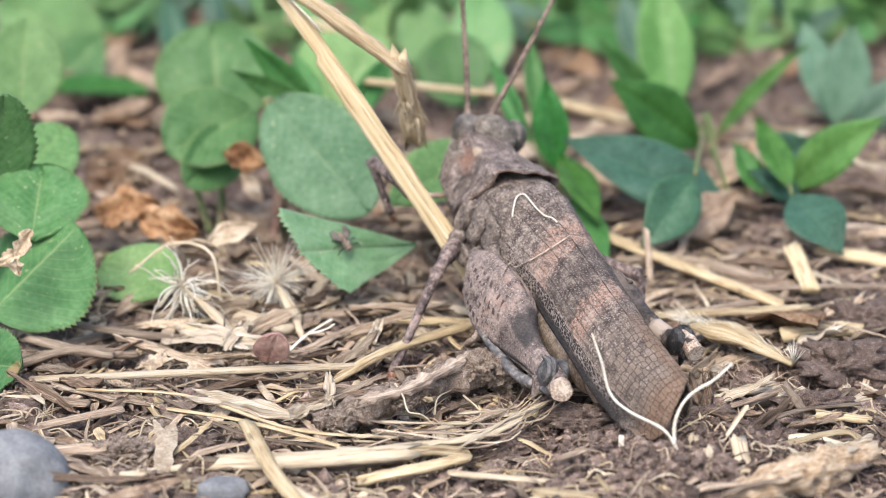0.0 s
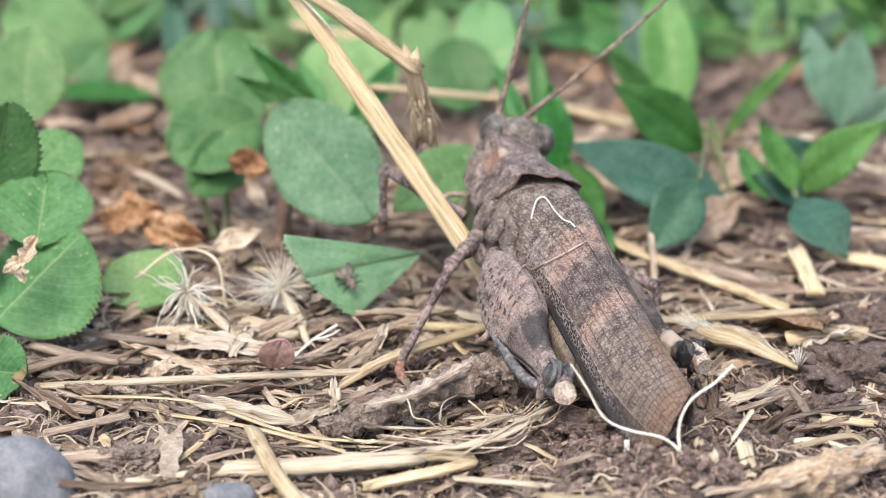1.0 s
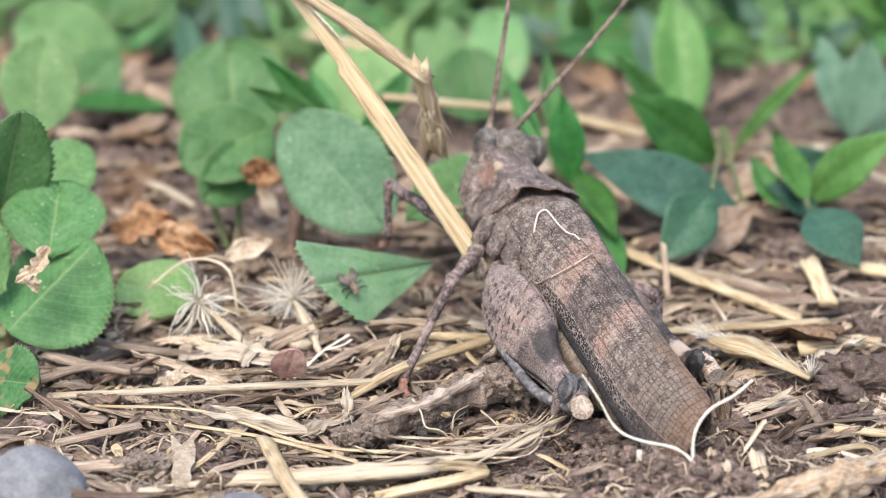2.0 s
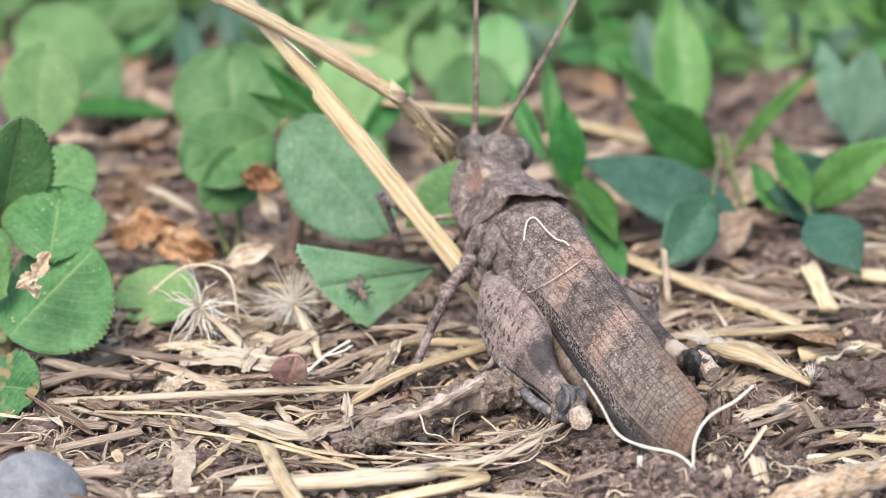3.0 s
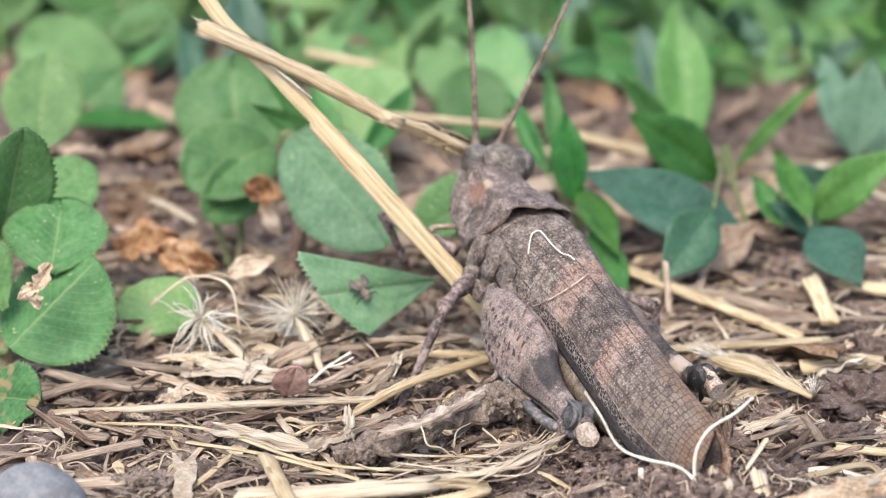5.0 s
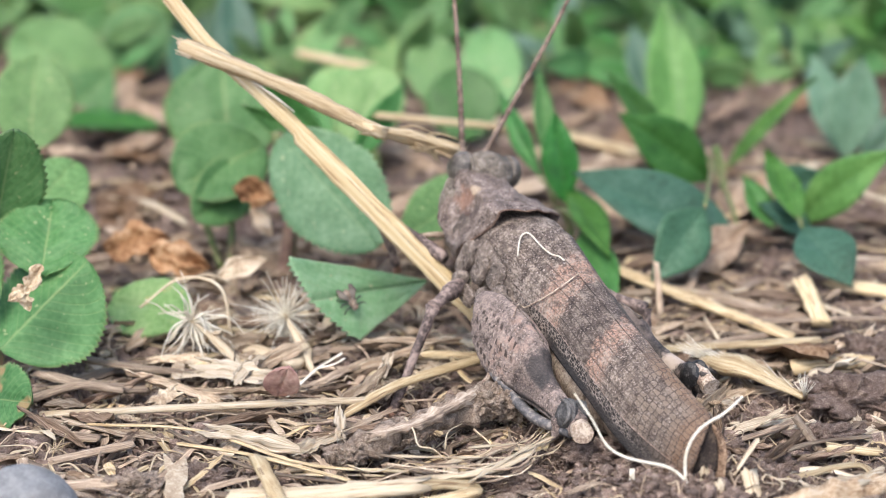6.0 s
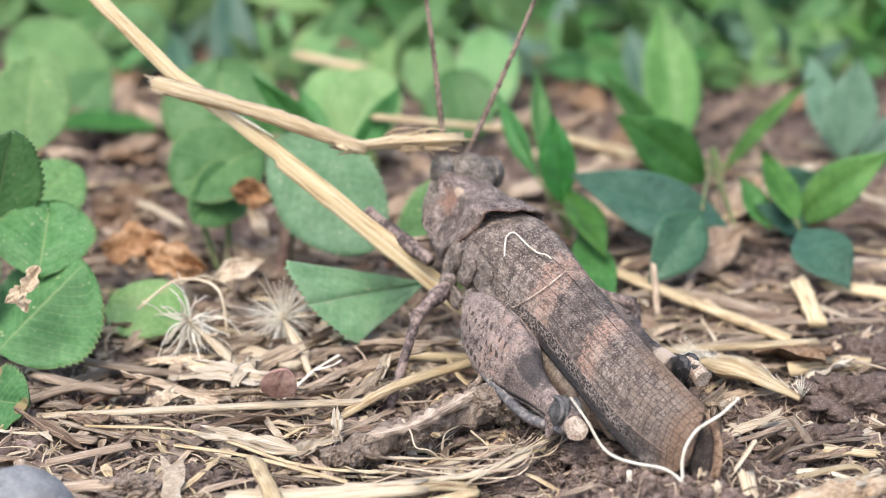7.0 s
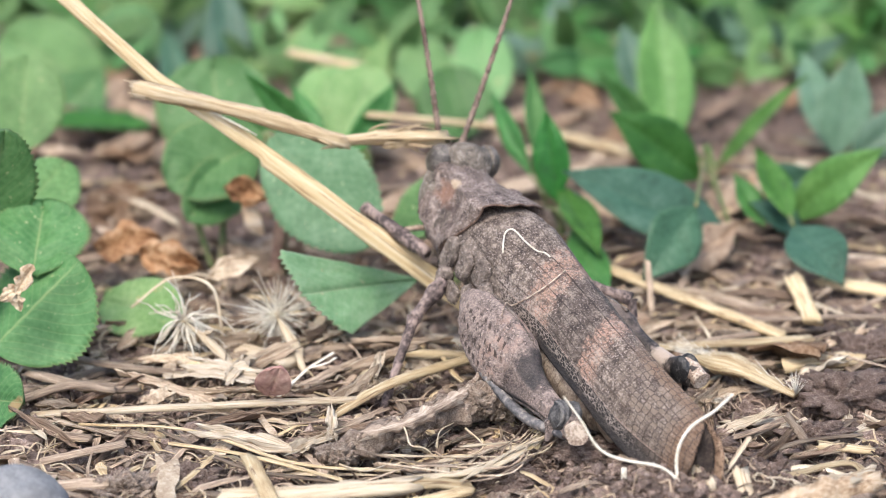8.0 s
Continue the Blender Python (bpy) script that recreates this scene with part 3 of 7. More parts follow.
def wing_material():
    """Grey-brown forewing with two rusty bands, a black netted lower strip and square cells towards the tip; u runs along, v across."""
    m = shader("forewing", [(0.05, (0.042, 0.031, 0.027)), (0.35, (0.105, 0.080, 0.067)), (0.62, (0.165, 0.130, 0.108)), (0.95, (0.36, 0.295, 0.245))], 1.6, 0.72, 0.9, 5, spots=(9.0, 0.41, (0.36, 0.30, 0.265)), depth=0.16, contrast=1.35)
    nt = m.node_tree
    n, l = nt.nodes, nt.links
    p = n["Principled BSDF"]
    uv = n.new("ShaderNodeUVMap")
    sep = n.new("ShaderNodeSeparateXYZ")
    l.new(uv.outputs[0], sep.inputs[0])
    tc = n.new("ShaderNodeTexCoord")
    base = p.inputs["Base Color"].links[0].from_socket
    U, W = sep.outputs[0], sep.outputs[1]

    def math_(op, a, b=None, c=None):
        q = n.new("ShaderNodeMath")
        q.operation = op
        for i, v in enumerate((a, b, c)):
            if v is None:
                continue
            if isinstance(v, (int, float)):
                q.inputs[i].default_value = v
            else:
                l.new(v, q.inputs[i])
        return q.outputs[0]

    def smooth(x, a, b):
        q = n.new("ShaderNodeMapRange")
        q.interpolation_type = "SMOOTHSTEP"
        l.new(x, q.inputs[0])
        q.inputs[1].default_value, q.inputs[2].default_value = a, b
        return q.outputs[0]

    def mixc(f, a, col):
        q = n.new("ShaderNodeMix")
        q.data_type = "RGBA"
        l.new(f, q.inputs[0])
        l.new(a, q.inputs[6])
        q.inputs[7].default_value = (*col, 1)
        return q.outputs[2]

    def times(*a):
        out = a[0]
        for b in a[1:]:
            out = math_("MULTIPLY", out, b)
        return out

    def grit(scale, detail=5, roughness=0.7):
        q = n.new("ShaderNodeTexNoise")
        q.inputs["Scale"].default_value = scale
        q.inputs["Detail"].default_value = detail
        q.inputs["Roughness"].default_value = roughness
        l.new(tc.outputs["Object"], q.inputs[0])
        return q.outputs[0]

    def net(su, sv, loose):
        mp = n.new("ShaderNodeMapping")
        mp.inputs["Scale"].default_value = (su, sv, 1)
        l.new(uv.outputs[0], mp.inputs[0])
        out = []
        for feature in ("DISTANCE_TO_EDGE", "F1"):
            vo = n.new("ShaderNodeTexVoronoi")
            vo.feature = feature
            vo.inputs["Scale"].default_value = 1.0
            vo.inputs["Randomness"].default_value = loose
            l.new(mp.outputs[0], vo.inputs[0])
            out.append(vo.outputs["Distance"] if feature != "F1" else vo.outputs["Color"])
        each = n.new("ShaderNodeSeparateColor")
        l.new(out[1], each.inputs[0])
        return out[0], each.outputs[0]

    rough = grit(1300, 6, 0.75)
    u = math_("ADD", U, math_("MULTIPLY_ADD", rough, 0.17, -0.085))
    u = math_("MULTIPLY_ADD", W, -0.055, u)
    fleck = grit(6500, 3)
    grain = smooth(rough, 0.40, 0.56)
    b1 = times(smooth(u, 0.28, 0.34), smooth(u, 0.408, 0.392))
    b2 = times(smooth(u, 0.545, 0.575), smooth(u, 0.632, 0.605))
    band = math_("MAXIMUM", b1, b2)
    middle = times(smooth(u, 0.395, 0.415), smooth(u, 0.58, 0.55))
    strip = times(smooth(W, 0.79, 0.805), smooth(U, 0.22, 0.36))
    col = mixc(math_("MULTIPLY", middle, 0.42), base, (0.040, 0.030, 0.027))
    amount = times(band, math_("MULTIPLY_ADD", smooth(fleck, 0.44, 0.58), 0.72, 0.14), math_("MULTIPLY_ADD", grain, 0.7, 0.3))
    col = mixc(amount, col, (0.43, 0.262, 0.195))

    # lengthwise veins, uneven in spacing
    warp = math_("ADD", W, math_("MULTIPLY", grit(260, 2), 0.035))
    veins = None
    for at_v, slope, dark in ((0.13, 0.02, 0.9), (0.30, 0.05, 0.55), (0.40, 0.09, 0.7), (0.52, 0.12, 0.6), (0.65, 0.12, 0.7), (0.75, 0.08, 0.5)):
        off = math_("ABSOLUTE", math_("SUBTRACT", math_("MULTIPLY_ADD", U, slope, warp), at_v + 0.018 + slope * 0.4))
        one = math_("MULTIPLY", smooth(off, 0.010, 0.003), dark)
        veins = one if veins is None else math_("MAXIMUM", veins, one)
    veins = times(veins, smooth(U, 0.08, 0.2), math_("MULTIPLY_ADD", smooth(rough, 0.42, 0.55), 0.6, 0.4))
    col = mixc(veins, col, (0.030, 0.022, 0.019))

    # square cells of the tip
    edge, tint = net(46, 17, 0.38)
    cells = times(smooth(math_("MULTIPLY_ADD", rough, 0.10, math_("MULTIPLY_ADD", W, -0.10, U)), 0.66, 0.82), smooth(W, 0.93, 0.86))
    vein = smooth(edge, 0.085, 0.03)
    col = mixc(times(cells, math_("MULTIPLY_ADD", tint, 0.9, 0.0)), col, (0.24, 0.185, 0.145))
    col = mixc(times(vein, cells, 0.85), col, (0.042, 0.030, 0.024))

    # black lower strip with a pale net that thins out to dashes
    col = mixc(math_("MULTIPLY", strip, math_("MULTIPLY_ADD", smooth(U, 0.95, 0.80), 0.55, 0.36)), col, (0.016, 0.015, 0.016))
    edge2, tint2 = net(74, 34, 0.75)
    pale = times(smooth(edge2, 0.12, 0.05), smooth(W, 0.95, 0.90), smooth(W, 0.74, 0.81), smooth(U, 0.24, 0.32), smooth(U, 0.90, 0.72), math_("MULTIPLY_ADD", smooth(tint2, 0.2, 0.6), 0.7, 0.3))
    front = times(smooth(edge2, 0.12, 0.05), smooth(U, 0.16, 0.26), smooth(U, 0.44, 0.36), smooth(W, 0.60, 0.74), grain)
    col = mixc(math_("MULTIPLY", math_("MAXIMUM", pale, front), 0.72), col, (0.46, 0.385, 0.335))
    line = times(smooth(math_("ABSOLUTE", math_("SUBTRACT", W, 0.795)), 0.008, 0.003), smooth(U, 0.2, 0.3), grain)
    col = mixc(math_("MULTIPLY", line, 0.6), col, (0.42, 0.30, 0.24))
    rust = math_("MAXIMUM", smooth(U, 0.90, 0.97), times(smooth(U, 0.62, 0.80), smooth(W, 0.20, 0.06)))
    col = mixc(times(rust, 0.5, math_("SUBTRACT", 1.0, vein)), col, (0.25, 0.135, 0.07))
    l.new(col, p.inputs["Base Color"])
    bp = n.new("ShaderNodeBump")
    bp.inputs["Strength"].default_value = 0.5
    bp.inputs["Distance"].default_value = 0.07 * MM
    l.new(math_("MAXIMUM", math_("MULTIPLY", vein, cells), math_("MAXIMUM", veins, pale)), bp.inputs["Height"])
    l.new(p.inputs["Normal"].links[0].from_socket, bp.inputs["Normal"])
    l.new(bp.outputs[0], p.inputs["Normal"])
    return m


WING = wing_material()


def build_wing(s):
    """One folded forewing: flat on the back, bent down steeply over the flank, cut off obliquely at its tip."""
    bm = bmesh.new()
    lay = bm.loops.layers.uv.new("UVMap")
    nu, nv = 84, 40
    grid = {}
    lift = 0.10 if s > 0 else 0.0
    for i in range(nu + 1):
        for j in range(nv + 1):
            v = j / nv
            end = flow(v, [(0, -21.2), (0.08, -21.8), (0.2, -22.3), (0.45, -22.8), (0.7, -22.8), (0.9, -22.1), (1, -21.0)])
            if s < 0:
                end += 2.4
            x = lerp(1.2, end, i / nu)
            ridge = flow(-x, [(-1.2, -0.08), (1.0, 0.06), (3.0, 0.03), (6.2, -0.95), (8.5, -1.85), (11.3, -2.75), (14, -3.52), (17, -4.3), (20, -5.0), (22.5, -5.6)])
            line = flow(-x, [(-1.2, -2.1), (2.0, -3.25), (5.0, -3.95), (8.8, -4.55), (12.1, -5.65), (14.3, -6.4), (17, -7.3), (20, -7.95), (22.5, -8.3)])
            low = flow(-x, [(-1.2, -3.0), (2.2, -4.35), (4.8, -5.0), (7.7, -5.45), (10.7, -6.35), (13.9, -7.4), (16, -8.2), (18.7, -9.0), (21, -9.4), (22.5, -9.4)])
            flat = flow(-x, [(-1.2, 2.0), (1.5, 1.8), (4, 1.15), (7, 0.62), (12, 0.42), (22.5, 0.3)])
            wide = flow(-x, [(-1.2, 2.75), (2, 2.85), (5, 2.8), (12, 2.65), (17, 2.3), (20, 1.85), (22.5, 1.35)])
            slope = flow(-x, [(-1.2, 0.72), (2.5, 0.62), (6, 0.28), (10, 0.08), (22.5, 0.05)])
            if v < 0.1:
                y, z = lerp(-0.3, flat, v / 0.1), ridge - slope * (v / 0.1) ** 1.5
            elif v < 0.8:
                w = (v - 0.1) / 0.7
                y = lerp(flat, wide, w) + 0.42 * math.sin(math.pi * w)
                z = lerp(ridge - slope, line, w) + 0.20 * math.sin(math.pi * w)
            else:
                w = (v - 0.8) / 0.2
                y, z = wide + 0.12 * w - 0.10 * math.sin(math.pi * w), lerp(line, low, w)
            q = V(x, s * y - 0.45, z + lift)
            q += V(0, s * 0.6, 0.6) * (0.07 * noise.noise(q * 0.55) + 0.025 * math.sin(v * 46 + x * 0.4) * (0.1 < v < 0.8) - 0.10 * math.exp(-((v - 0.8) / 0.02) ** 2))
            grid[i, j] = (bm.verts.new(q), bm.verts.new(q - V(0, s * 0.10, 0.06)), (1.2 - x) / 23.6, v)
    for i in range(nu):
        for j in range(nv):
            c = [(i, j), (i + 1, j), (i + 1, j + 1), (i, j + 1)]
            for side in (0, 1):
                f = bm.faces.new([grid[k][side] for k in (c if side == 0 else reversed(c))])
                for loop, k in zip(f.loops, c if side == 0 else list(reversed(c))):
                    loop[lay].uv = (grid[k][2], grid[k][3])
    rim = [(i, 0) for i in range(nu + 1)] + [(nu, j) for j in range(1, nv + 1)] + [(i, nv) for i in range(nu - 1, -1, -1)] + [(0, j) for j in range(nv - 1, 0, -1)]
    for a, b in zip(rim, rim[1:] + rim[:1]):
        f = bm.faces.new((grid[b][0], grid[a][0], grid[a][1], grid[b][1]))
        for loop, k in zip(f.loops, (b, a, a, b)):
            loop[lay].uv = (grid[k][2], grid[k][3])
    bmesh.ops.recalc_face_normals(bm, faces=bm.faces)
    return part("forewing", bm, WING, hopper, "folded forewing with rusty bands and netted tip")


def build_hind_leg(s, hip, knee, size, lean):
    """Deep jumping thigh with a stepped upper keel, herringbone face, dark knee lobe, pale cupped shin end and a spined shin folded below."""
    hip, knee = V(hip), V(knee)
    axis = (knee - hip).normalized()
    long = (knee - hip).length
    out = V(lean)
    out = (out - axis * out.dot(axis)).normalized()
    up = out.cross(axis)
    if up.z < 0:
        up = -up
    bm = bmesh.new()
    lay = bm.loops.layers.uv.new("UVMap")
    n, m = 72, 28
    rows = []
    for i in range(n + 1):
        u = i / n
        top = size * flow(u, [(0, 0.55), (0.06, 1.0), (0.15, 1.4), (0.35, 1.62), (0.50, 1.5), (0.555, 1.25), (0.60, 0.80), (0.7, 0.42), (0.82, 0.28), (0.92, 0.42), (1, 0.5)])
        low = size * flow(u, [(0, -0.7), (0.06, -1.6), (0.15, -2.4), (0.28, -2.85), (0.42, -2.75), (0.55, -2.2), (0.7, -1.6), (0.85, -1.2), (1, -1.05)])
        fat = size * flow(u, [(0, 0.6), (0.1, 0.95), (0.3, 1.15), (0.5, 1.0), (0.65, 0.72), (0.85, 0.55), (1, 0.5)])
        row = []
        for k in range(m):
            a = 2 * math.pi * k / m
            c, w = math.cos(a), math.sin(a)
            h = lerp(low, top, 0.5 + 0.5 * w)
            y = fat * (abs(c) ** 0.75) * (1 if c > 0 else -1)
            rel = w
            q = hip + axis * (u * long) + up * h + out * y
            face = abs(c) ** 0.5 * (0.06 < u < 0.85)
            q += out * (1 if c > 0 else -1) * face * (0.07 * size * math.sin(u * long * 11.5 + 4.0 * abs(rel - 0.1)) * (abs(rel) < 0.8) * (u < 0.6) + 0.10 * size * math.exp(-((rel - 0.18) / 0.07) ** 2) + 0.10 * size * math.exp(-((rel + 0.72) / 0.08) ** 2))
            q += (up * w + out * c) * (0.05 * noise.noise(q * 2.2) + 0.04 * noise.noise(q * 5.0))
            row.append((bm.verts.new(q), rel, u * 14.0))
        rows.append(row)
    for a, b in zip(rows, rows[1:]):
        for k in range(m):
            c = (a[k], b[k], b[(k + 1) % m], a[(k + 1) % m])
            f = bm.faces.new([w[0] for w in c])
            for loop, w in zip(f.loops, c):
                loop[lay].uv = (w[1], w[2])
    bm.faces.new([w[0] for w in rows[0]])
    bm.faces.new([w[0] for w in reversed(rows[-1])])
    bmesh.ops.recalc_face_normals(bm, faces=bm.faces)
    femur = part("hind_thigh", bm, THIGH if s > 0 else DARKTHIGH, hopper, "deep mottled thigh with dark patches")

    def spot(u, h, y):
        return hip + axis * (u * long) + up * (h * size) + out * (y * size)

    bm = bmesh.new()
    tube(bm, [spot(i / 30 * 0.86 + 0.05, flow(i / 30 * 0.86 + 0.05, [(0.05, -1.5), (0.15, -2.4), (0.28, -2.85), (0.42, -2.75), (0.55, -2.2), (0.7, -1.6), (0.91, -1.1)]), 0.1) for i in range(31)], [0.15] * 31, 7, 1.0, None, 0.3, 3)
    part("keel", bm, INSECT, femur)
    bm = bmesh.new()
    tube(bm, [spot(i / 24 * 0.42 + 0.1, flow(i / 24 * 0.42 + 0.1, [(0.1, 1.2), (0.15, 1.4), (0.35, 1.62), (0.52, 1.45)]), 0.05) for i in range(25)], [0.09] * 24 + [0.15], 7, 1.0, None, 0.4, 3)
    part("keel", bm, INSECT, femur)
    turn = Matrix((axis, up, out)).transposed()
    # knee: dark lobes on either side with a raised crescent, spur below, pale cup at the end
    bm = bmesh.new()
    for k in (1, -1):
        lump(bm, spot(0.925, -0.10, 0.42 * k), 0.98 * size, (0.85, 0.95, 0.42), 0.12, 1.5, 2.0 + s, 4, turn)
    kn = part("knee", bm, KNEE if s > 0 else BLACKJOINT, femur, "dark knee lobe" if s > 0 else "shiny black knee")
    if s > 0:
        bm = bmesh.new()
        arc = [spot(0.925 + 0.058 * math.cos(a), -0.10 + 0.72 * math.sin(a), 0.80) for a in [-0.5 + 2.9 * i / 16 for i in range(17)]]
        tube(bm, arc, [0.14 * size * math.sin(math.pi * (i + 1) / 18) + 0.03 for i in range(17)], 7, 0.8)
        part("crescent", bm, KNEERIM, kn)
    bm = bmesh.new()
    tube(bm, spline([spot(0.90, -0.7, 0.5), spot(0.925, -1.3, 0.5), spot(0.93, -1.95, 0.4)], 10), [0.42, 0.40, 0.38, 0.36, 0.34, 0.3, 0.28, 0.24, 0.2, 0.15, 0.08], 9, 0.7, None, 0.35, 2.0)
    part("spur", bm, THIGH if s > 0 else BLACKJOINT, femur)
    end = V(-0.80, 0.45 * s, 0.10) if s > 0 else V(-0.92, -0.05, -0.25)
    end.normalize()
    c = spot(1.04, -0.22, 0.1) if s > 0 else spot(0.99, -0.1, 0.1)
    bm = bmesh.new()
    cup = [c - end * 1.1, c - end * 0.5, c, c + end * 0.45, c + end * 0.62, c + end * 0.68, c + end * 0.66, c + end * 0.36, c + end * 0.42]
    tube(bm, cup, [size * r for r in (0.60, 0.66, 0.64, 0.62, 0.66, 0.62, 0.52, 0.46, 0.3)], 20, 0.95, None, 0.10, 2.2, 0.03, 1.0)
    cap = part("shin_joint", bm, PALECUTICLE, femur, "pale cup-shaped joint at the knee", smooth=False)
    bm = bmesh.new()
    for k in range(5):
        a = 2 * math.pi * k / 5 + 0.4
        side, top = end.cross(V(0, 0, 1)).normalized(), end.cross(end.cross(V(0, 0, 1))).normalized()
        lump(bm, c + end * 0.50 + side * (0.24 * size * math.cos(a)) + top * (0.24 * size * math.sin(a)), 0.16 * size, (1, 1, 1), 0.3, 2, k, 2)
    part("joint_knobs", bm, PALECUTICLE, cap)
    foot = hip + axis * (0.36 * long) - up * (2.3 * size) + out * 0.5
    bm = bmesh.new()
    shin = spline([c - up * 0.6 * size - axis * 0.6, spot(0.72, -2.15, 0.35), foot], 16)
    tube(bm, shin, [0.36 * size] * 17, 10, 0.9)
    tibia = part("hind_shin", bm, SHIN, hopper, "dark shin folded under the thigh")
    for i in range(3, 15):
        bm = bmesh.new()
        tube(bm, [shin[i], shin[i] - up * 0.5 - axis * 0.15 + out * 0.12 * (1 if i % 2 else -1)], [0.07, 0.012], 5)
        part("spine", bm, PALECUTICLE, tibia)
    bm = bmesh.new()
    tube(bm, spline([foot, foot + V(0.3, s * 0.1, -0.7), foot + V(1.0, s * 0.2, -1.4)], 6), [0.3, 0.34, 0.25, 0.3, 0.22, 0.26, 0.1], 8, 0.8)
    part("foot", bm, PALECUTICLE, tibia, "pale jointed foot")
    return femur


KNEE = shader("knee_cuticle", [(0.1, (0.028, 0.027, 0.028)), (0.5, (0.075, 0.072, 0.072)), (0.9, (0.17, 0.16, 0.155))], 1.6, 0.6, 0.6, 5)
KNEERIM = shader("knee_rim", [(0.1, (0.05, 0.048, 0.048)), (0.5, (0.12, 0.115, 0.112)), (0.9, (0.22, 0.205, 0.195))], 1.6, 0.6, 0.5, 5)
THIGH = shader("thigh_cuticle", [(0.05, (0.07, 0.055, 0.05)), (0.33, (0.185, 0.145, 0.13)), (0.6, (0.285, 0.225, 0.20)), (0.95, (0.46, 0.36, 0.31))], 1.2, 0.8, 1.0, 6, spots=(7.0, 0.39, (0.42, 0.32, 0.28)), depth=0.2, contrast=1.15)


def thigh_pattern(m):
    """Rows of dark dashes and pale dots, a rusty flush, a dark patch behind the keel's step, and shade painted on the
    underside and the lower rear half; v runs along the thigh in millimetres, u from its lower to its upper edge.
    """
    nt = m.node_tree
    n, l = nt.nodes, nt.links
    p = n["Principled BSDF"]
    base = p.inputs["Base Color"].links[0].from_socket
    tc = n.new("ShaderNodeTexCoord")
    uv = n.new("ShaderNodeUVMap")
    sep = n.new("ShaderNodeSeparateXYZ")
    l.new(uv.outputs[0], sep.inputs[0])
    nz = n.new("ShaderNodeTexNoise")
    nz.inputs["Scale"].default_value = 1300
    nz.inputs["Detail"].default_value = 5
    nz.inputs["Roughness"].default_value = 0.7
    l.new(tc.outputs["Object"], nz.inputs[0])
    across, run = sep.outputs[0], sep.outputs[1]

    def op(kind, a, b=0.0, c=0.0):
        q = n.new("ShaderNodeMath")
        q.operation = kind
        for i, w in enumerate((a, b, c)):
            if isinstance(w, (int, float)):
                q.inputs[i].default_value = w
            else:
                l.new(w, q.inputs[i])
        return q.outputs[0]

    def ease(x, a, b):
        q = n.new("ShaderNodeMapRange")
        q.interpolation_type = "SMOOTHSTEP"
        l.new(x, q.inputs[0])
        q.inputs[1].default_value, q.inputs[2].default_value = a, b
        return q.outputs[0]

    def times(*a):
        out = a[0]
        for b in a[1:]:
            out = op("MULTIPLY", out, b)
        return out

    loose = op("MULTIPLY_ADD", nz.outputs[0], 2.6, op("SUBTRACT", run, 1.3))
    slope = op("MULTIPLY_ADD", across, 1.1, op("MULTIPLY_ADD", nz.outputs[0], 0.25, run))
    dash = ease(op("COSINE", op("MULTIPLY", slope, 2 * math.pi / 0.62)), 0.15, 0.75)
    gaps = ease(op("COSINE", op("MULTIPLY_ADD", across, 2 * math.pi / 0.36, op("MULTIPLY", run, 0.9))), -0.35, 0.35)
    dash = times(dash, gaps, ease(across, 0.62, 0.5), ease(across, -0.72, -0.6), ease(run, 0.9, 1.8), ease(run, 7.4, 6.2), ease(nz.outputs[0], 0.38, 0.5))
    dots = times(ease(op("COSINE", op("MULTIPLY", run, 2 * math.pi / 0.42)), 0.2, 0.8), op("MAXIMUM", ease(op("ABSOLUTE", op("SUBTRACT", across, 0.19)), 0.06, 0.02), ease(op("ABSOLUTE", op("ADD", across, 0.72)), 0.07, 0.02)), ease(run, 9.5, 8.0))
    rust = times(ease(loose, 4.2, 5.4), ease(loose, 8.0, 6.6), ease(nz.outputs[0], 0.46, 0.58))
    patch = times(ease(loose, 7.4, 8.2), ease(loose, 11.0, 10.0), ease(across, 0.05, 0.35))
    # shade along the lower edge and rear lower face, put into the colour
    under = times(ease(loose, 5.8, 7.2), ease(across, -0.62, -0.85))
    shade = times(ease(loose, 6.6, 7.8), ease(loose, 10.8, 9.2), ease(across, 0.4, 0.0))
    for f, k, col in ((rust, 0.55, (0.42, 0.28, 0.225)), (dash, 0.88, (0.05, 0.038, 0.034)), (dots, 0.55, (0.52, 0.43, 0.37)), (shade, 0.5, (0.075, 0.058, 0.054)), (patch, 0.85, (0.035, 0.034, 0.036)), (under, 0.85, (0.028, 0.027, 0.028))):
        mx = n.new("ShaderNodeMix")
        mx.data_type = "RGBA"
        l.new(op("MULTIPLY", f, k), mx.inputs[0])
        l.new(base, mx.inputs[6])
        mx.inputs[7].default_value = (*col, 1)
        base = mx.outputs[2]
    l.new(base, p.inputs["Base Color"])


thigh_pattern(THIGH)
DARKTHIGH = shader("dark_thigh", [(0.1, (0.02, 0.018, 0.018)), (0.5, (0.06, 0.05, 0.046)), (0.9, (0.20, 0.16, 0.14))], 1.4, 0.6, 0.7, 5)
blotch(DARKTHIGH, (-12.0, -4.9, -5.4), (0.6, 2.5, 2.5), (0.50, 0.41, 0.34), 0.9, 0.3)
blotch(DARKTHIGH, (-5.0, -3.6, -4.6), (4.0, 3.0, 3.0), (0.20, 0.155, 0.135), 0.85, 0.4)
SHIN = shader("shin_cuticle", [(0.3, (0.05, 0.05, 0.055)), (0.6, (0.16, 0.15, 0.15)), (0.8, (0.34, 0.30, 0.27))], 0.5, 0.5, 0.2)


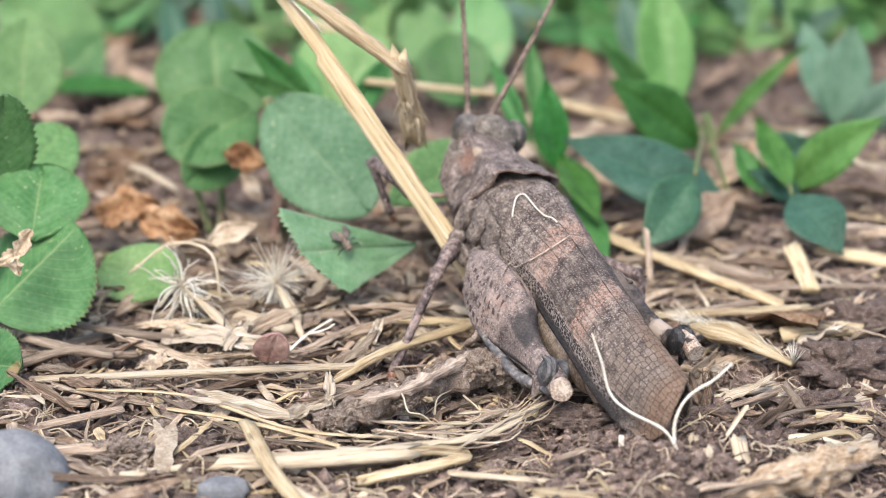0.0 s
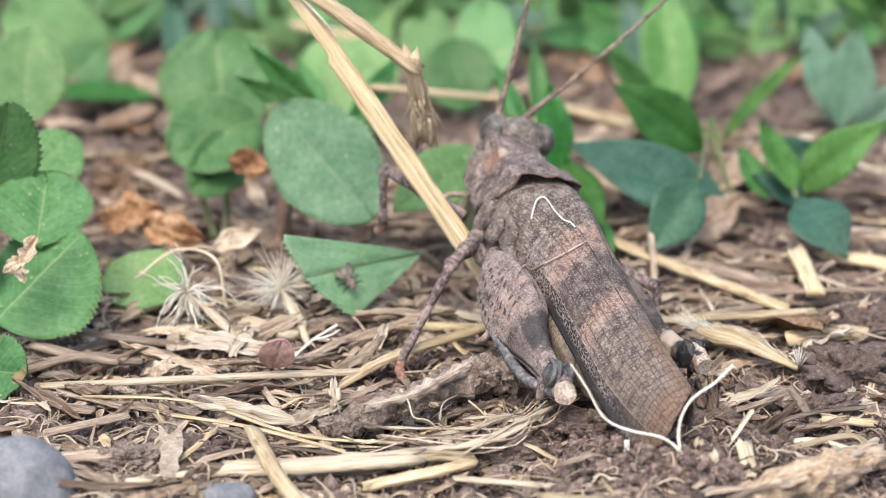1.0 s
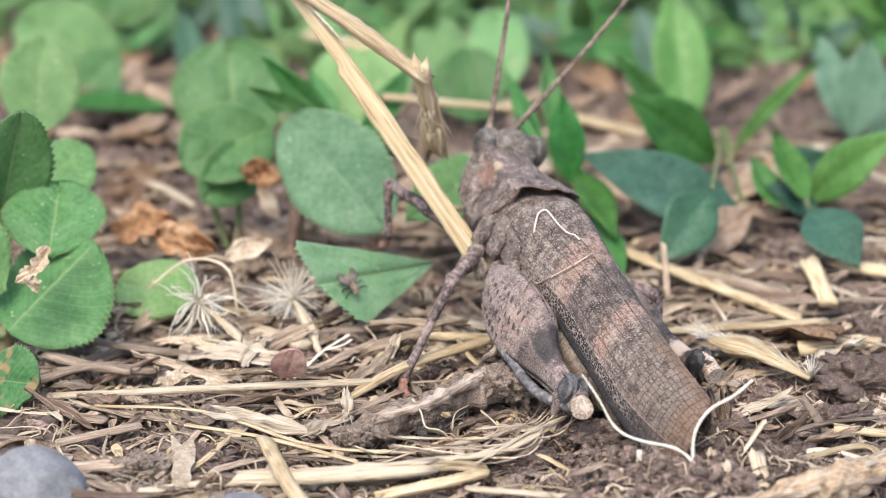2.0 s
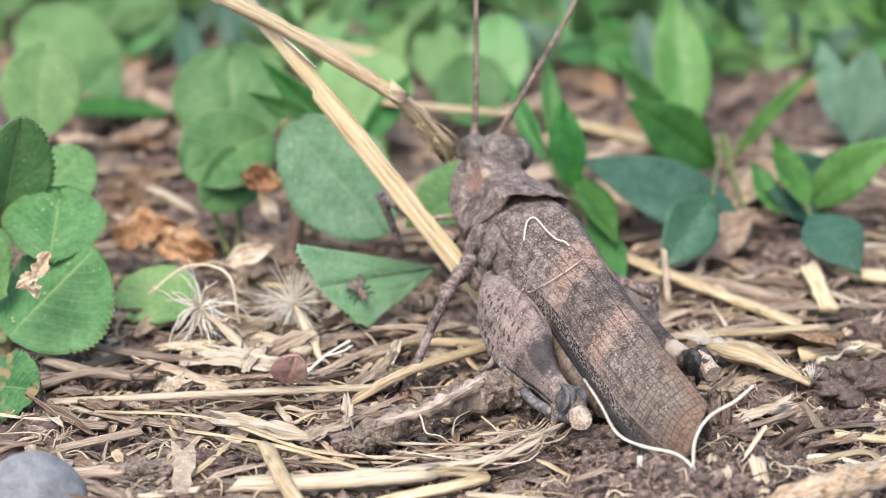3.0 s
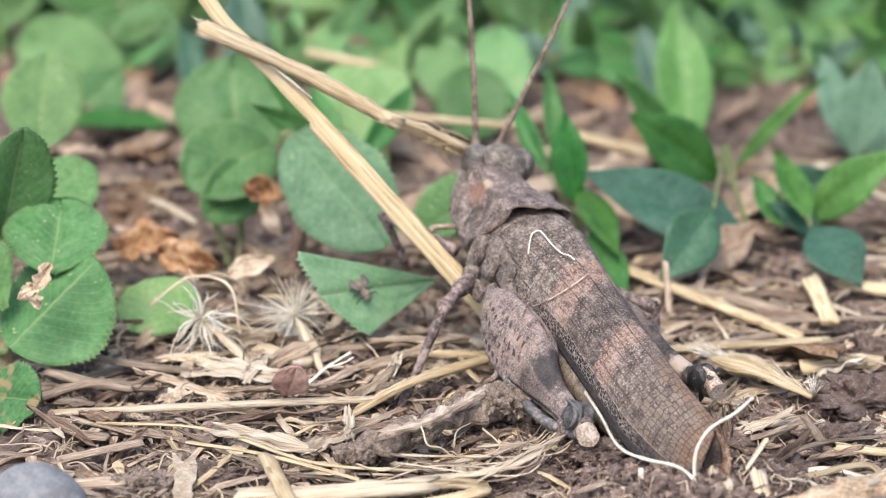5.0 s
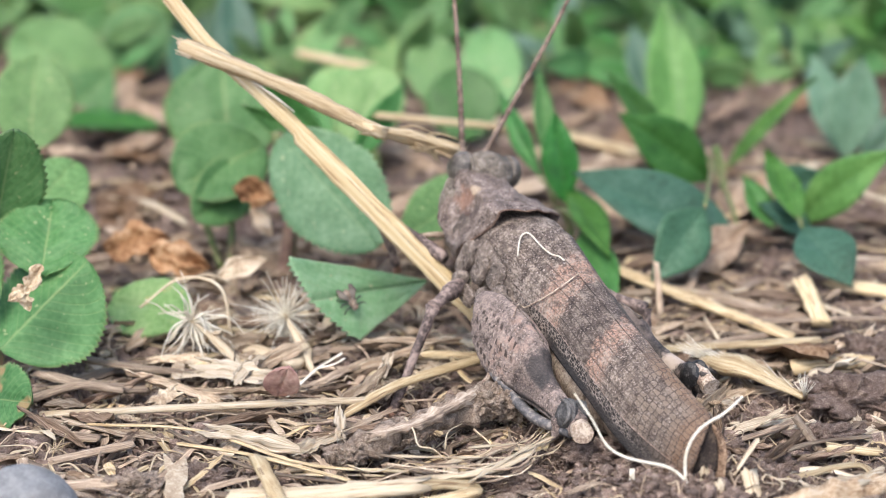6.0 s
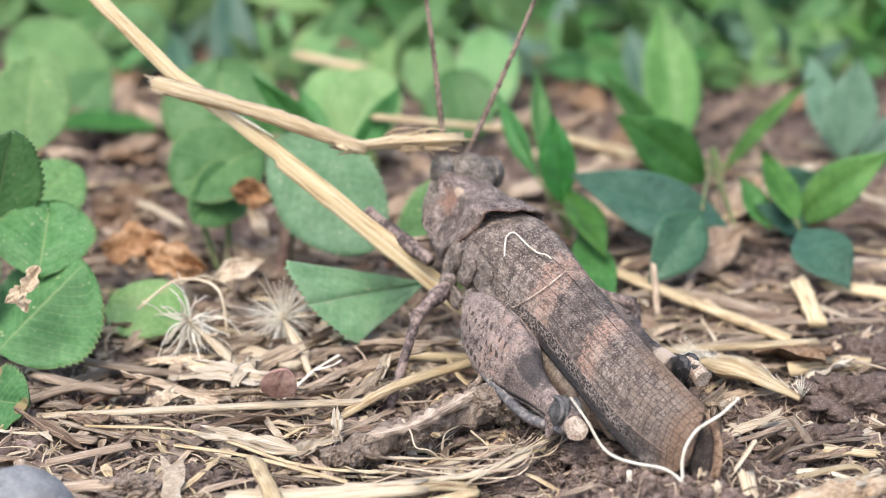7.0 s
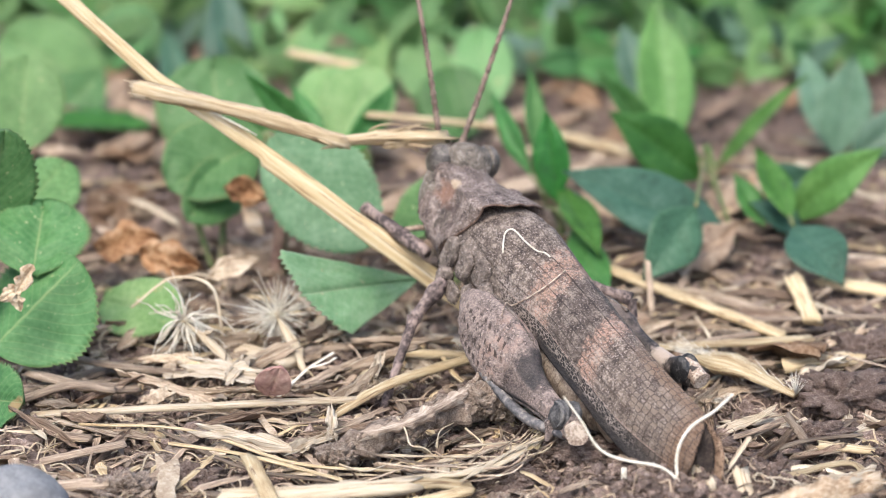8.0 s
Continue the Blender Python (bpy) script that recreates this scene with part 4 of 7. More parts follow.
def build_leg(points, name, radius=0.36):
    """A walking leg as thigh, shin and foot along four points: hip, knee, ankle, toe."""
    hip, knee, ankle, toe = [V(p) for p in points]
    bm = bmesh.new()
    tube(bm, [lerp(hip, knee, i / 10) for i in range(11)], [radius * table(i / 10, [(0, 1.1), (0.3, 1.5), (0.85, 1.0), (1, 1.35)]) for i in range(11)], 12, 1.0, None, 0.15, 1.8)
    thigh = part(name + "_thigh", bm, LEGSKIN, hopper)
    bm = bmesh.new()
    tube(bm, [lerp(knee, ankle, i / 10) for i in range(11)], [radius * table(i / 10, [(0, 1.25), (0.12, 0.85), (0.6, 0.72), (1, 0.8)]) for i in range(11)], 10, 1.0, None, 0.18, 2.2)
    shin = part(name + "_shin", bm, LEGSKIN, thigh)
    d = (ankle - knee).normalized()
    for i in range(4, 10):
        bm = bmesh.new()
        p = lerp(knee, ankle, i / 10)
        w = d.cross(V(0.3, 0.2, 1)).normalized() * (1 if i % 2 else -1)
        tube(bm, [p, p + w * 0.55 + d * 0.3], [0.07, 0.01], 5)
        part("spine", bm, PALECUTICLE, thigh)
    bm = bmesh.new()
    tube(bm, [lerp(ankle, toe, i / 6) for i in range(7)], [radius * k for k in (0.8, 0.95, 0.75, 0.9, 0.7, 0.85, 0.3)], 8, 0.8)
    part(name + "_foot", bm, REDFOOT, thigh, "reddish jointed foot")
    return thigh


LEGSKIN = shader("leg_cuticle", [(0.3, (0.06, 0.045, 0.042)), (0.5, (0.16, 0.12, 0.11)), (0.72, (0.33, 0.25, 0.22))], 0.7, 0.7, 0.5, 5)

build_thorax()
build_abdomen()
build_pronotum()
build_head()
build_wing(1)
build_wing(-1)
build_hind_leg(1, (-2.6, 3.3, -5.0), (-15.3, 3.5, -8.15), 1.0, (-0.05, 1.0, 0.12))
build_hind_leg(-1, (-2.0, -3.0, -4.6), (-14.6, -5.4, -5.5), 0.9, (-0.1, -1.0, 0.1))
build_leg([(-0.4, -2.9, -4.0), (-5.4, -7.0, -4.2), (-6.6, -7.0, -6.4), (-6.9, -7.2, -7.4)], "middle")
build_leg([(4.0, -1.9, -3.6), (4.6, -4.0, -0.6), (6.4, -4.6, -5.5), (7.2, -4.6, -6.2)], "front")


def build_antenna():
    """A jointed thread along +Z from its base."""
    bm = bmesh.new()
    pts = spline([(0, 0, 0), (0, 0.05, 4), (0, 0.25, 9), (0, 0.7, 14)], 66)
    tube(bm, pts, [(0.21 if i > 3 else 0.3) * lerp(1, 0.55, i / 66) * (1.12 if i % 3 else 0.8) for i in range(67)], 8)
    return bm


def build_jointed_leg(name, long, short, radius):
    """Thigh and shin as two parts that turn on their own, each along +X from its joint."""
    bm = bmesh.new()
    tube(bm, [V(long * i / 10, 0, 0) for i in range(11)], [radius * table(i / 10, [(0, 1.1), (0.3, 1.5), (0.85, 1.0), (1, 1.35)]) for i in range(11)], 12, 1.0, None, 0.18, 1.8)
    thigh = part(name + "_thigh", bm, LEGSKIN, hopper)
    bm = bmesh.new()
    tube(bm, [V(short * i / 12, 0, 0) for i in range(13)], [radius * table(i / 12, [(0, 1.35), (0.1, 0.9), (0.6, 0.75), (1, 0.85)]) for i in range(13)], 10, 1.0, None, 0.2, 2.2)
    shin = part(name + "_shin", bm, LEGSKIN, hopper)
    for i in range(5, 12):
        bm = bmesh.new()
        x = short * i / 12
        tube(bm, [V(x, 0, 0), V(x + 0.25, 0.5 if i % 2 else -0.5, -0.15)], [0.07, 0.01], 5)
        part("spine", bm, PALECUTICLE, shin)
    bm = bmesh.new()
    tube(bm, spline([(short - 0.1, 0, 0), (short + 0.5, 0.25, 0.1), (short + 1.0, 0.9, 0.1)], 6), [radius * k for k in (0.8, 1.0, 0.75, 0.95, 0.7, 0.85, 0.3)], 8, 0.8)
    part(name + "_foot", bm, REDFOOT, shin, "reddish jointed foot")
    return thigh, shin


antenna_l = part("antenna", build_antenna(), ANTENNA, hopper, "thin jointed brown feeler")
antenna_r = part("antenna", build_antenna(), ANTENNA, hopper, "thin jointed brown feeler")
front_thigh, front_shin = build_jointed_leg("front", 6.3, 4.0, 0.34)
middle_thigh, middle_shin = build_jointed_leg("middle", 3.0, 7.0, 0.36)
TIPRIM = shader("wing_tip_margin", [(0.1, (0.07, 0.04, 0.025)), (0.5, (0.22, 0.135, 0.085)), (0.9, (0.36, 0.25, 0.17))], 2.2, 0.6, 0.5, 4, contrast=1.5)
# near-black brown: the shade inside the opened wing tip is in the colour
HOLLOWSHADE = shader("wing_fold", [(0.1, (0.015, 0.011, 0.009)), (0.5, (0.045, 0.032, 0.026)), (0.9, (0.11, 0.08, 0.06))], 1.6, 0.6, 0.4, 5)
wing_fold = part("wing_fold", blade((0.1, 0, 0.3), (-1.2, 0, -4.0), (-1.09, 1.0, 0.5), 1.5, "ovate", 0, -0.3, 0.0, 0.2, 0.08, 3.0, 24, 10), HOLLOWSHADE, hopper, "brown sheet darkened for the shade inside the opened wing tip")
bm = bmesh.new()
tube(bm, spline([(0.35, -0.3, 0.2), (-1.1, -0.3, -0.4), (-1.75, -0.3, -1.6), (-1.8, -0.3, -3.0), (-1.2, -0.3, -4.2)], 24), [table(i / 24, [(0, 0.1), (0.4, 0.42), (0.8, 0.38), (1, 0.1)]) for i in range(25)], 8, 0.25, (-1, 0, -0.3), 0.12, 2.0)
part("tip_margin", bm, TIPRIM, wing_fold, "rusty netted margin of the wing tip")
bm = bmesh.new()
tube(bm, spline([(-3.55, 2.2, -1.85), (-3.1, 2.0, -1.2), (-2.95, 1.85, -0.72), (-3.25, 1.55, -0.45), (-4.5, 1.37, -0.82), (-5.4, 1.16, -1.03), (-5.9, 0.9, -1.0), (-6.3, 0.72, -1.12)], 36), [0.05] * 37, 6)
part("stuck_fibre", bm, PAPPUS, hopper, "fine white fibre stuck to the wing")
bm = bmesh.new()
tube(bm, spline([(-7.6, 0.4, -1.5), (-7.7, 1.65, -2.45), (-7.1, 2.28, -3.4), (-5.95, 2.5, -4.35), (-6.2, 3.2, -4.1), (-7.1, 4.0, -4.6)], 24), [0.045] * 25, 6)
part("stuck_fibre", bm, PALECUTICLE, hopper, "fine buff fibre stuck across the wing")
HOPPER_ROWS = [
    (0, at(5.03, 150.00, 10.40, 15.26, -1.37, 116.35)),
    (0.5, at(6.65, 149.89, 10.11, 17.97, 0.32, 110.79)),
    (1, at(6.19, 149.73, 10.57, 18.29, -2.22, 113.35)),
    (1.5, at(5.76, 149.50, 10.48, 19.21, -2.28, 116.59)),
    (3, at(4.53, 149.61, 10.48, 13.04, -2.51, 117.72)),
    (3.5, at(4.44, 149.57, 10.30, 12.89, -1.98, 118.94)),
    (4, at(4.50, 149.43, 10.53, 13.58, -3.65, 119.07)),
    (4.5, at(4.64, 149.33, 10.63, 13.62, -4.42, 119.04)),
    (6, at(4.46, 149.17, 10.41, 13.57, -1.91, 119.78)),
    (6.5, at(3.84, 148.96, 10.62, 12.42, -1.26, 120.13)),
    (7, at(3.67, 148.75, 10.66, 12.07, -0.59, 120.95)),
    (7.5, at(3.83, 148.49, 10.83, 11.45, -2.50, 121.75)),
    (8, at(3.88, 148.21, 11.06, 11.44, -3.49, 121.87)),
]


# ---- leaves ----
def stalk(bm, a, b, r=0.35, bow=(0, 0, 0)):
    a, b = V(a), V(b)
    tube(bm, spline([a, lerp(a, b, 0.5) + V(bow), b], 12), [r] * 13, 8)


def clover(label, foot, hub, leaflets, group="clover leaves", mat=None):
    """A clover leaf: a stalk from the ground to the hub and toothed leaflets; leaflet rows: base, tip, facing, width, options."""
    t = thing("clover_leaf", ground_at(foot), label, "leaf", group)
    bm = bmesh.new()
    stalk(bm, ground_at(foot, -0.5), hub, 0.42, (0.5, 0.5, 0.5))
    part("stalk", bm, STEM, t)
    for k, (a, b, facing, width, opt) in enumerate(leaflets):
        own = opt.pop("mat", mat or LEAF)
        part("leaflet", blade(a, b, facing, width, **{"teeth": 26, "seed": k * 3.3 + foot[0], **opt}), own, t)
    return t



# foreground clover at the edge of the patch
clover("fresh green toothed clover leaf with a withered spot", (-29.5, 146.5, 1.0), (-28.8, 146.2, 2.4), [
    ((-26.0, 149.2, 6.3), (-25.7, 153.4, 9.9), (0.05, -0.62, 0.8), 6.6, dict(shape="heart", wave=0.9, fold=0.22, teeth=34, tooth_size=0.36)),
    ((-28.4, 146.2, 2.5), (-23.0, 148.8, 7.5), (-0.36, -0.80, 0.62), 8.4, dict(shape="round", wave=0.5, fold=-0.42, teeth=30, tooth_size=0.36)),
    ((-28.6, 147.4, 4.6), (-31.5, 148.4, 8.4), (-0.1, -0.75, 0.6), 5.0, dict(shape="fan", wave=0.6)),
])
for a, b, w, sd in (((-25.3, 145.6, 8.3), (-26.5, 144.6, 6.5), 1.2, 4.7), ((-26.0, 145.0, 7.0), (-27.4, 144.6, 6.3), 1.1, 8.1), ((-26.3, 144.7, 6.7), (-26.0, 144.5, 5.6), 0.9, 2.3)):
    solo("dead_leaf", blade(a, b, (0.15, -0.8, 0.6), w, "ovate", 0, 0.2, 0.2, 0.5, 0.06, sd, nick=0.9), WITHERED, a, "torn buff withered leaf edge curling over green clover", "leaf", "withered leaves")
clover("smooth green clover leaf on a short stalk", (-30.1, 152.0, 2.4), (-29.7, 153.0, 5.9), [
    ((-29.7, 153.0, 6.9), (-27.6, 152.0, 15.0), (0.45, -0.75, 0.4), 5.2, dict(shape="heart", fold=0.3)),
    ((-29.7, 154.0, 6.4), (-25.6, 163.0, 9.6), (0.05, -0.7, 0.7), 5.6, dict(shape="heart")),
])
clover("small green clover leaf with a brown scorched edge", (-28.2, 141.0, -3.1), (-28.3, 141.0, 1.0), [
    ((-28.8, 141.0, 1.4), (-25.3, 139.0, 1.9), (0.2, -0.8, 0.5), 4.4, dict(shape="round", nick=0.5)),
], mat=SCORCHED)
clover("pale yellowing clover leaf half hidden behind another", (-22.6, 159.5, 0.0), (-22.6, 158.6, 1.6), [
    ((-22.8, 157.0, 1.7), (-17.0, 152.0, 2.4), (0.1, -0.75, 0.65), 4.6, dict(shape="round")),
], mat=PALELEAF)

# clover clump behind the straw
clover("large round clover leaf", (-16.9, 184.0, 0.0), (-16.8, 183.0, 3.4), [
    ((-16.6, 180.0, 3.6), (-17.6, 185.0, 10.9), (-0.1, -0.85, 0.5), 9.2, dict(shape="heart", wave=0.9, fold=0.2)),
    ((-13.6, 172.0, 8.0), (-19.3, 168.0, 6.0), (-0.25, -0.8, 0.5), 6.8, dict(shape="heart", wave=0.7, fold=0.3)),
    ((-14.2, 172.0, 6.6), (-18.0, 166.5, 4.2), (0.35, -0.8, 0.45), 4.4, dict(shape="heart", fold=0.25)),
])
clover("toothed oval clover leaf beside the straw", (-11.6, 168.5, 0.0), (-12.2, 167.4, 10.2), [
    ((-11.8, 166.0, 10.4), (-5.0, 160.0, 4.4), (-0.1, -0.85, 0.5), 7.2, dict(shape="heart", wave=0.6, fold=0.16, mat=GREYLEAF)),
])
clover("rounded green clover leaf over the bare soil", (-31.2, 180.0, 0.0), (-31.2, 178.0, 5.0), [
    ((-30.6, 174.0, 7.0), (-30.4, 178.0, 13.0), (0.1, -0.85, 0.5), 6.0, dict(shape="heart", mat=LEAF)),
])
clover("yellowing clover leaf deep in the foliage", (-3.4, 219.0, 0.0), (-4.0, 218.0, 1.4), [
    ((-4.6, 214.0, 1.0), (-6.6, 220.0, 3.9), (0.1, -0.85, 0.5), 4.2, dict(shape="heart")),
    ((-2.2, 216.0, 1.0), (-0.8, 222.0, 4.8), (0.1, -0.85, 0.5), 4.2, dict(shape="round")),
], mat=PALELEAF)
solo("dead_leaf", blade((9.6, 214.0, 0.6), (13.4, 206.5, 0.9), (0.2, -0.7, 0.7), 3.2, "ovate", 0, 0.3, 0.2, 0.8, 0.15, 3.0, nick=0.5), DEADLEAF, (11.5, 210.0, 0.2), "broad reddish-brown dead leaf under the knotweed", "leaf", "withered leaves")
clover("green leaf lying behind the straw", (0.2, 163.0, 1.5), (2.2, 166.0, 6.7), [
    ((2.6, 168.0, 6.4), (-3.6, 160.0, 5.0), (0.0, -0.7, 0.7), 5.0, dict(shape="ovate")),
])
clover("large light green three-part clover leaf on a tall stalk", (-30.5, 217.0, 0.0), (-30.2, 214.5, 1.0), [
    ((-29.8, 212.0, 0.9), (-38.8, 215.0, 5.3), (0.0, -0.85, 0.5), 7.4, dict(shape="heart")),
    ((-30.2, 216.5, 0.6), (-26.8, 221.0, 6.2), (0.1, -0.85, 0.5), 6.4, dict(shape="heart")),
    ((-29.2, 209.0, 3.6), (-32.4, 206.0, 0.6), (0, -0.9, 0.3), 5.0, dict(shape="fan")),
])
clover("dark green folded clover leaf seen edge-on over the soil", (-28.2, 198.0, 0.3), (-24.6, 199.0, 1.2), [
    ((-24.2, 200.0, 1.2), (-33.0, 196.0, 2.6), (0, -0.12, 0.99), 4.6, dict(shape="ovate", fold=0.3)),
], mat=DEEPLEAF)
clover("tall dark bluish-green leaf behind the clover", (-18.6, 216.0, 0.0), (-18.9, 216.0, 0.9), [
    ((-18.9, 215.0, 0.7), (-20.0, 221.0, 8.6), (0.1, -0.9, 0.35), 4.4, dict(shape="ovate", teeth=0)),
    ((-22.4, 208.0, 0.7), (-24.0, 212.0, 6.4), (0.4, -0.8, 0.35), 3.0, dict(shape="ovate", teeth=0)),
], mat=TEAL)
clover("light green rounded three-part clover leaf among knotweed", (2.2, 200.0, -3.2), (2.6, 202.0, 1.1), [
    ((1.6, 197.0, 0.8), (0.2, 201.0, 5.8), (0, -0.9, 0.4), 6.2, dict(shape="round", mat=LEAFDARK)),
    ((3.6, 206.0, 0.6), (3.1, 212.0, 6.4), (0, -0.9, 0.4), 5.4, dict(shape="heart")),
    ((-0.4, 207.0, 0.6), (-2.6, 213.0, 5.4), (0, -0.9, 0.4), 5.0, dict(shape="heart")),
], mat=PALELEAF)
clover("light green clover leaf behind the straw", (-6.3, 185.0, 1.1), (-6.7, 187.0, 4.1), [
    ((-8.1, 188.0, 3.4), (-5.3, 192.0, 8.2), (0, -0.8, 0.6), 6.0, dict(shape="round")),
    ((-7.2, 188.0, 3.4), (-10.2, 196.0, 7.1), (0, -0.8, 0.6), 6.0, dict(shape="round")),
], mat=PALELEAF)


def sprig(label, foot, crown, leaves, mat=None, group="knotweed sprigs"):
    """A knotweed shoot: a jointed stem and smooth narrow leaves; rows: base, tip, facing, width, curl."""
    t = thing("knotweed_sprig", ground_at(foot), label, "plant", group)
    bm = bmesh.new()
    stalk(bm, ground_at(foot, -0.5), crown, 0.32, (0.8, 0, 0))
    part("stem", bm, STEM, t)
    for a, *_ in leaves:
        bm = bmesh.new()
        stalk(bm, lerp(ground_at(foot), V(crown), 0.75), a, 0.16, (0, 0, 0.4))
        part("leaf_stalk", bm, STEM, t)
    for k, (a, b, facing, width, curl, *own) in enumerate(leaves):
        part("leaf", blade(a, b, facing, width, "lance", 0, 0.25, curl, 0.35, 0.2, k * 1.7 + foot[0], 24, 10), own[0] if own else mat or LEAFDARK, t)
    return t


sprig("knotweed shoot with upright green leaves", (8.2, 172.0, 0.1), (7.2, 173.0, 4.0), [
    ((8.1, 171.0, 3.7), (7.3, 173.0, 10.1), (-0.2, -0.95, 0.2), 2.8, 0.0, DEEPLEAF),
    ((6.4, 175.0, 4.5), (3.4, 180.0, 9.5), (-0.5, -0.8, 0.3), 1.7, 0.1),
    ((7.0, 178.0, 4.6), (6.7, 184.0, 10.6), (0.4, -0.8, 0.3), 1.8, 0.1),
    ((8.4, 172.0, 4.8), (10.8, 163.0, 3.0), (0.2, -0.8, 0.6), 2.6, 0.1, DEEPLEAF),
    ((9.0, 168.0, 2.7), (11.2, 160.0, 0.6), (0.1, -0.8, 0.6), 2.6, 0.0),
])
sprig("knotweed shoot with broad dark leaves", (19.5, 180.3, -0.6), (20.0, 183.2, 4.3), [
    ((19.4, 179.3, 2.8), (12.4, 177.3, 8.7), (0.15, -0.88, 0.45), 4.4, 0.1, DEEPLEAF),
    ((16.5, 187.2, 3.6), (12.1, 185.2, 9.5), (0.3, -0.8, 0.4), 2.1, 0.1),
    ((18.4, 193.1, 0.6), (17.3, 201.0, 11.5), (0.2, -0.9, 0.3), 5.0, 0.05),
    ((21.1, 187.2, 1.1), (26.8, 183.2, 9.8), (-0.4, -0.7, 0.6), 1.5, 0.15),
    ((20.7, 169.4, 1.3), (8.6, 169.4, 6.9), (0.1, -0.75, 0.65), 5.0, 0.1, TEAL),
    ((17.5, 165.5, 5.3), (13.8, 160.6, 1.8), (0.2, -0.85, 0.45), 4.0, 0.2, TEAL),
])
sprig("knotweed shoot with spreading bluish-green leaves", (25.0, 173.3, -1.2), (25.0, 176.2, 1.7), [
    ((23.0, 171.4, 1.8), (21.0, 173.3, 5.2), (0.4, -0.8, 0.3), 2.0, 0.0),
    ((25.0, 175.2, 0.9), (31.2, 171.4, 7.7), (-0.1, -0.75, 0.6), 3.6, 0.1),
    ((24.3, 165.6, 3.8), (27.0, 159.8, 1.8), (0.1, -0.8, 0.55), 4.2, 0.1, TEAL),
])
sprig("knotweed shoot with crowded green leaves", (23.4, 180.9, -0.7), (23.2, 181.8, 1.6), [
    ((24.8, 169.4, 2.9), (22.8, 175.2, 6.6), (0.2, -0.85, 0.4), 2.4, 0.05, DEEPLEAF),
    ((23.3, 180.9, 0.6), (28.1, 179.0, 3.5), (-0.1, -0.8, 0.5), 3.4, 0.1, TEAL),
    ((26.2, 173.2, 0.9), (22.2, 171.3, 3.7), (0.1, -0.7, 0.65), 2.6, 0.1, TEAL),
])
sprig("knotweed shoot with pale broad leaves", (32.1, 189.0, -3.5), (31.7, 190.8, 0.6), [
    ((31.2, 190.8, 0.9), (32.5, 192.7, 8.9), (-0.1, -0.8, 0.6), 4.4, 0.05),
    ((31.2, 190.8, 0.9), (29.5, 200.2, 7.4), (0.1, -0.8, 0.5), 3.4, 0.05),
    ((32.0, 189.9, 0.9), (38.2, 190.8, 5.3), (0.1, -0.8, 0.5), 3.4, 0.05),
], mat=SKYTINTLEAF)
sprig("young folded knotweed shoot", (-9.2, 174.0, 2.8), (-9.2, 174.0, 6.7), [
    ((-8.7, 173.0, 7.4), (-14.2, 172.0, 13.4), (-0.4, -0.8, 0.5), 1.9, 0.0),
    ((-9.0, 172.0, 7.5), (-14.8, 170.0, 11.5), (-0.3, -0.7, 0.6), 1.8, 0.05),
    ((-8.7, 173.0, 7.7), (-11.0, 176.0, 11.2), (0.5, -0.8, 0.2), 1.7, 0.0),
    ((-7.8, 180.0, 4.0), (-3.4, 184.0, 9.2), (0.5, -0.8, 0.4), 2.2, 0.1),
])


sprig("knotweed shoot with tall leaves in pale sky-tinted green", (18.0, 202.0, 0.0), (18.2, 202.0, 1.4), [
    ((18.6, 200.0, 0.6), (18.0, 206.0, 10.1), (0.15, -0.9, 0.3), 4.6, 0.05, PALELEAF),
    ((17.2, 206.0, 0.6), (15.6, 212.0, 6.9), (0.3, -0.85, 0.3), 3.4, 0.05, SKYTINTLEAF),
    ((14.6, 212.0, 1.6), (9.6, 219.0, 4.6), (0.2, -0.8, 0.5), 2.6, 0.1),
])
sprig("knotweed shoot with broad soft green leaves", (26.0, 214.0, 0.0), (26.0, 215.0, 1.4), [
    ((25.4, 216.0, 0.6), (27.0, 223.0, 8.2), (0.1, -0.85, 0.4), 6.6, 0.1, LEAFDARK),
    ((26.6, 214.0, 0.8), (32.0, 218.0, 5.2), (0.0, -0.85, 0.4), 4.4, 0.1, LEAF),
    ((24.6, 216.0, 0.8), (20.6, 222.0, 6.0), (0.2, -0.85, 0.4), 3.4, 0.1, DEEPLEAF),
])


# background greenery, too far off to count
def far_plants():
    bm_all = {}
    for k in range(460):
        y = 226 + 230 * rng.random() ** 1.3
        x = (rng.random() * 2 - 1) * (0.19 * y + 14)
        z = rng.uniform(0.5, 5) + max(0, y - 236) * 0.09
        ln = rng.uniform(7, 15)
        d = V(rng.uniform(-0.8, 0.8), rng.uniform(-0.3, 0.3), rng.uniform(0.2, 1)).normalized()
        base = V(x, y, z)
        kind = rng.choice(["lance", "lance", "round", "ovate"])
        bm = blade(base, base + d * ln, (rng.uniform(-0.5, 0.5), -0.6, rng.uniform(0.5, 1.0)), ln * (0.3 if kind == "lance" else 0.7), kind, 0, 0.15, 0.1, 0.5, 0.2, k, 10, 6)
        stalk(bm, ground_at((x, y)), base, 0.3)
        slot = k % 3
        me = bpy.data.meshes.new("t")
        bm.to_mesh(me)
        bm.free()
        if slot not in bm_all:
            bm_all[slot] = bmesh.new()
        bm_all[slot].from_mesh(me)
        bpy.data.meshes.remove(me)
    for slot, mat in enumerate((LEAF, PALELEAF, LEAFDARK)):
        solo("background_foliage", bm_all[slot], mat, (0, 260, 0), "dense green clover and knotweed foliage", "foliage", "", "stuff")


far_plants()


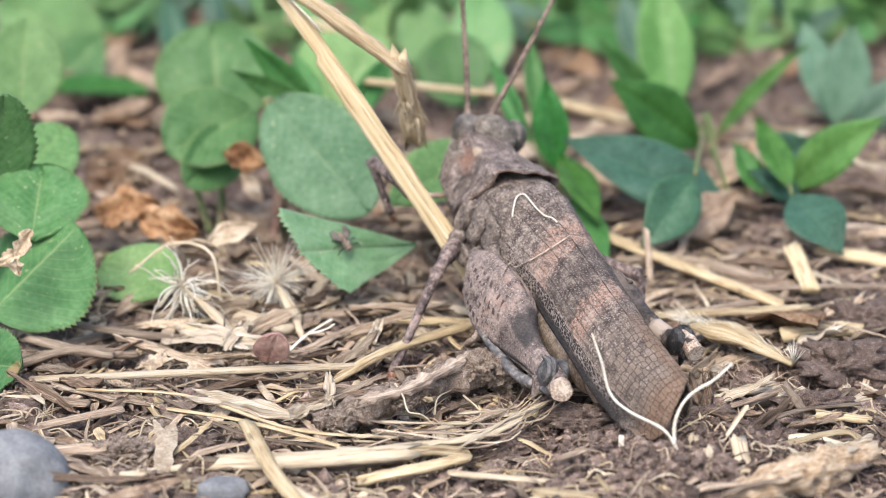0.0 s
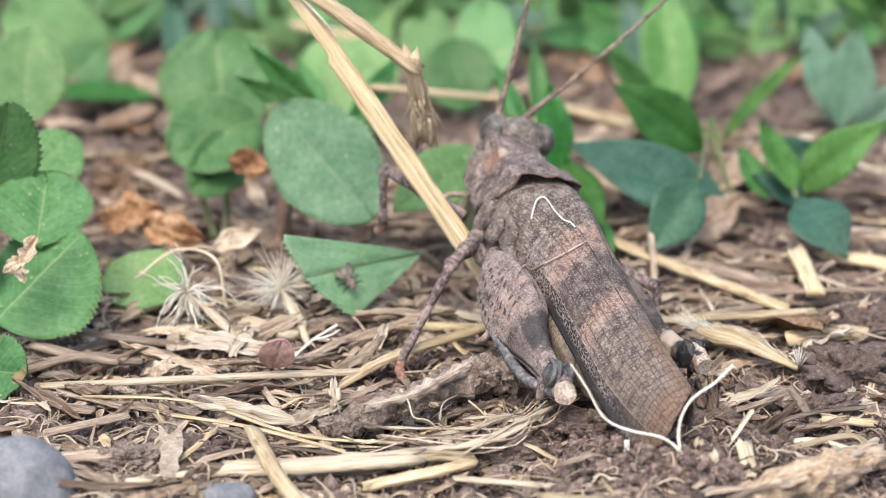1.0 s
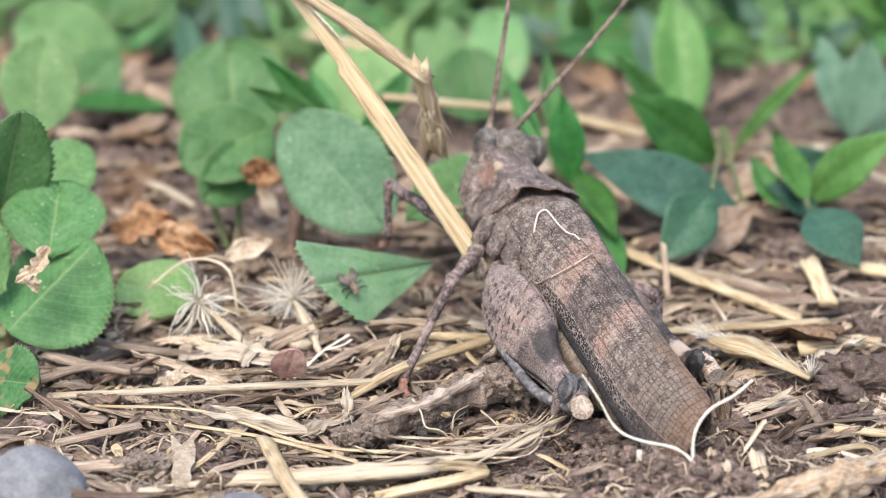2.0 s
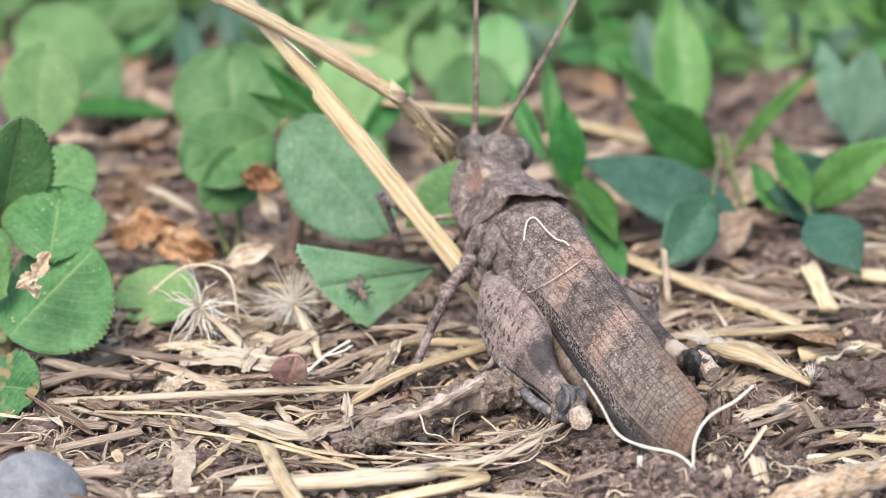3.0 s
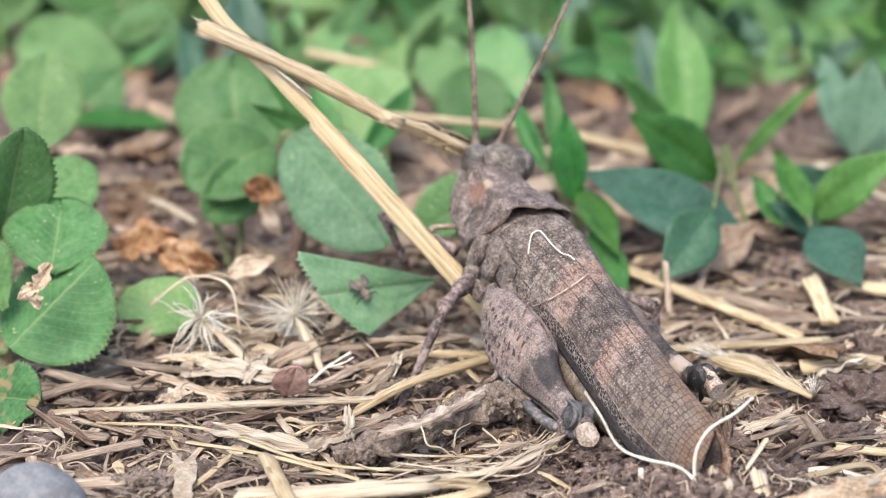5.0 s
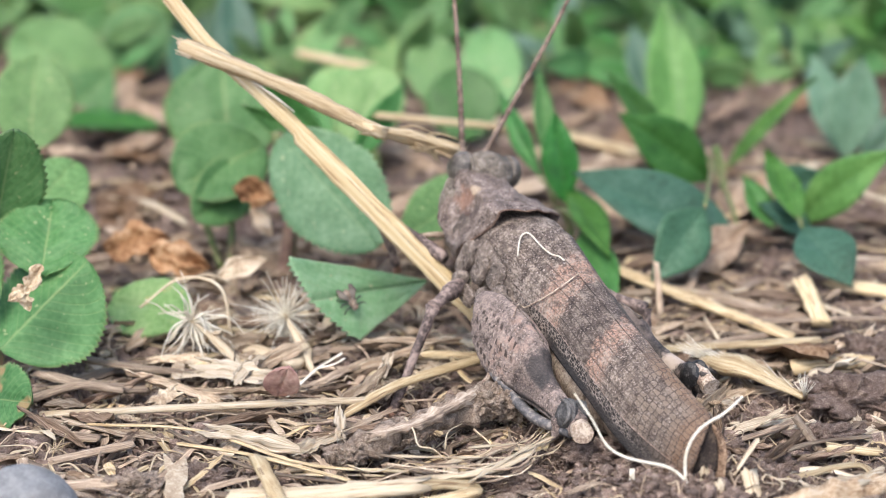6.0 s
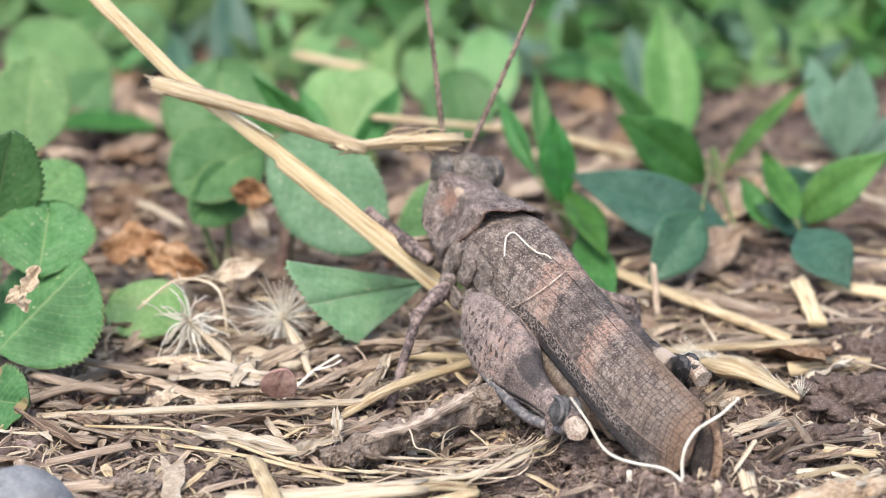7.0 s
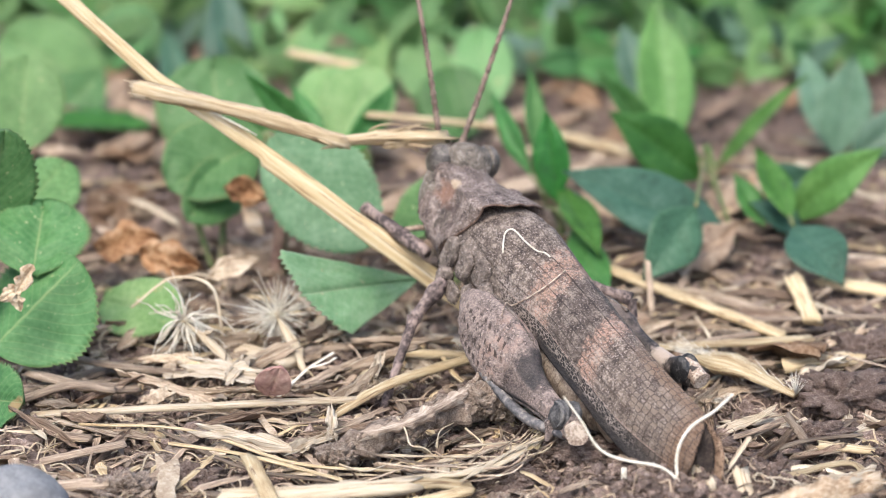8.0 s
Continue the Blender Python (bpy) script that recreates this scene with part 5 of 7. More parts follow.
def filler_sprigs():
    for k in range(54):
        y = rng.uniform(212, 246)
        x = rng.uniform(-0.19 * y, 0.19 * y + 4)
        z = rng.uniform(1.5, 4.5)
        leaves = []
        for q in range(7):
            a = rng.uniform(0, 6.28)
            b = V(x + rng.uniform(-2, 2), y + rng.uniform(-2, 2), z * rng.uniform(0.3, 1))
            d = V(math.cos(a), 0.5 * math.sin(a), rng.uniform(0.05, 0.9)).normalized() * rng.uniform(4, 8)
            leaves.append((tuple(b), tuple(b + d), (rng.uniform(-0.4, 0.4), -0.75, rng.uniform(0.3, 0.8)), d.length * rng.uniform(0.28, 0.42), 0.1))
        sprig(("knotweed shoot with many small green leaves", "knotweed shoot with light green leaves")[k % 5 == 4], (x, y, 0), (x, y, z), leaves, (LEAF, LEAFDARK, SKYTINTLEAF, LEAF, PALELEAF)[k % 5])


filler_sprigs()


# ---- straws, twigs and litter ----
def straw(name, points, width, mat, label, category="straw", group="straw pieces", flat=0.5, n=16, taper=1.0, jag=1.2, rough=0.22, lift=None, ridges=0.04, seed=None, sides=12, smooth=True):
    """A dry stalk or splinter through the points, lying where they say."""
    pts = spline(points, n)
    seed = rng.random() * 20 if seed is None else seed
    bm = bmesh.new()
    tube(bm, pts, [0.5 * width * lerp(1, taper, i / n) for i in range(n + 1)], sides, flat, None, rough, 1.3, ridges, seed, jag)
    mid = V(points[len(points) // 2])
    low = min(pts, key=lambda p: p.z - height(p.x, p.y))
    return solo(name, bm, mat, low - V(0, 0, 0.25 * width), label, category, group, smooth=smooth)


LITTER = [
    ("straw", [(-24.8, 140.3, 0.5), (-15.5, 140.5, 0.9), (-5.0, 141.3, 1.0)], 0.75, BLEACHED, "long pale flattened straw lying on the litter"),
    ("straw", [(-6.3, 140.5, 0.6), (-2.9, 142.8, 1.6), (2.7, 147.7, 1.4)], 0.9, STRAW, "bent yellowish straw lying on the litter"),
    ("straw", [(-3.4, 149.9, 0.6), (2.7, 148.9, 0.8)], 0.9, STRAW, "yellow-brown straw lying behind the grasshopper"),
    ("straw", [(-11.9, 127.6, 0.9), (-7.1, 127.6, 1.1), (-2.2, 128.8, 1.0)], 1.5, BLEACHED, "thick split pale straw with a frayed end"),
    ("straw", [(-3.0, 128.8, 1.0), (-0.8, 129.3, 0.9), (1.0, 129.6, 0.6)], 1.2, STRAW, "short thick straw stump, rotting"),
    ("straw", [(0.5, 126.8, 0.6), (7.0, 125.7, 0.5)], 0.55, BLEACHED, "thin white straw splinter lying on the soil"),
    ("straw", [(11.4, 164.0, 1.2), (21.7, 152.4, 0.8)], 1.15, STRAW, "long golden straw lying on the ground"),
    ("straw", [(13.0, 150.5, 0.6), (23.4, 151.0, 1.0)], 0.85, STRAW, "pale straw lying on the ground"),
    ("straw", [(26.4, 162.2, 0.8), (32.6, 158.9, 0.8)], 1.6, STRAW, "golden straw lying in the litter"),
    ("straw", [(-5.5, 182.0, 7.2), (5.2, 184.0, 5.5)], 0.95, STRAW, "dry straw among the clover stalks"),
    ("straw", [(8.9, 190.0, 3.2), (14.4, 188.0, 2.2)], 1.3, STRAW, "short dry straw among knotweed stems"),
    ("straw_ribbon", [(-20.0, 151.0, 3.5), (-17.5, 151.5, 5.2), (-14.9, 151.0, 4.8), (-14.2, 150.0, 2.0)], 0.3, BLEACHED, "curved pale dry ribbon over a seed tuft"),
    ("straw_ribbon", [(-17.6, 152.0, 4.7), (-15.8, 152.0, 5.3), (-14.3, 152.0, 4.7)], 0.18, BLEACHED, "thin pale dry ribbon over a seed tuft"),
    ("straw", [(-26.8, 232.0, -0.4), (-20.4, 226.0, -0.2)], 2.2, STRAW, "thick dry straw among clover stalks"),
    ("straw", [(-13.0, 212.0, 4.1), (-7.0, 208.0, 3.9)], 1.2, STRAW, "dry straw among clover stalks"),
    ("straw", [(-17.7, 170.0, 2.9), (-16.5, 168.0, 0.2)], 0.5, STEM, "pale green clover stalk stump"),
    ("straw", [(-15.7, 170.0, 3.3), (-15.9, 168.0, 0.2)], 0.5, STEM, "pale green clover stalk stump"),
    ("straw", [(-11.5, 168.0, 3.6), (-12.1, 166.0, -1.0)], 0.85, REDSTEM, "reddish-brown upright plant stem"),
    ("splinter", [(-10.9, 129.1, 2.4), (-9.4, 124.8, 1.8), (-7.7, 122.5, 0.8)], 0.95, STRAW, "upright frayed straw splinter"),
    ("splinter", [(-10.6, 129.8, 1.6), (-8.7, 124.2, 1.4), (-6.8, 123.1, 0.6)], 0.5, BLEACHED, "thin frayed straw splinter leaning on another"),
    ("sprig_tip", [(-8.4, 144.2, 1.9), (-7.3, 144.5, 2.1), (-6.8, 145.6, 2.0)], 0.18, PAPPUS, "thin white forked plant tip on the litter"),
    ("straw_flake", [(-25.6, 145.9, 0.9), (-22.5, 143.9, 0.9), (-19.4, 144.3, 0.6)], 1.0, BROWNSTRAW, "grey weathered straw flake"),
    ("straw_flake", [(-23.4, 148.1, 1.0), (-19.7, 147.1, 0.8), (-16.2, 146.9, 0.5)], 0.8, BROWNSTRAW, "brown weathered straw flake"),
    ("straw_flake", [(-25.9, 142.8, 0.5), (-23.2, 143.8, 1.0), (-20.6, 143.6, 0.8)], 0.9, BROWNSTRAW, "brown weathered straw flake"),
    ("straw_flake", [(-25.8, 138.2, 0.4), (-21.2, 136.7, 0.5)], 0.9, BROWNSTRAW, "brown weathered straw flake"),
    ("straw_flake", [(-23.2, 133.2, 0.6), (-19.0, 135.4, 0.7)], 0.8, BROWNSTRAW, "brown weathered straw flake"),
    ("stalk_stub", [(-22.0, 129.6, 0.6), (-19.6, 129.8, 0.7)], 1.3, BROWNSTRAW, "short brown stalk stub beside the stone"),
    ("straw_flake", [(-17.6, 126.4, 0.7), (-14.6, 127.5, 0.6)], 0.7, BLEACHED, "pale straw flake on the soil"),
    ("straw_flake", [(-21.1, 126.5, 0.3), (-17.2, 125.6, 0.4)], 0.6, STRAW, "yellow straw flake on the soil"),
    ("sprig_tip", [(-10.1, 141.5, 1.2), (-8.5, 144.2, 1.8), (-7.0, 145.9, 2.2)], 0.24, PAPPUS, "thin white forked plant tip"),
    ("straw", [(-0.1, 146.6, 1.6), (0.6, 144.7, 1.2), (1.8, 143.2, 0.8)], 0.35, STRAW, "thin bent yellow straw on the litter"),
    ("splinter", [(14.5, 128.9, 0.4), (15.8, 128.9, 1.8), (17.0, 130.1, 3.0)], 0.5, BLEACHED, "upright white straw splinter"),
    ("splinter", [(15.1, 126.7, 0.4), (14.8, 127.0, 1.8)], 0.8, BLEACHED, "broken white straw splinter"),
    ("splinter", [(16.8, 126.8, 0.2), (16.5, 128.7, 1.4)], 0.8, BLEACHED, "short pale straw chip standing in the soil"),
    ("straw_flake", [(17.5, 129.9, 0.5), (20.6, 131.4, 0.8), (23.9, 129.9, 0.5)], 0.5, BLEACHED, "thin curved straw flake"),
    ("splinter", [(13.9, 127.4, 0.2), (14.0, 128.5, 1.9)], 0.6, BLEACHED, "upright pale straw splinter in the soil"),
    ("splinter", [(14.7, 124.1, 0.3), (14.4, 127.5, 1.6)], 1.0, BLEACHED, "broad white straw splinter in the soil"),
    ("splinter", [(16.8, 126.1, 0.6), (16.5, 127.9, 1.9)], 1.0, BLEACHED, "broad pale straw chip leaning on wood"),
    ("straw_flake", [(9.1, 127.4, 0.4), (11.2, 127.8, 0.8), (12.9, 127.8, 0.9), (11.7, 125.7, 0.5)], 0.35, BLEACHED, "thin hooked pale fibre on the soil"),
    ("straw_flake", [(6.7, 125.6, 0.5), (8.9, 125.5, 0.6)], 0.6, BLEACHED, "short whitish straw flake on the soil"),
    ("straw_flake", [(7.6, 123.9, 0.6), (10.1, 124.6, 0.8), (12.3, 124.8, 0.5)], 0.9, BROWNSTRAW, "brownish frayed straw flake on the soil"),
    ("straw_flake", [(5.4, 124.3, 0.6), (8.1, 123.2, 0.8)], 1.0, STRAW, "torn straw flake on the soil"),
    ("straw_chip", [(20.4, 136.9, 1.4), (21.3, 135.1, 0.5)], 0.6, BROWNSTRAW, "short brown straw chip on the soil"),
    ("straw_flake", [(22.1, 134.6, 0.7), (24.6, 134.2, 0.6)], 0.9, STRAW, "broken pale straw flake on the soil"),
    ("straw_flake", [(18.2, 136.2, 0.7), (20.3, 138.1, 0.8)], 0.4, BROWNSTRAW, "thin brown straw flake on the soil"),
    ("stub", [(10.0, 128.1, 0.0), (10.0, 128.7, 1.9)], 0.3, PAPPUS, "tiny white root stub standing upright"),
    ("straw_flake", [(19.1, 130.0, 0.8), (23.2, 131.9, 0.8), (24.1, 129.3, 0.4)], 0.6, STRAW, "pale straw flake over a piece of wood"),
    ("straw_flake", [(-4.5, 126.5, 0.3), (-1.4, 127.0, 0.8), (1.0, 128.7, 0.6)], 1.0, STRAW, "torn straw flake on the soil"),
    ("straw_flake", [(-2.7, 129.5, 1.0), (2.4, 130.6, 1.2), (5.8, 134.8, 1.3)], 0.55, BLEACHED, "bundle of pale shredded straw"),
    ("straw_flake", [(-0.8, 129.6, 0.6), (3.1, 131.9, 1.0), (4.9, 133.2, 1.3)], 0.45, STRAW, "shredded yellow straw strand on the soil"),
    ("straw", [(-21.8, 138.6, 0.6), (-15.2, 137.2, 0.8), (-8.6, 132.3, 0.8), (-2.7, 131.6, 0.6)], 0.3, STRAW, "thin curved straw fibre lying on the litter"),
    ("straw", [(-16.9, 137.2, 0.8), (-11.8, 132.1, 0.7), (-7.2, 130.4, 0.6), (-3.0, 129.6, 0.6)], 0.32, BROWNSTRAW, "thin curved straw fibre lying on the litter"),
    ("straw", [(-16.0, 135.2, 0.8), (-11.6, 133.3, 0.9), (-5.9, 130.0, 0.8)], 0.35, STRAW, "thin curved straw fibre lying on the litter"),
    ("straw_chip", [(-4.7, 146.2, 0.8), (-3.7, 147.6, 1.2)], 0.9, STRAW, "small yellow straw chip on the litter"),
    ("straw_chip", [(-12.8, 149.8, 0.9), (-10.1, 147.6, 1.0)], 1.4, BLEACHED, "pale papery husk lying in the litter"),
    ("straw_chip", [(-8.1, 150.0, 0.8), (-3.1, 151.5, 0.8)], 1.0, BROWNSTRAW, "weathered straw chip lying in the litter"),
    ("straw", [(10.0, 198.3, 0.5), (17.8, 191.2, 0.5)], 1.6, STRAW, "thick straw lying in the litter"),
    ("straw", [(18.9, 158.9, 0.6), (23.8, 155.6, 0.6)], 1.0, BROWNSTRAW, "weathered straw in the litter"),
    ("straw_chip", [(23.6, 158.9, 2.0), (24.1, 154.3, 1.2)], 1.3, STRAW, "pale papery husk lying in the litter"),
    ("straw_chip", [(13.8, 156.2, 1.0), (13.6, 158.6, 3.6)], 0.45, BROWNSTRAW, "upright pale straw chip in the litter"),
    ("straw", [(17.0, 131.4, 0.9), (20.5, 134.6, 0.9), (24.5, 136.2, 0.7)], 0.4, BROWNSTRAW, "thin brown straw fibre on the soil"),
    ("straw_flake", [(16.0, 135.0, 0.8), (18.6, 136.4, 1.0), (20.6, 138.8, 0.7)], 0.5, BROWNSTRAW, "brown torn straw flake beside the wing tips"),
    ("straw_flake", [(15.2, 130.4, 0.6), (17.6, 131.6, 0.9)], 0.9, PAPERY, "pale torn husk in the soil"),
    ("straw_chip", [(22.0, 147.1, 0.8), (25.7, 148.1, 0.8)], 1.6, STRAW, "broken yellow straw chip lying in the litter"),
]
for name, pts, width, mat, label in LITTER:
    straw(name, pts, width, mat, label)
for a, b, w, sd in (((-14.5, 136.6, 1.0), (-8.9, 133.9, 1.3), 1.1, 2.0), ((-8.9, 133.4, 1.1), (-6.4, 135.1, 1.5), 1.0, 5.0), ((-6.6, 134.8, 1.4), (-6.8, 138.3, 1.8), 0.9, 8.0), ((-16.1, 146.1, 1.2), (-11.5, 144.4, 1.5), 2.0, 11.0), ((-13.4, 144.1, 1.2), (-12.2, 147.0, 1.6), 1.3, 4.0), ((-4.5, 143.3, 1.6), (-3.9, 145.5, 2.4), 0.8, 7.0)):
    solo("straw_flake", blade(a, b, (0.1, -0.6, 0.8), w, "strip", 0, 0.2, 0.15, 1.1, 0.08, sd, 40, 12, 1.0), PALEFLAKE, ground_at(a), "ragged pale papery straw flake on the litter", "straw flake", "papery flakes")

def wood():
    t = thing("wood_piece", ground_at((19.3, 126.5, 0.0)), "rough piece of rotting orange-brown wood on the soil", "wood")
    bm = bmesh.new()
    pts = spline([(15.5, 123.5, 0.6), (19.0, 124.8, 1.2), (23.6, 128.3, 1.0)], 50)
    tube(bm, pts, [table(i / 50, [(0, 0.7), (0.2, 1.1), (0.6, 1.25), (1, 0.9)]) for i in range(51)], 24, 0.8, None, 0.55, 1.1, 0.05, 2.0, 0.8)
    part("core", bm, WOOD, t)
    for k, (a, b, w, m) in enumerate((((18.0, 124.4, 1.8), (22.4, 127.1, 1.9), 0.7, BLEACHED), ((15.7, 122.9, 1.4), (18.5, 123.2, 1.9), 0.5, BROWNSTRAW), ((19.9, 124.5, 1.0), (23.3, 126.7, 1.2), 0.6, BARK))):
        bm = bmesh.new()
        tube(bm, spline([a, lerp(V(a), V(b), 0.5) + V(0, 0, 0.15), b], 12), [w * 0.5 * (1 + 0.2 * math.sin(i * 1.3)) for i in range(13)], 9, 0.3, None, 0.5, 1.6, 0, k * 2.0, 2.0)
        part("splinter", bm, m, t, "peeling strip of wood")


wood()
ROOTWOOD = shader("root_wood", [(0.1, (0.20, 0.145, 0.11)), (0.5, (0.40, 0.31, 0.24)), (0.9, (0.62, 0.53, 0.43))], 1.0, 0.8, 0.9, 3, stretch=(2.5, 0.5, 1), along=True, contrast=1.2)


def crust(centres, count, spread, seed):
    """Small crumbs of soil stuck round the given centres."""
    dice = random.Random(seed)
    bm = bmesh.new()
    for k in range(count):
        c = V(dice.choice(centres))
        d = V(dice.gauss(0, 1), dice.gauss(0, 1) - 0.4, dice.gauss(0, 1) + 0.4).normalized()
        lump(bm, c + d * spread * dice.uniform(0.75, 1.05), dice.uniform(0.05, 0.16), (1, 1, 1), 0.6, 2.0, k * 0.7, 1)
    return bm


def root():
    """A knotty root crusted with soil: main piece, side piece, knots and hair roots."""
    t = thing("root", ground_at((-2.8, 138.7, -0.0)), "knotty greyish-brown root crusted with soil", "root")
    bm = bmesh.new()
    pts = spline([(-7.1, 132.7, 0.9), (-3.1, 135.2, 1.4), (0.2, 137.9, 1.7), (2.7, 139.9, 1.3)], 60)
    tube(bm, pts, [table(i / 60, [(0, 0.6), (0.2, 0.95), (0.5, 0.75), (0.75, 1.0), (1, 0.7)]) for i in range(61)], 22, 0.9, None, 0.75, 1.3, 0.06, 5.0, 0.6)
    part("main_root", bm, BARK, t)
    bm = bmesh.new()
    tube(bm, spline([(-4.7, 133.5, 2.0), (-2.1, 134.6, 2.3), (-0.1, 136.7, 2.5), (1.7, 139.6, 2.3)], 40), [0.40 + 0.22 * noise.noise(V(i * 0.23, 3.1, 0)) + 0.10 * noise.noise(V(i * 0.9, 7.7, 0)) for i in range(41)], 12, 0.85, None, 0.6, 2.4, 0.1, 9.0, 0.9)
    part("side_root", bm, ROOTWOOD, t, "pale barkless side root")
    for k, (q, r) in enumerate((((-6.0, 132.7, 1.1), 0.8), ((-2.3, 134.6, 1.5), 0.6), ((2.1, 138.7, 2.0), 1.1), ((3.3, 139.0, 1.7), 1.2))):
        bm = bmesh.new()
        lump(bm, q, r, (1.1, 0.9, 0.8), 0.5, 1.8, k * 2.7, 5)
        part("knot", bm, BARK, t, "crust of soil on the root")
    part("soil_crust", crust([pts[i] for i in range(2, 61, 2)] + [(2.1, 138.7, 2.0), (3.3, 139.0, 1.7), (-6.0, 132.7, 1.1)] * 5, 420, 0.82, 5), BARK, t, "crumbs of soil stuck to the root", smooth=False, kind="stuff")
    for k, pp in enumerate(([(-2.8, 135.2, 2.4), (-2.3, 133.8, 2.2), (-2.0, 133.0, 1.6), (-1.2, 132.8, 1.5), (-0.5, 132.9, 0.8)], [(-0.5, 133.9, 1.0), (-0.3, 134.5, 1.8), (0.5, 136.2, 1.6)], [(-6.3, 132.3, 0.8), (-4.6, 130.7, 1.0), (-3.1, 132.3, 0.8)], [(1.2, 136.3, 1.2), (2.2, 134.7, 0.8), (1.5, 134.0, 0.4)])):
        bm = bmesh.new()
        tube(bm, spline(pp, 14), [0.07 - 0.0028 * i for i in range(15)], 6, 1, None, 0.3, 2)
        part("hair_root", bm, BLEACHED, t, "thin whitish hair root")


root()


def stone():
    bm = bmesh.new()
    c = V((-23.6, 125.5, 0.8))
    lump(bm, c, 3.1, (1.0, 0.8, 0.82), 0.16, 1.0, 4.0, 4)
    solo("stone", bm, STONE, c - V(0, 0, 2.4), "smooth dark grey pebble on the soil", "stone")
    bm = bmesh.new()
    c = V((-12.0, 124.5, 0.5))
    lump(bm, c, 1.3, (1.1, 0.8, 0.7), 0.25, 1.2, 9.0, 3)
    solo("stone", bm, STONE, c - V(0, 0, 0.9), "small grey pebble half buried in soil", "stone")


stone()


def clods():
    """Lumps of dried soil, each one rough and cracked."""
    for k, (p, r, lab) in enumerate((
        ((24.5, 142.5, 0.4), 2.6, "reddish-brown clod of dry soil"), ((27.5, 149.6, 0.4), 2.2, "brown clod of dry soil beside straw"), ((18.3, 132.2, 0.3), 1.5, "crumbly brown clod of soil"),
        ((15.6, 134.6, 0.3), 1.3, "crumbly brown clod of soil"), ((-18.2, 129.9, 0.5), 1.3, "blackish crumb of plant mould"), ((-14.7, 131.3, 0.2), 1.5, "crumbly brown clod of soil"), ((8.1, 134.0, 0.6), 1.6, "crumbly brown clod of soil"),
        ((3.8, 131.5, 0.1), 1.4, "crumbly brown clod of soil"), ((21.7, 136.9, 0.2), 1.6, "reddish-brown clod of dry soil"), ((-25.4, 151.3, 0.3), 1.3, "blackish crumb of plant mould"), ((2.6, 143.2, 0.5), 1.5, "crumbly brown clod of soil"))):
        bm = bmesh.new()
        lump(bm, p, r, (1.25, 0.9, 0.55), 0.6, 1.3, k * 3.1, 5)
        solo("soil_clod", bm, SOIL if "black" not in lab else BARK, V(p) - V(0, 0, r * 0.5), lab + " on the ground", "soil clod", "soil clods")


clods()


def pappus(centre, seeds, radius, foot, name_label, curl, thin):
    """A seed head's tuft of fine hairs with its pale stalk."""
    c = V(centre)
    t = thing("seed_tuft", ground_at(foot), name_label, "seed", "seed tufts")
    bm = bmesh.new()
    for k in range(seeds):
        d = V(rng.gauss(0, 1), rng.gauss(0, 0.6) - 0.3, rng.gauss(0, 1)).normalized()
        r = radius * rng.uniform(0.45, 1.05)
        pts, q = [c], c.copy()
        for i in range(8):
            d = (d + V(rng.gauss(0, curl), rng.gauss(0, curl), rng.gauss(0, curl) - 0.6 * curl)).normalized()
            q = q + d * (r / 8)
            pts.append(q.copy())
        tube(bm, spline(pts, 12), [thin * lerp(1, 0.3, i / 12) for i in range(13)], 4)
    part("hairs", bm, PAPPUS, t, "fine whitish hairs", kind="stuff")
    bm = bmesh.new()
    lump(bm, c + V(0, -0.1, 0), 0.26, (1, 0.5, 1), 0.2)
    part("disc", bm, STRAW, t)
    bm = bmesh.new()
    tube(bm, spline([c, lerp(c, V(foot), 0.5) + V(0.2, 0, 0), V(foot)], 8), [0.10, 0.18, 0.26, 0.34, 0.38, 0.36, 0.3, 0.24, 0.16], 9, 0.5, None, 0.5, 1.5, 0.1, 2.0, 2.0)
    part("seed_stalk", bm, BLEACHED, t)


pappus((-16.6, 150.0, 2.9), 52, 3.8, (-12.5, 145.3, 0.6), "withered seed tuft with curly whitish hairs", 0.2, 0.085)
pappus((-10.8, 151.5, 2.6), 120, 3.6, (-8.8, 146.2, 0.8), "whitish seed tuft with fine straight hairs", 0.06, 0.045)


def husk():
    t = thing("seed_husk", (21.4, 143.0, 0.6), "dry pale grass husk with a white hair tuft", "seed husk")
    bm = bmesh.new()
    a, b = V((15.7, 147.1, 1.4)), V((21.4, 141.8, 0.9))
    tube(bm, spline([a, lerp(a, b, 0.5) + V(0, 0, 0.4), b], 14), [0.3, 0.6, 0.85, 1.0, 1.1, 1.15, 1.1, 1.0, 0.9, 0.8, 0.7, 0.6, 0.5, 0.42, 0.35], 14, 0.5, None, 0.4, 0.9, 0.1)
    part("husk", bm, STRAW, t)
    bm = bmesh.new()
    for k in range(26):
        d = V(rng.gauss(0, 0.28), rng.gauss(0, 0.3), 1).normalized()
        tube(bm, [b, b + d * rng.uniform(0.6, 1.6)], [0.025, 0.008], 4)
    for k in range(25):
        d = V(-1, rng.gauss(0.1, 0.3), rng.gauss(0.35, 0.3)).normalized()
        tube(bm, [a, a + d * rng.uniform(0.6, 2.0)], [0.035, 0.01], 4)
    for k in range(90):
        o = lerp(a, b, rng.random() ** 1.4) + V(0, rng.uniform(-0.3, 0.3), rng.uniform(0, 0.4))
        d = ((a - b).normalized() + V(rng.gauss(0, 0.25), rng.gauss(0, 0.25), abs(rng.gauss(0, 0.3)))).normalized()
        tube(bm, [o, o + d * rng.uniform(0.8, 2.4)], [0.035, 0.01], 4)
    part("hairs", bm, PAPPUS, t, "fine white hairs", kind="stuff")


husk()


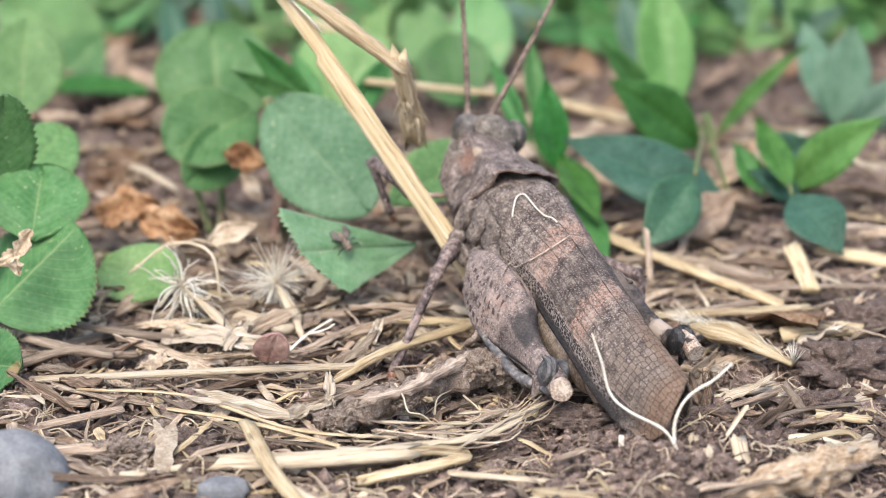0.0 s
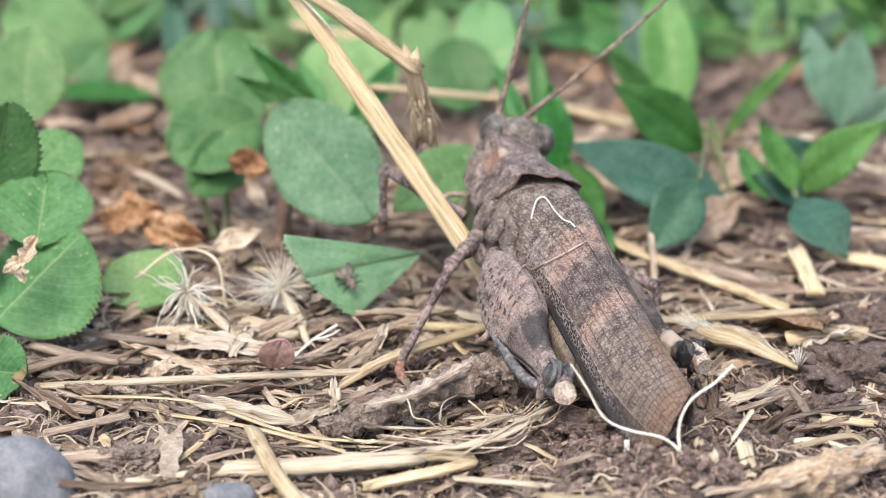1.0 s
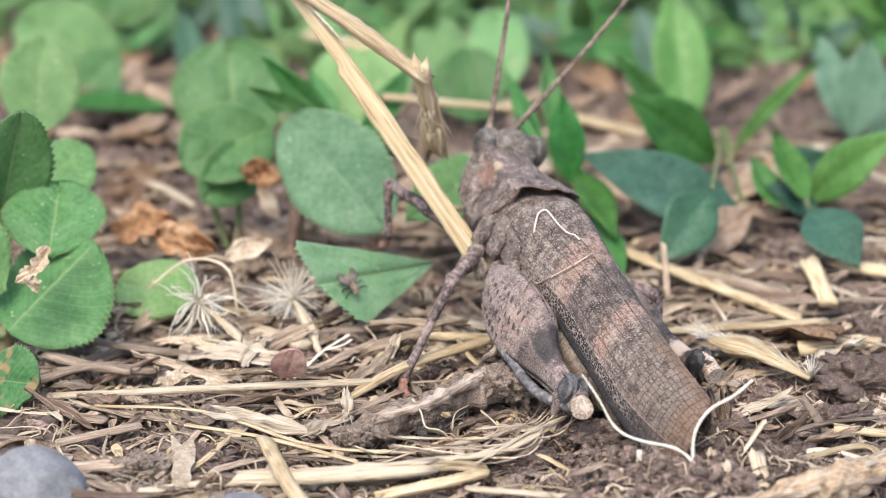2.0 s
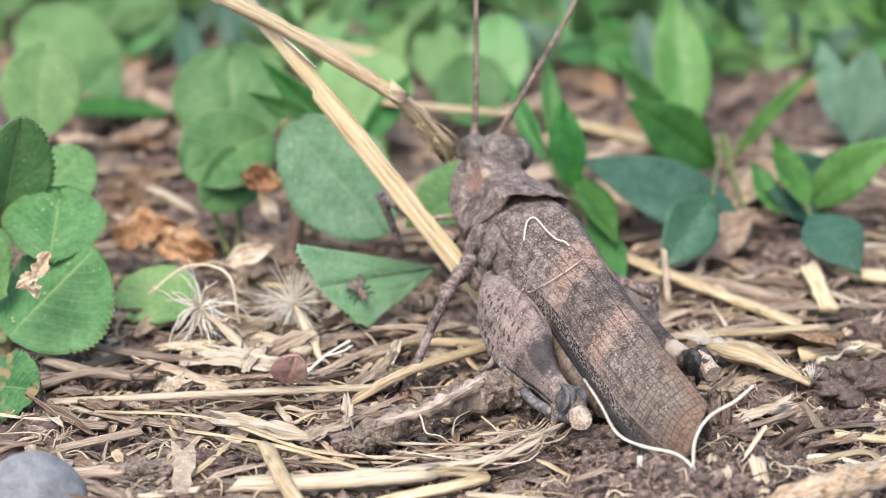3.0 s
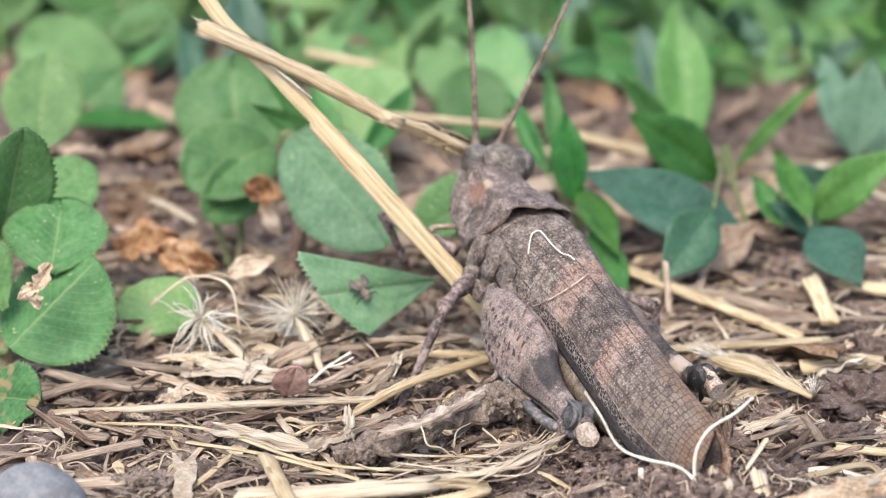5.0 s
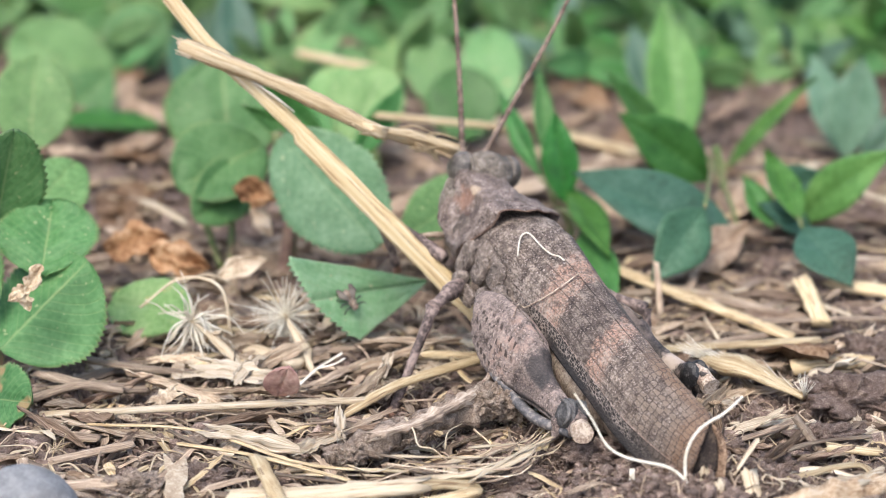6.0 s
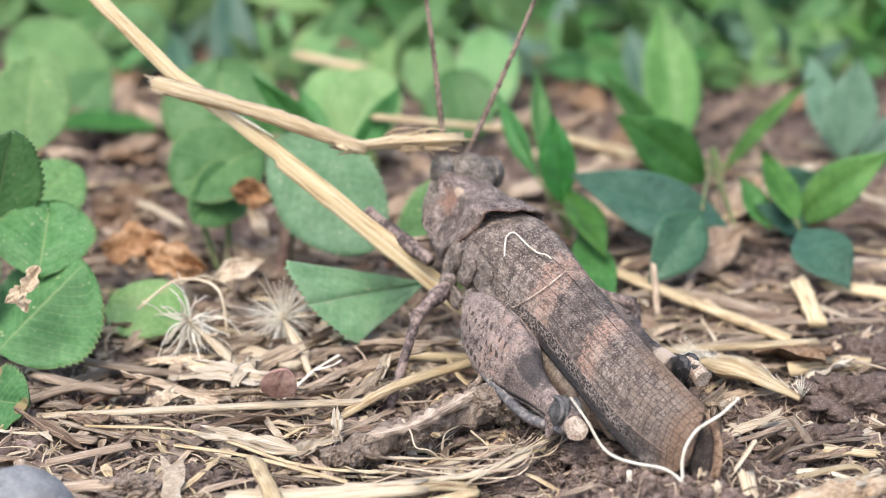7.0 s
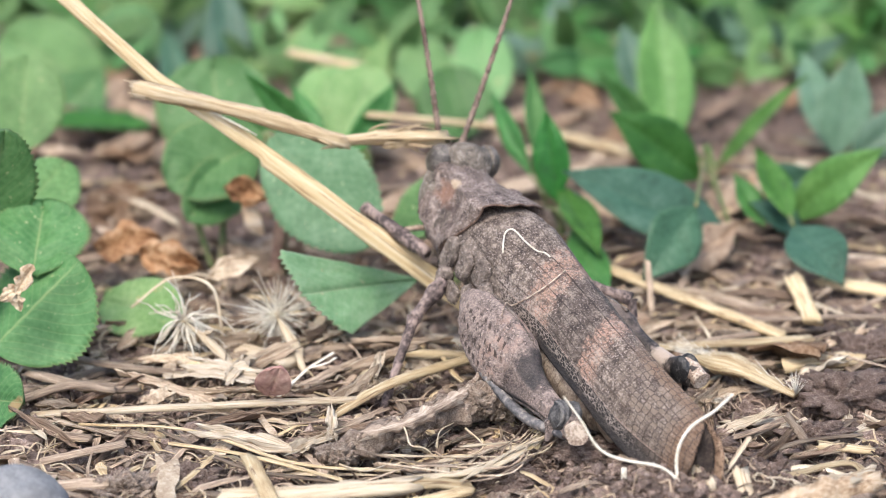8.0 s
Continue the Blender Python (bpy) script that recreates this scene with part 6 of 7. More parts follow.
def shredded():
    """A fan of torn straw strands pressed together on the soil."""
    t = thing("shredded_straw", ground_at((1.5, 133.3, 0.0)), "fan of pale shredded straw strands on the soil", "straw")
    lines = (([(-4.6, 130.7, 0.8), (0.5, 130.4, 0.9), (3.8, 132.1, 1.2), (6.1, 135.4, 1.5)], 0.5), ([(-4.0, 131.3, 0.9), (0.8, 130.7, 1.0), (3.5, 133.0, 1.4), (5.5, 135.2, 1.7)], 0.35))
    for k in range(15):
        base, w = lines[k % 2]
        j = V(rng.uniform(-1.6, 1.6), rng.uniform(-1.2, 1.2), rng.uniform(-0.4, 0.4))
        e = V(rng.uniform(-3.5, 1.2), rng.uniform(-2.0, 2.0), rng.uniform(-0.8, 0.6))
        q = [V(p) + j + V(rng.gauss(0, 0.8), rng.gauss(0, 0.7), rng.gauss(0, 0.25)) for p in base]
        q[-1] = q[-1] + e
        bm = bmesh.new()
        tube(bm, spline(q[k % 3 == 0:], 16), [w * rng.uniform(0.12, 0.5) * lerp(1, 0.3, i / 16) for i in range(17)], 7, 0.4, None, 0.5, 1.8, 0, k * 1.3, 2.0)
        part("strand", bm, (BLEACHED, PAPERY, BROWNSTRAW, BROWNSTRAW)[k % 4], t)


shredded()

# small withered leaves
for nm, lab, a, b, f, w, mat, sh in (
    ("red_leaf", "small reddish-brown withered leaf on the litter", (-10.7, 140.9, 1.4), (-10.0, 139.3, 3.6), (0.1, -0.9, 0.3), 2.2, REDLEAF, "round"),
    ("dead_leaf", "curled orange-brown dead leaf", (-24.0, 163.0, 3.3), (-19.6, 162.0, 4.6), (0, -0.8, 0.6), 3.2, ORANGELEAF, "ovate"),
    ("dead_leaf", "cupped orange-brown dead leaf", (-20.5, 160.0, 4.0), (-16.4, 159.0, 3.5), (0.1, -0.8, 0.5), 2.8, ORANGELEAF, "ovate"),
    ("dead_leaf", "whitish papery husk under the clover", (-12.6, 166.0, 3.0), (-14.2, 167.0, 5.0), (0.1, -0.9, 0.4), 1.3, PAPERY, "lance"),
    ("dead_leaf", "buff torn husk behind the seed tufts", (-15.6, 156.0, 3.6), (-12.3, 157.0, 4.8), (0.0, -0.8, 0.6), 1.8, PAPERY, "ovate"),
    ("dead_leaf", "orange-brown dead leaf scrap between clover stalks", (-15.2, 165.0, 7.0), (-12.0, 164.5, 6.4), (0.1, -0.9, 0.4), 2.1, ORANGELEAF, "lance"),
    ("dead_leaf", "reddish dead leaf under the knotweed", (22.5, 196.0, -2.4), (27.4, 192.0, 0.3), (0.1, -0.8, 0.6), 2.8, DEADLEAF, "ovate"),
    ("dead_leaf", "broad brown dead leaf under the knotweed", (10.8, 215.0, -1.6), (14.6, 212.0, 1.3), (0.1, -0.8, 0.6), 5.0, DEADLEAF, "ovate"),
    ("dead_leaf", "pale brown dead leaf lying on the ground", (-26.9, 178.9, 0.8), (-21.4, 183.8, 1.0), (0, -0.4, 0.9), 4.0, DEADLEAF, "ovate"),
    ("dead_leaf", "withered buff leaf among green ones", (25.0, 180.0, -1.1), (27.1, 181.0, 3.0), (-0.4, -0.8, 0.5), 2.2, BROWNLEAF, "lance"),
):
    solo(nm, blade(a, b, f, w, sh, 0, 0.06 if mat == REDLEAF else 0.3, 0.25, 1.5 if mat == ORANGELEAF else 0.3 if mat == REDLEAF else 0.8, 0.15, w * 3, nick=0.0 if mat == REDLEAF else 0.7), mat, ground_at(a) if a[2] < 3 else a, lab, "leaf", "withered leaves")


def scraps():
    for k in range(80):
        y = rng.uniform(152, 215) if k < 45 else rng.uniform(164, 215)
        x = rng.uniform(-0.18 * y, 0.18 * y) if k < 45 else rng.uniform(-0.18 * y, 2)
        if -20 < x < -4 and y < 163:
            continue
        p = ground_at((x, y), rng.uniform(0.3, 1.0))
        a = rng.uniform(0, 6.28)
        d = V(math.cos(a), math.sin(a), rng.uniform(-0.1, 0.35)) * rng.uniform(3, 8)
        solo("dead_leaf", blade(p, p + d, (rng.uniform(-0.4, 0.4), rng.uniform(-0.5, 0.1), 1), d.length * rng.uniform(0.3, 0.6), rng.choice(["ovate", "round", "lance"]), 0, 0.35, rng.uniform(-0.2, 0.3), 1.2, 0.12, k * 2.1, 22, 10, 0.8), rng.choice([DEADLEAF, BROWNLEAF, BROWNLEAF]), p - V(0, 0, 0.2), "curled brown dead leaf scrap lying in the litter", "leaf", "dead leaf scraps")


scraps()


def papery_flakes():
    for k in range(170):
        y = rng.uniform(118, 172)
        x = rng.uniform(-0.185 * y, 0.185 * y)
        if x > 5 and y < 141 and rng.random() < 0.75:
            continue
        p = ground_at((x, y), rng.uniform(0.3, 1.1))
        a = rng.gauss(0.1, 0.55) + (math.pi if rng.random() < 0.5 else 0)
        d = V(math.cos(a), math.sin(a), rng.uniform(-0.12, 0.22)) * rng.uniform(2.0, 7.0)
        solo("straw_flake", blade(p, p + d, (rng.uniform(-0.5, 0.5), rng.uniform(-0.8, 0.1), 1), rng.uniform(0.25, 0.85), rng.choice(["strip", "strip", "strip", "lance"]), 0, rng.uniform(0.0, 0.5), rng.uniform(-0.25, 0.3), rng.uniform(0.4, 1.2), 0.08, k * 1.9, 30, 9, 0.5), rng.choice([FLAKE, FLAKE, DARKFLAKE, DARKFLAKE] if x > -16 or y > 134 else [DARKFLAKE, DARKFLAKE, BROWNLEAF, FLAKE]), p - V(0, 0, 0.2), "ragged fibrous straw flake lying in the litter", "straw flake", "papery flakes")


def far_flakes():
    """Fibrous flakes and bark scraps on the ground among the plants."""
    for k in range(95):
        y = rng.uniform(160, 232)
        x = rng.uniform(-0.185 * y, 0.185 * y)
        p = ground_at((x, y), rng.uniform(0.3, 1.0))
        a = rng.gauss(0.0, 0.6)
        d = V(math.cos(a), math.sin(a), rng.uniform(-0.08, 0.2)) * rng.uniform(4, 10)
        solo("straw_flake", blade(p, p + d, (rng.uniform(-0.5, 0.5), rng.uniform(-0.8, 0.1), 1), rng.uniform(0.8, 2.4), rng.choice(["strip", "strip", "ovate"]), 0, rng.uniform(0.0, 0.4), rng.uniform(-0.2, 0.3), rng.uniform(0.4, 1.2), 0.1, k * 1.3, 22, 8, 0.5), rng.choice([FLAKE, DARKFLAKE, BROWNLEAF]), p - V(0, 0, 0.2), "broad fibrous brown flake lying among the stalks", "straw flake", "papery flakes")


def soil_flakes():
    """Torn pale bits on the bare soil behind the grasshopper's wing tips."""
    for k in range(40):
        x, y = rng.uniform(14, 27), rng.uniform(124, 150)
        p = ground_at((x, y), rng.uniform(0.5, 1.1))
        a = rng.gauss(0.2, 0.8)
        d = V(math.cos(a), math.sin(a), rng.uniform(-0.05, 0.35)) * rng.uniform(1.2, 4.0)
        solo("straw_flake", blade(p, p + d, (rng.uniform(-0.5, 0.5), rng.uniform(-0.8, 0.1), 1), rng.uniform(0.3, 1.1), "strip", 0, rng.uniform(0.0, 0.5), rng.uniform(-0.25, 0.3), rng.uniform(0.4, 1.2), 0.08, k * 2.7, 22, 8, 0.6), rng.choice([PALEFLAKE, FLAKE, FLAKE, DARKFLAKE]), p - V(0, 0, 0.2), "torn fibrous straw bit lying on bare soil", "straw flake", "papery flakes")


papery_flakes()
far_flakes()
soil_flakes()


def pale_husks():
    """Pale crumpled husks heaped behind the long straw."""
    for k in range(34):
        x, y = rng.uniform(-24, -2), rng.uniform(139, 152)
        p = ground_at((x, y), rng.uniform(0.4, 1.4))
        a = rng.gauss(0.2, 0.8)
        d = V(math.cos(a), 0.7 * math.sin(a), rng.uniform(-0.1, 0.4)) * rng.uniform(1.5, 5.0)
        solo("straw_husk", blade(p, p + d, (rng.uniform(-0.5, 0.5), rng.uniform(-0.9, 0), 1), rng.uniform(0.5, 1.5), rng.choice(["strip", "strip", "ovate"]), 0, 0.3, rng.uniform(-0.3, 0.4), rng.uniform(0.5, 1.3), 0.07, k * 2.3, 26, 8, 0.8), rng.choice([FLAKE, PAPERY, DARKFLAKE]), p - V(0, 0, 0.2), "pale crumpled straw husk lying in the litter", "straw husk", "straw husks")


pale_husks()


def long_straws():
    for k in range(36):
        y = rng.uniform(146, 200)
        x = rng.uniform(10, 0.185 * y) if k % 3 else rng.uniform(-0.185 * y, 0)
        p = ground_at((x, y), rng.uniform(0.4, 1.3))
        a = rng.gauss(-0.15, 0.6)
        d = V(math.cos(a), math.sin(a), rng.uniform(-0.08, 0.12)) * rng.uniform(3, 7.5)
        straw("straw", [p - d, p + V(0, 0, rng.uniform(0, 0.5)), p + d], rng.uniform(0.4, 1.0), rng.choice([STRAW, BROWNSTRAW, BROWNSTRAW, BROWNSTRAW]), "dry straw stalk lying in the litter", "straw", "straw pieces", rng.uniform(0.35, 0.6), 14, rng.uniform(0.6, 1), 2.0, 0.25)


long_straws()


# scattered straw chips, each one of its own
def chips():
    mats = [STRAW, BLEACHED, PAPERY, BROWNSTRAW, BROWNSTRAW, BARK]
    made = 0
    while made < 240:
        y = rng.uniform(117, 215) if rng.random() < 0.4 else rng.uniform(118, 160)
        x = rng.uniform(-1, 1) * (0.185 * y)
        if x > 5 and y < 148 and rng.random() < 0.85:
            continue
        made += 1
        p = ground_at((x, y), rng.uniform(0.2, 0.9))
        ln = rng.uniform(1.2, 3.5) if rng.random() < 0.6 else rng.uniform(3.5, 7.5)
        a = rng.gauss(0, 1.2)
        d = V(math.cos(a), math.sin(a), rng.uniform(-0.12, 0.18)) * ln * 0.5
        b = V(rng.uniform(-0.4, 0.4), rng.uniform(-0.4, 0.4), rng.uniform(0.0, 0.4))
        straw("straw_chip", [p - d, p + b, p + d], rng.choice([0.25, 0.35, 0.5, 0.7, 0.9, 1.2]), rng.choice(mats), "small dry straw chip lying in the litter", "straw chip", "straw chips", rng.uniform(0.10, 0.3), 10, rng.uniform(0.3, 1), 3.5, 0.6, sides=8, smooth=False)


chips()


def litter_stuff():
    """Fine fibres and shreds, and soil crumbs, past counting."""
    for mat, count, nm, lab in ((STRAW, 700, "fine_litter", "fine yellow straw shreds"), (BROWNSTRAW, 2300, "fine_litter", "fine brown plant shreds"), (BLEACHED, 520, "fine_litter", "fine bleached fibres and shreds")):
        bm = bmesh.new()
        for k in range(count):
            y = rng.uniform(115, 240) if rng.random() < 0.45 else rng.uniform(116, 165)
            x = rng.uniform(-1, 1) * (0.19 * y)
            if x > 5 and y < 146 and rng.random() < 0.72:
                continue
            p = ground_at((x, y), rng.uniform(0.05, 0.7))
            ln = rng.uniform(0.6, 2.5) if rng.random() < 0.7 else rng.uniform(2.5, 7)
            a = rng.gauss(0, 1.4)
            d = V(math.cos(a), math.sin(a), rng.uniform(-0.2, 0.3)) * ln * 0.5
            b = V(rng.uniform(-0.2, 0.2) * ln, rng.uniform(-0.2, 0.2) * ln, rng.uniform(0, 0.5))
            r = rng.choice([0.05, 0.07, 0.1, 0.15, 0.22, 0.32])
            tube(bm, spline([p - d, p + b, p + d], 4), [r * 0.5, r, r * rng.uniform(0.7, 1.2), r * rng.uniform(0.6, 1.1), r * 0.25], 5, 0.28, None, 0.6, 1.8, seed=k * 0.37)
        solo(nm, bm, mat, (0, 150, 0), lab, "litter", "", "stuff", smooth=False)
    for mat, count, lab in ((BLEACHED, 300, "curled bleached plant fibres"), (BROWNSTRAW, 420, "curled brown plant fibres")):
        bm = bmesh.new()
        for k in range(count):
            y = rng.uniform(116, 166)
            x = rng.uniform(-1, 1) * (0.19 * y)
            q = ground_at((x, y), rng.uniform(0.2, 0.8))
            a = rng.uniform(0, 6.28)
            pts = [q]
            turn = rng.gauss(0, 0.5)
            for i in range(6):
                a += turn + rng.gauss(0, 0.4)
                q = q + V(math.cos(a), math.sin(a), 0) * rng.uniform(0.4, 1.1)
                pts.append(ground_at(q, 0.15 + rng.uniform(0.1, 0.9)))
            r = rng.uniform(0.035, 0.10)
            tube(bm, spline(pts, 18), [r * lerp(1, 0.4, i / 18) for i in range(19)], 5, 0.7, None, 0.4, 2.0, 0, k * 0.31)
        solo("fine_fibres", bm, mat, (0, 150, 0), lab, "litter", "", "stuff")
    verts, faces = [], []
    bm = bmesh.new()
    bmesh.ops.create_icosphere(bm, subdivisions=1, radius=1)
    base = [v.co.copy() for v in bm.verts]
    tri = [[v.index for v in f.verts] for f in bm.faces]
    bm.free()
    bm = bmesh.new()
    bmesh.ops.create_icosphere(bm, subdivisions=3, radius=1)
    knob = [v.co.copy() for v in bm.verts]
    knob_tri = [[v.index for v in f.verts] for f in bm.faces]
    bm.free()
    for k in range(30000):
        y = rng.uniform(115, 235)
        x = rng.uniform(-1, 1) * (0.19 * y)
        r = min(0.8, 0.09 * math.exp(abs(rng.gauss(0, 0.9))))
        c = ground_at((x, y), r * 0.2)
        o = len(verts)
        sd = rng.random() * 50
        for q in base:
            kq = r * (1 + 0.9 * noise.noise(q * 1.7 + V(sd)))
            w = c + q * kq
            verts.append((w.x * MM, w.y * MM, w.z * MM))
        faces += [[i + o for i in t] for t in tri]
    for k in range(26000):
        near = k % 3 == 0
        x, y = (rng.gauss(12, 6), rng.gauss(129, 7)) if near else (rng.uniform(-26, 29), rng.uniform(116, 150))
        r = min(0.4, 0.07 * math.exp(abs(rng.gauss(0, 0.75))))
        c = ground_at((x, y), r * 0.3 + (rng.random() ** 2) * (0.7 if near else 0.35))
        o = len(verts)
        sd = rng.random() * 50
        for q in base:
            w = c + q * (r * (1 + 1.1 * noise.noise(q * 1.9 + V(sd))))
            verts.append((w.x * MM, w.y * MM, w.z * MM))
        faces += [[i + o for i in t] for t in tri]
    for k in range(600):
        y = rng.uniform(117, 150)
        x = rng.uniform(2, 0.19 * y) if k % 3 else rng.uniform(-0.19 * y, 4)
        r = rng.uniform(0.22, 0.65)
        c = ground_at((x, y), r * 0.15)
        o = len(verts)
        sd = rng.random() * 50
        for q in knob:
            w = c + V(q.x, q.y, q.z * 0.75) * (r * (1 + 0.8 * noise.noise(q * 1.5 + V(sd)) + 0.35 * noise.noise(q * 4 + V(sd))))
            verts.append((w.x * MM, w.y * MM, w.z * MM))
        faces += [[i + o for i in t] for t in knob_tri]
    me = bpy.data.meshes.new("soil_crumbs")
    me.from_pydata(verts, [], faces)
    me.materials.append(CRUMB)
    tagged(new("soil_crumbs", me), "loose dark brown soil crumbs", "soil", "", "stuff")


litter_stuff()


# ---- the straw that swings, the loose leaf, the fly and the root fibres ----
held = thing("held_straw", (0, 0, 0), "long golden split straw with a broken side stalk", "straw")


def held_parts():
    d = V(-0.55, 0, 0.835)
    side = V(0.835, 0, 0.55)
    a = side * 0.62
    bm = bmesh.new()
    run = [float(v) for v in np.linspace(-20.5, 16.8, 90)]
    pts = [a + d * s + side * ((0.13 if s > 0.3 else 0.0) - 0.03 * min(max(0, s), 9) + 0.10 * max(0, s - 9)) for s in run]
    tube(bm, pts, [(0.65 if s < 0.3 else 0.48) * (1 + 0.04 * math.sin(s * 1.3)) for s in run], 16, 0.42, side, 0.10, 0.7, 0.07, 1.0, 1.2)
    part("main_stalk", bm, GOLDEN, held)
    bm = bmesh.new()
    tube(bm, [a + d * -17 + side * 0.15 + V(0, -0.25, 0), a + d * -9 + side * 0.12 + V(0, -0.27, 0), a + d * -1.5 + side * 0.2 + V(0, -0.22, 0)], [0.02, 0.05, 0.015], 5, 0.5)
    part("split", bm, BARK, held, "dark lengthwise split")
    bm = bmesh.new()
    tube(bm, [V(-2.0, -0.45, 4.6), V(-0.6, -0.6, 3.1), V(0.35, -0.65, 2.0)], [0.16, 0.15, 0.09], 6, 0.5)
    part("torn_strip", bm, PAPPUS, held, "white torn strip")
    bm = bmesh.new()
    j, bend = V(-5.55, -1.0, 7.3), V(5.3, -0.2, -0.25)
    tube(bm, spline([j, lerp(j, bend, 0.5) + side * 0.25, bend], 24), [0.60 + 0.06 * math.sin(i * 0.5) for i in range(25)], 16, 0.8, None, 0.22, 1.6, 0.12, 2.0, 0.7)
    part("side_stalk", bm, OLDSTRAW, held, "broken side stalk with a ragged end")
    bm = bmesh.new()
    back = (j - bend).normalized()
    for k in range(26):
        o = j + V(rng.uniform(-0.3, 0.3), rng.uniform(-0.4, 0.2), rng.uniform(-0.45, 0.45)) - back * 0.5
        tube(bm, [o, o + back * rng.uniform(0.5, 1.3) + V(0, 0, rng.uniform(-0.2, 0.2))], [0.17, 0.05], 6, 0.6)
    part("frayed_end", bm, BLEACHED, held, "pale frayed fibres at the broken end", kind="stuff")


held_parts()
bm = bmesh.new()
tube(bm, spline([(-0.3, 0, 0), (2.4, 0, 0.1), (5.9, 0, -0.1)], 18), [lerp(0.5, 0.72, i / 18) + 0.06 * math.sin(i * 0.9) for i in range(19)], 18, 0.6, None, 0.35, 1.2, 0.16, 4.0, 2.5)
stalk_end = part("stalk_end", bm, OLDSTRAW, held, "kinked frayed end of the side stalk")
bm = bmesh.new()
for k in range(34):
    o = V(rng.uniform(1.5, 5.0), rng.uniform(-0.5, 0.5), rng.uniform(-0.75, 0.6))
    tube(bm, spline([o, o + V(1.0, rng.gauss(0, 0.12), rng.gauss(0, 0.14)), o + V(rng.uniform(1.6, 2.6), rng.gauss(0, 0.25), rng.gauss(0, 0.35))], 5), [0.12, 0.14, 0.12, 0.1, 0.08, 0.03], 5, 0.5)
part("frayed_end", bm, OLDSTRAW, stalk_end, "frayed brown fibres", kind="stuff")

LEAF_AT = V((-1.7, 156.0, 3.7))
loose = thing("clover_leaf", LEAF_AT, "toothed green clover leaf under the grasshopper's foot", "leaf", "clover leaves")
part("leaflet", blade(LEAF_AT, (-8.7, 150.0, 6.0), (0.05, -0.72, 0.69), 6.2, "wedge", 0, 0.1, 0.02, 0.4, 0.18, 2.0, 30, 30, slant=0.55), SHEENLEAF, loose)
bm = bmesh.new()
stalk(bm, LEAF_AT, LEAF_AT + V(1.5, 2.0, -3.0), 0.3)
part("stalk", bm, BARK, loose)


def build_fly():
    f = thing("fly", (0, 0, 0), "tiny dark fly sitting on a clover leaf", "fly")
    bm = bmesh.new()
    lump(bm, (0, 0, 0.3), 0.34, (1.3, 0.8, 0.8), 0.15)
    lump(bm, (-0.55, 0, 0.28), 0.3, (1.4, 0.85, 0.7), 0.15)
    part("body", bm, BARK, f)
    bm = bmesh.new()
    lump(bm, (0.48, 0, 0.32), 0.22, (0.8, 1.1, 0.9), 0.1)
    part("head", bm, BARK, f)
    for s in (1, -1):
        bm = bmesh.new()
        tube(bm, [V(0, 0.15 * s, 0.5), V(-0.6, 0.4 * s, 0.52), V(-1.1, 0.45 * s, 0.46)], [0.08, 0.24, 0.12], 8, 0.08, (0, 1, 0))
        part("wing", bm, FLYWING, f)
        for k in range(3):
            bm = bmesh.new()
            x = 0.3 - 0.3 * k
            tube(bm, [V(x, 0.15 * s, 0.25), V(x + 0.1 - 0.15 * k, 0.6 * s, 0.4), V(x + 0.15 - 0.25 * k, 0.8 * s, 0.0)], [0.05, 0.045, 0.03], 5)
            part("leg", bm, BLACKJOINT, f)
    return f


FLYWING = shader("fly_wing", [(0.1, (0.06, 0.05, 0.042)), (0.9, (0.17, 0.145, 0.12))], 2, 0.5, 0.1)
fly = build_fly()

# white root fibres by the wing tips
def fibre(points, a, b, label):
    bm = bmesh.new()
    tube(bm, spline(points, 28), [lerp(a, b, i / 28) for i in range(29)], 8, 1, None, 0.3, 2)
    return solo("root_fibre", bm, PAPPUS, (0, 0, 0), label, "root", "root fibres")


fibre_a = fibre([(0.9, 0.6, -1.6), (0, 0, 0), (-1.1, 0, 1.0), (-3.1, 0, 1.5), (-4.4, 0.1, 2.2), (-5.3, 0.2, 3.8), (-6.2, 0.3, 5.2)], 0.105, 0.06, "thin curved white root fibre across the wing tips")
fibre_b = fibre([(0.1, 0.6, -1.4), (-0.2, 0, 0.6), (-0.1, 0, 1.9), (0.6, 0, 3.1), (2.0, 0, 4.0), (3.0, 0, 4.9)], 0.105, 0.085, "thin curved white root fibre standing in the soil")


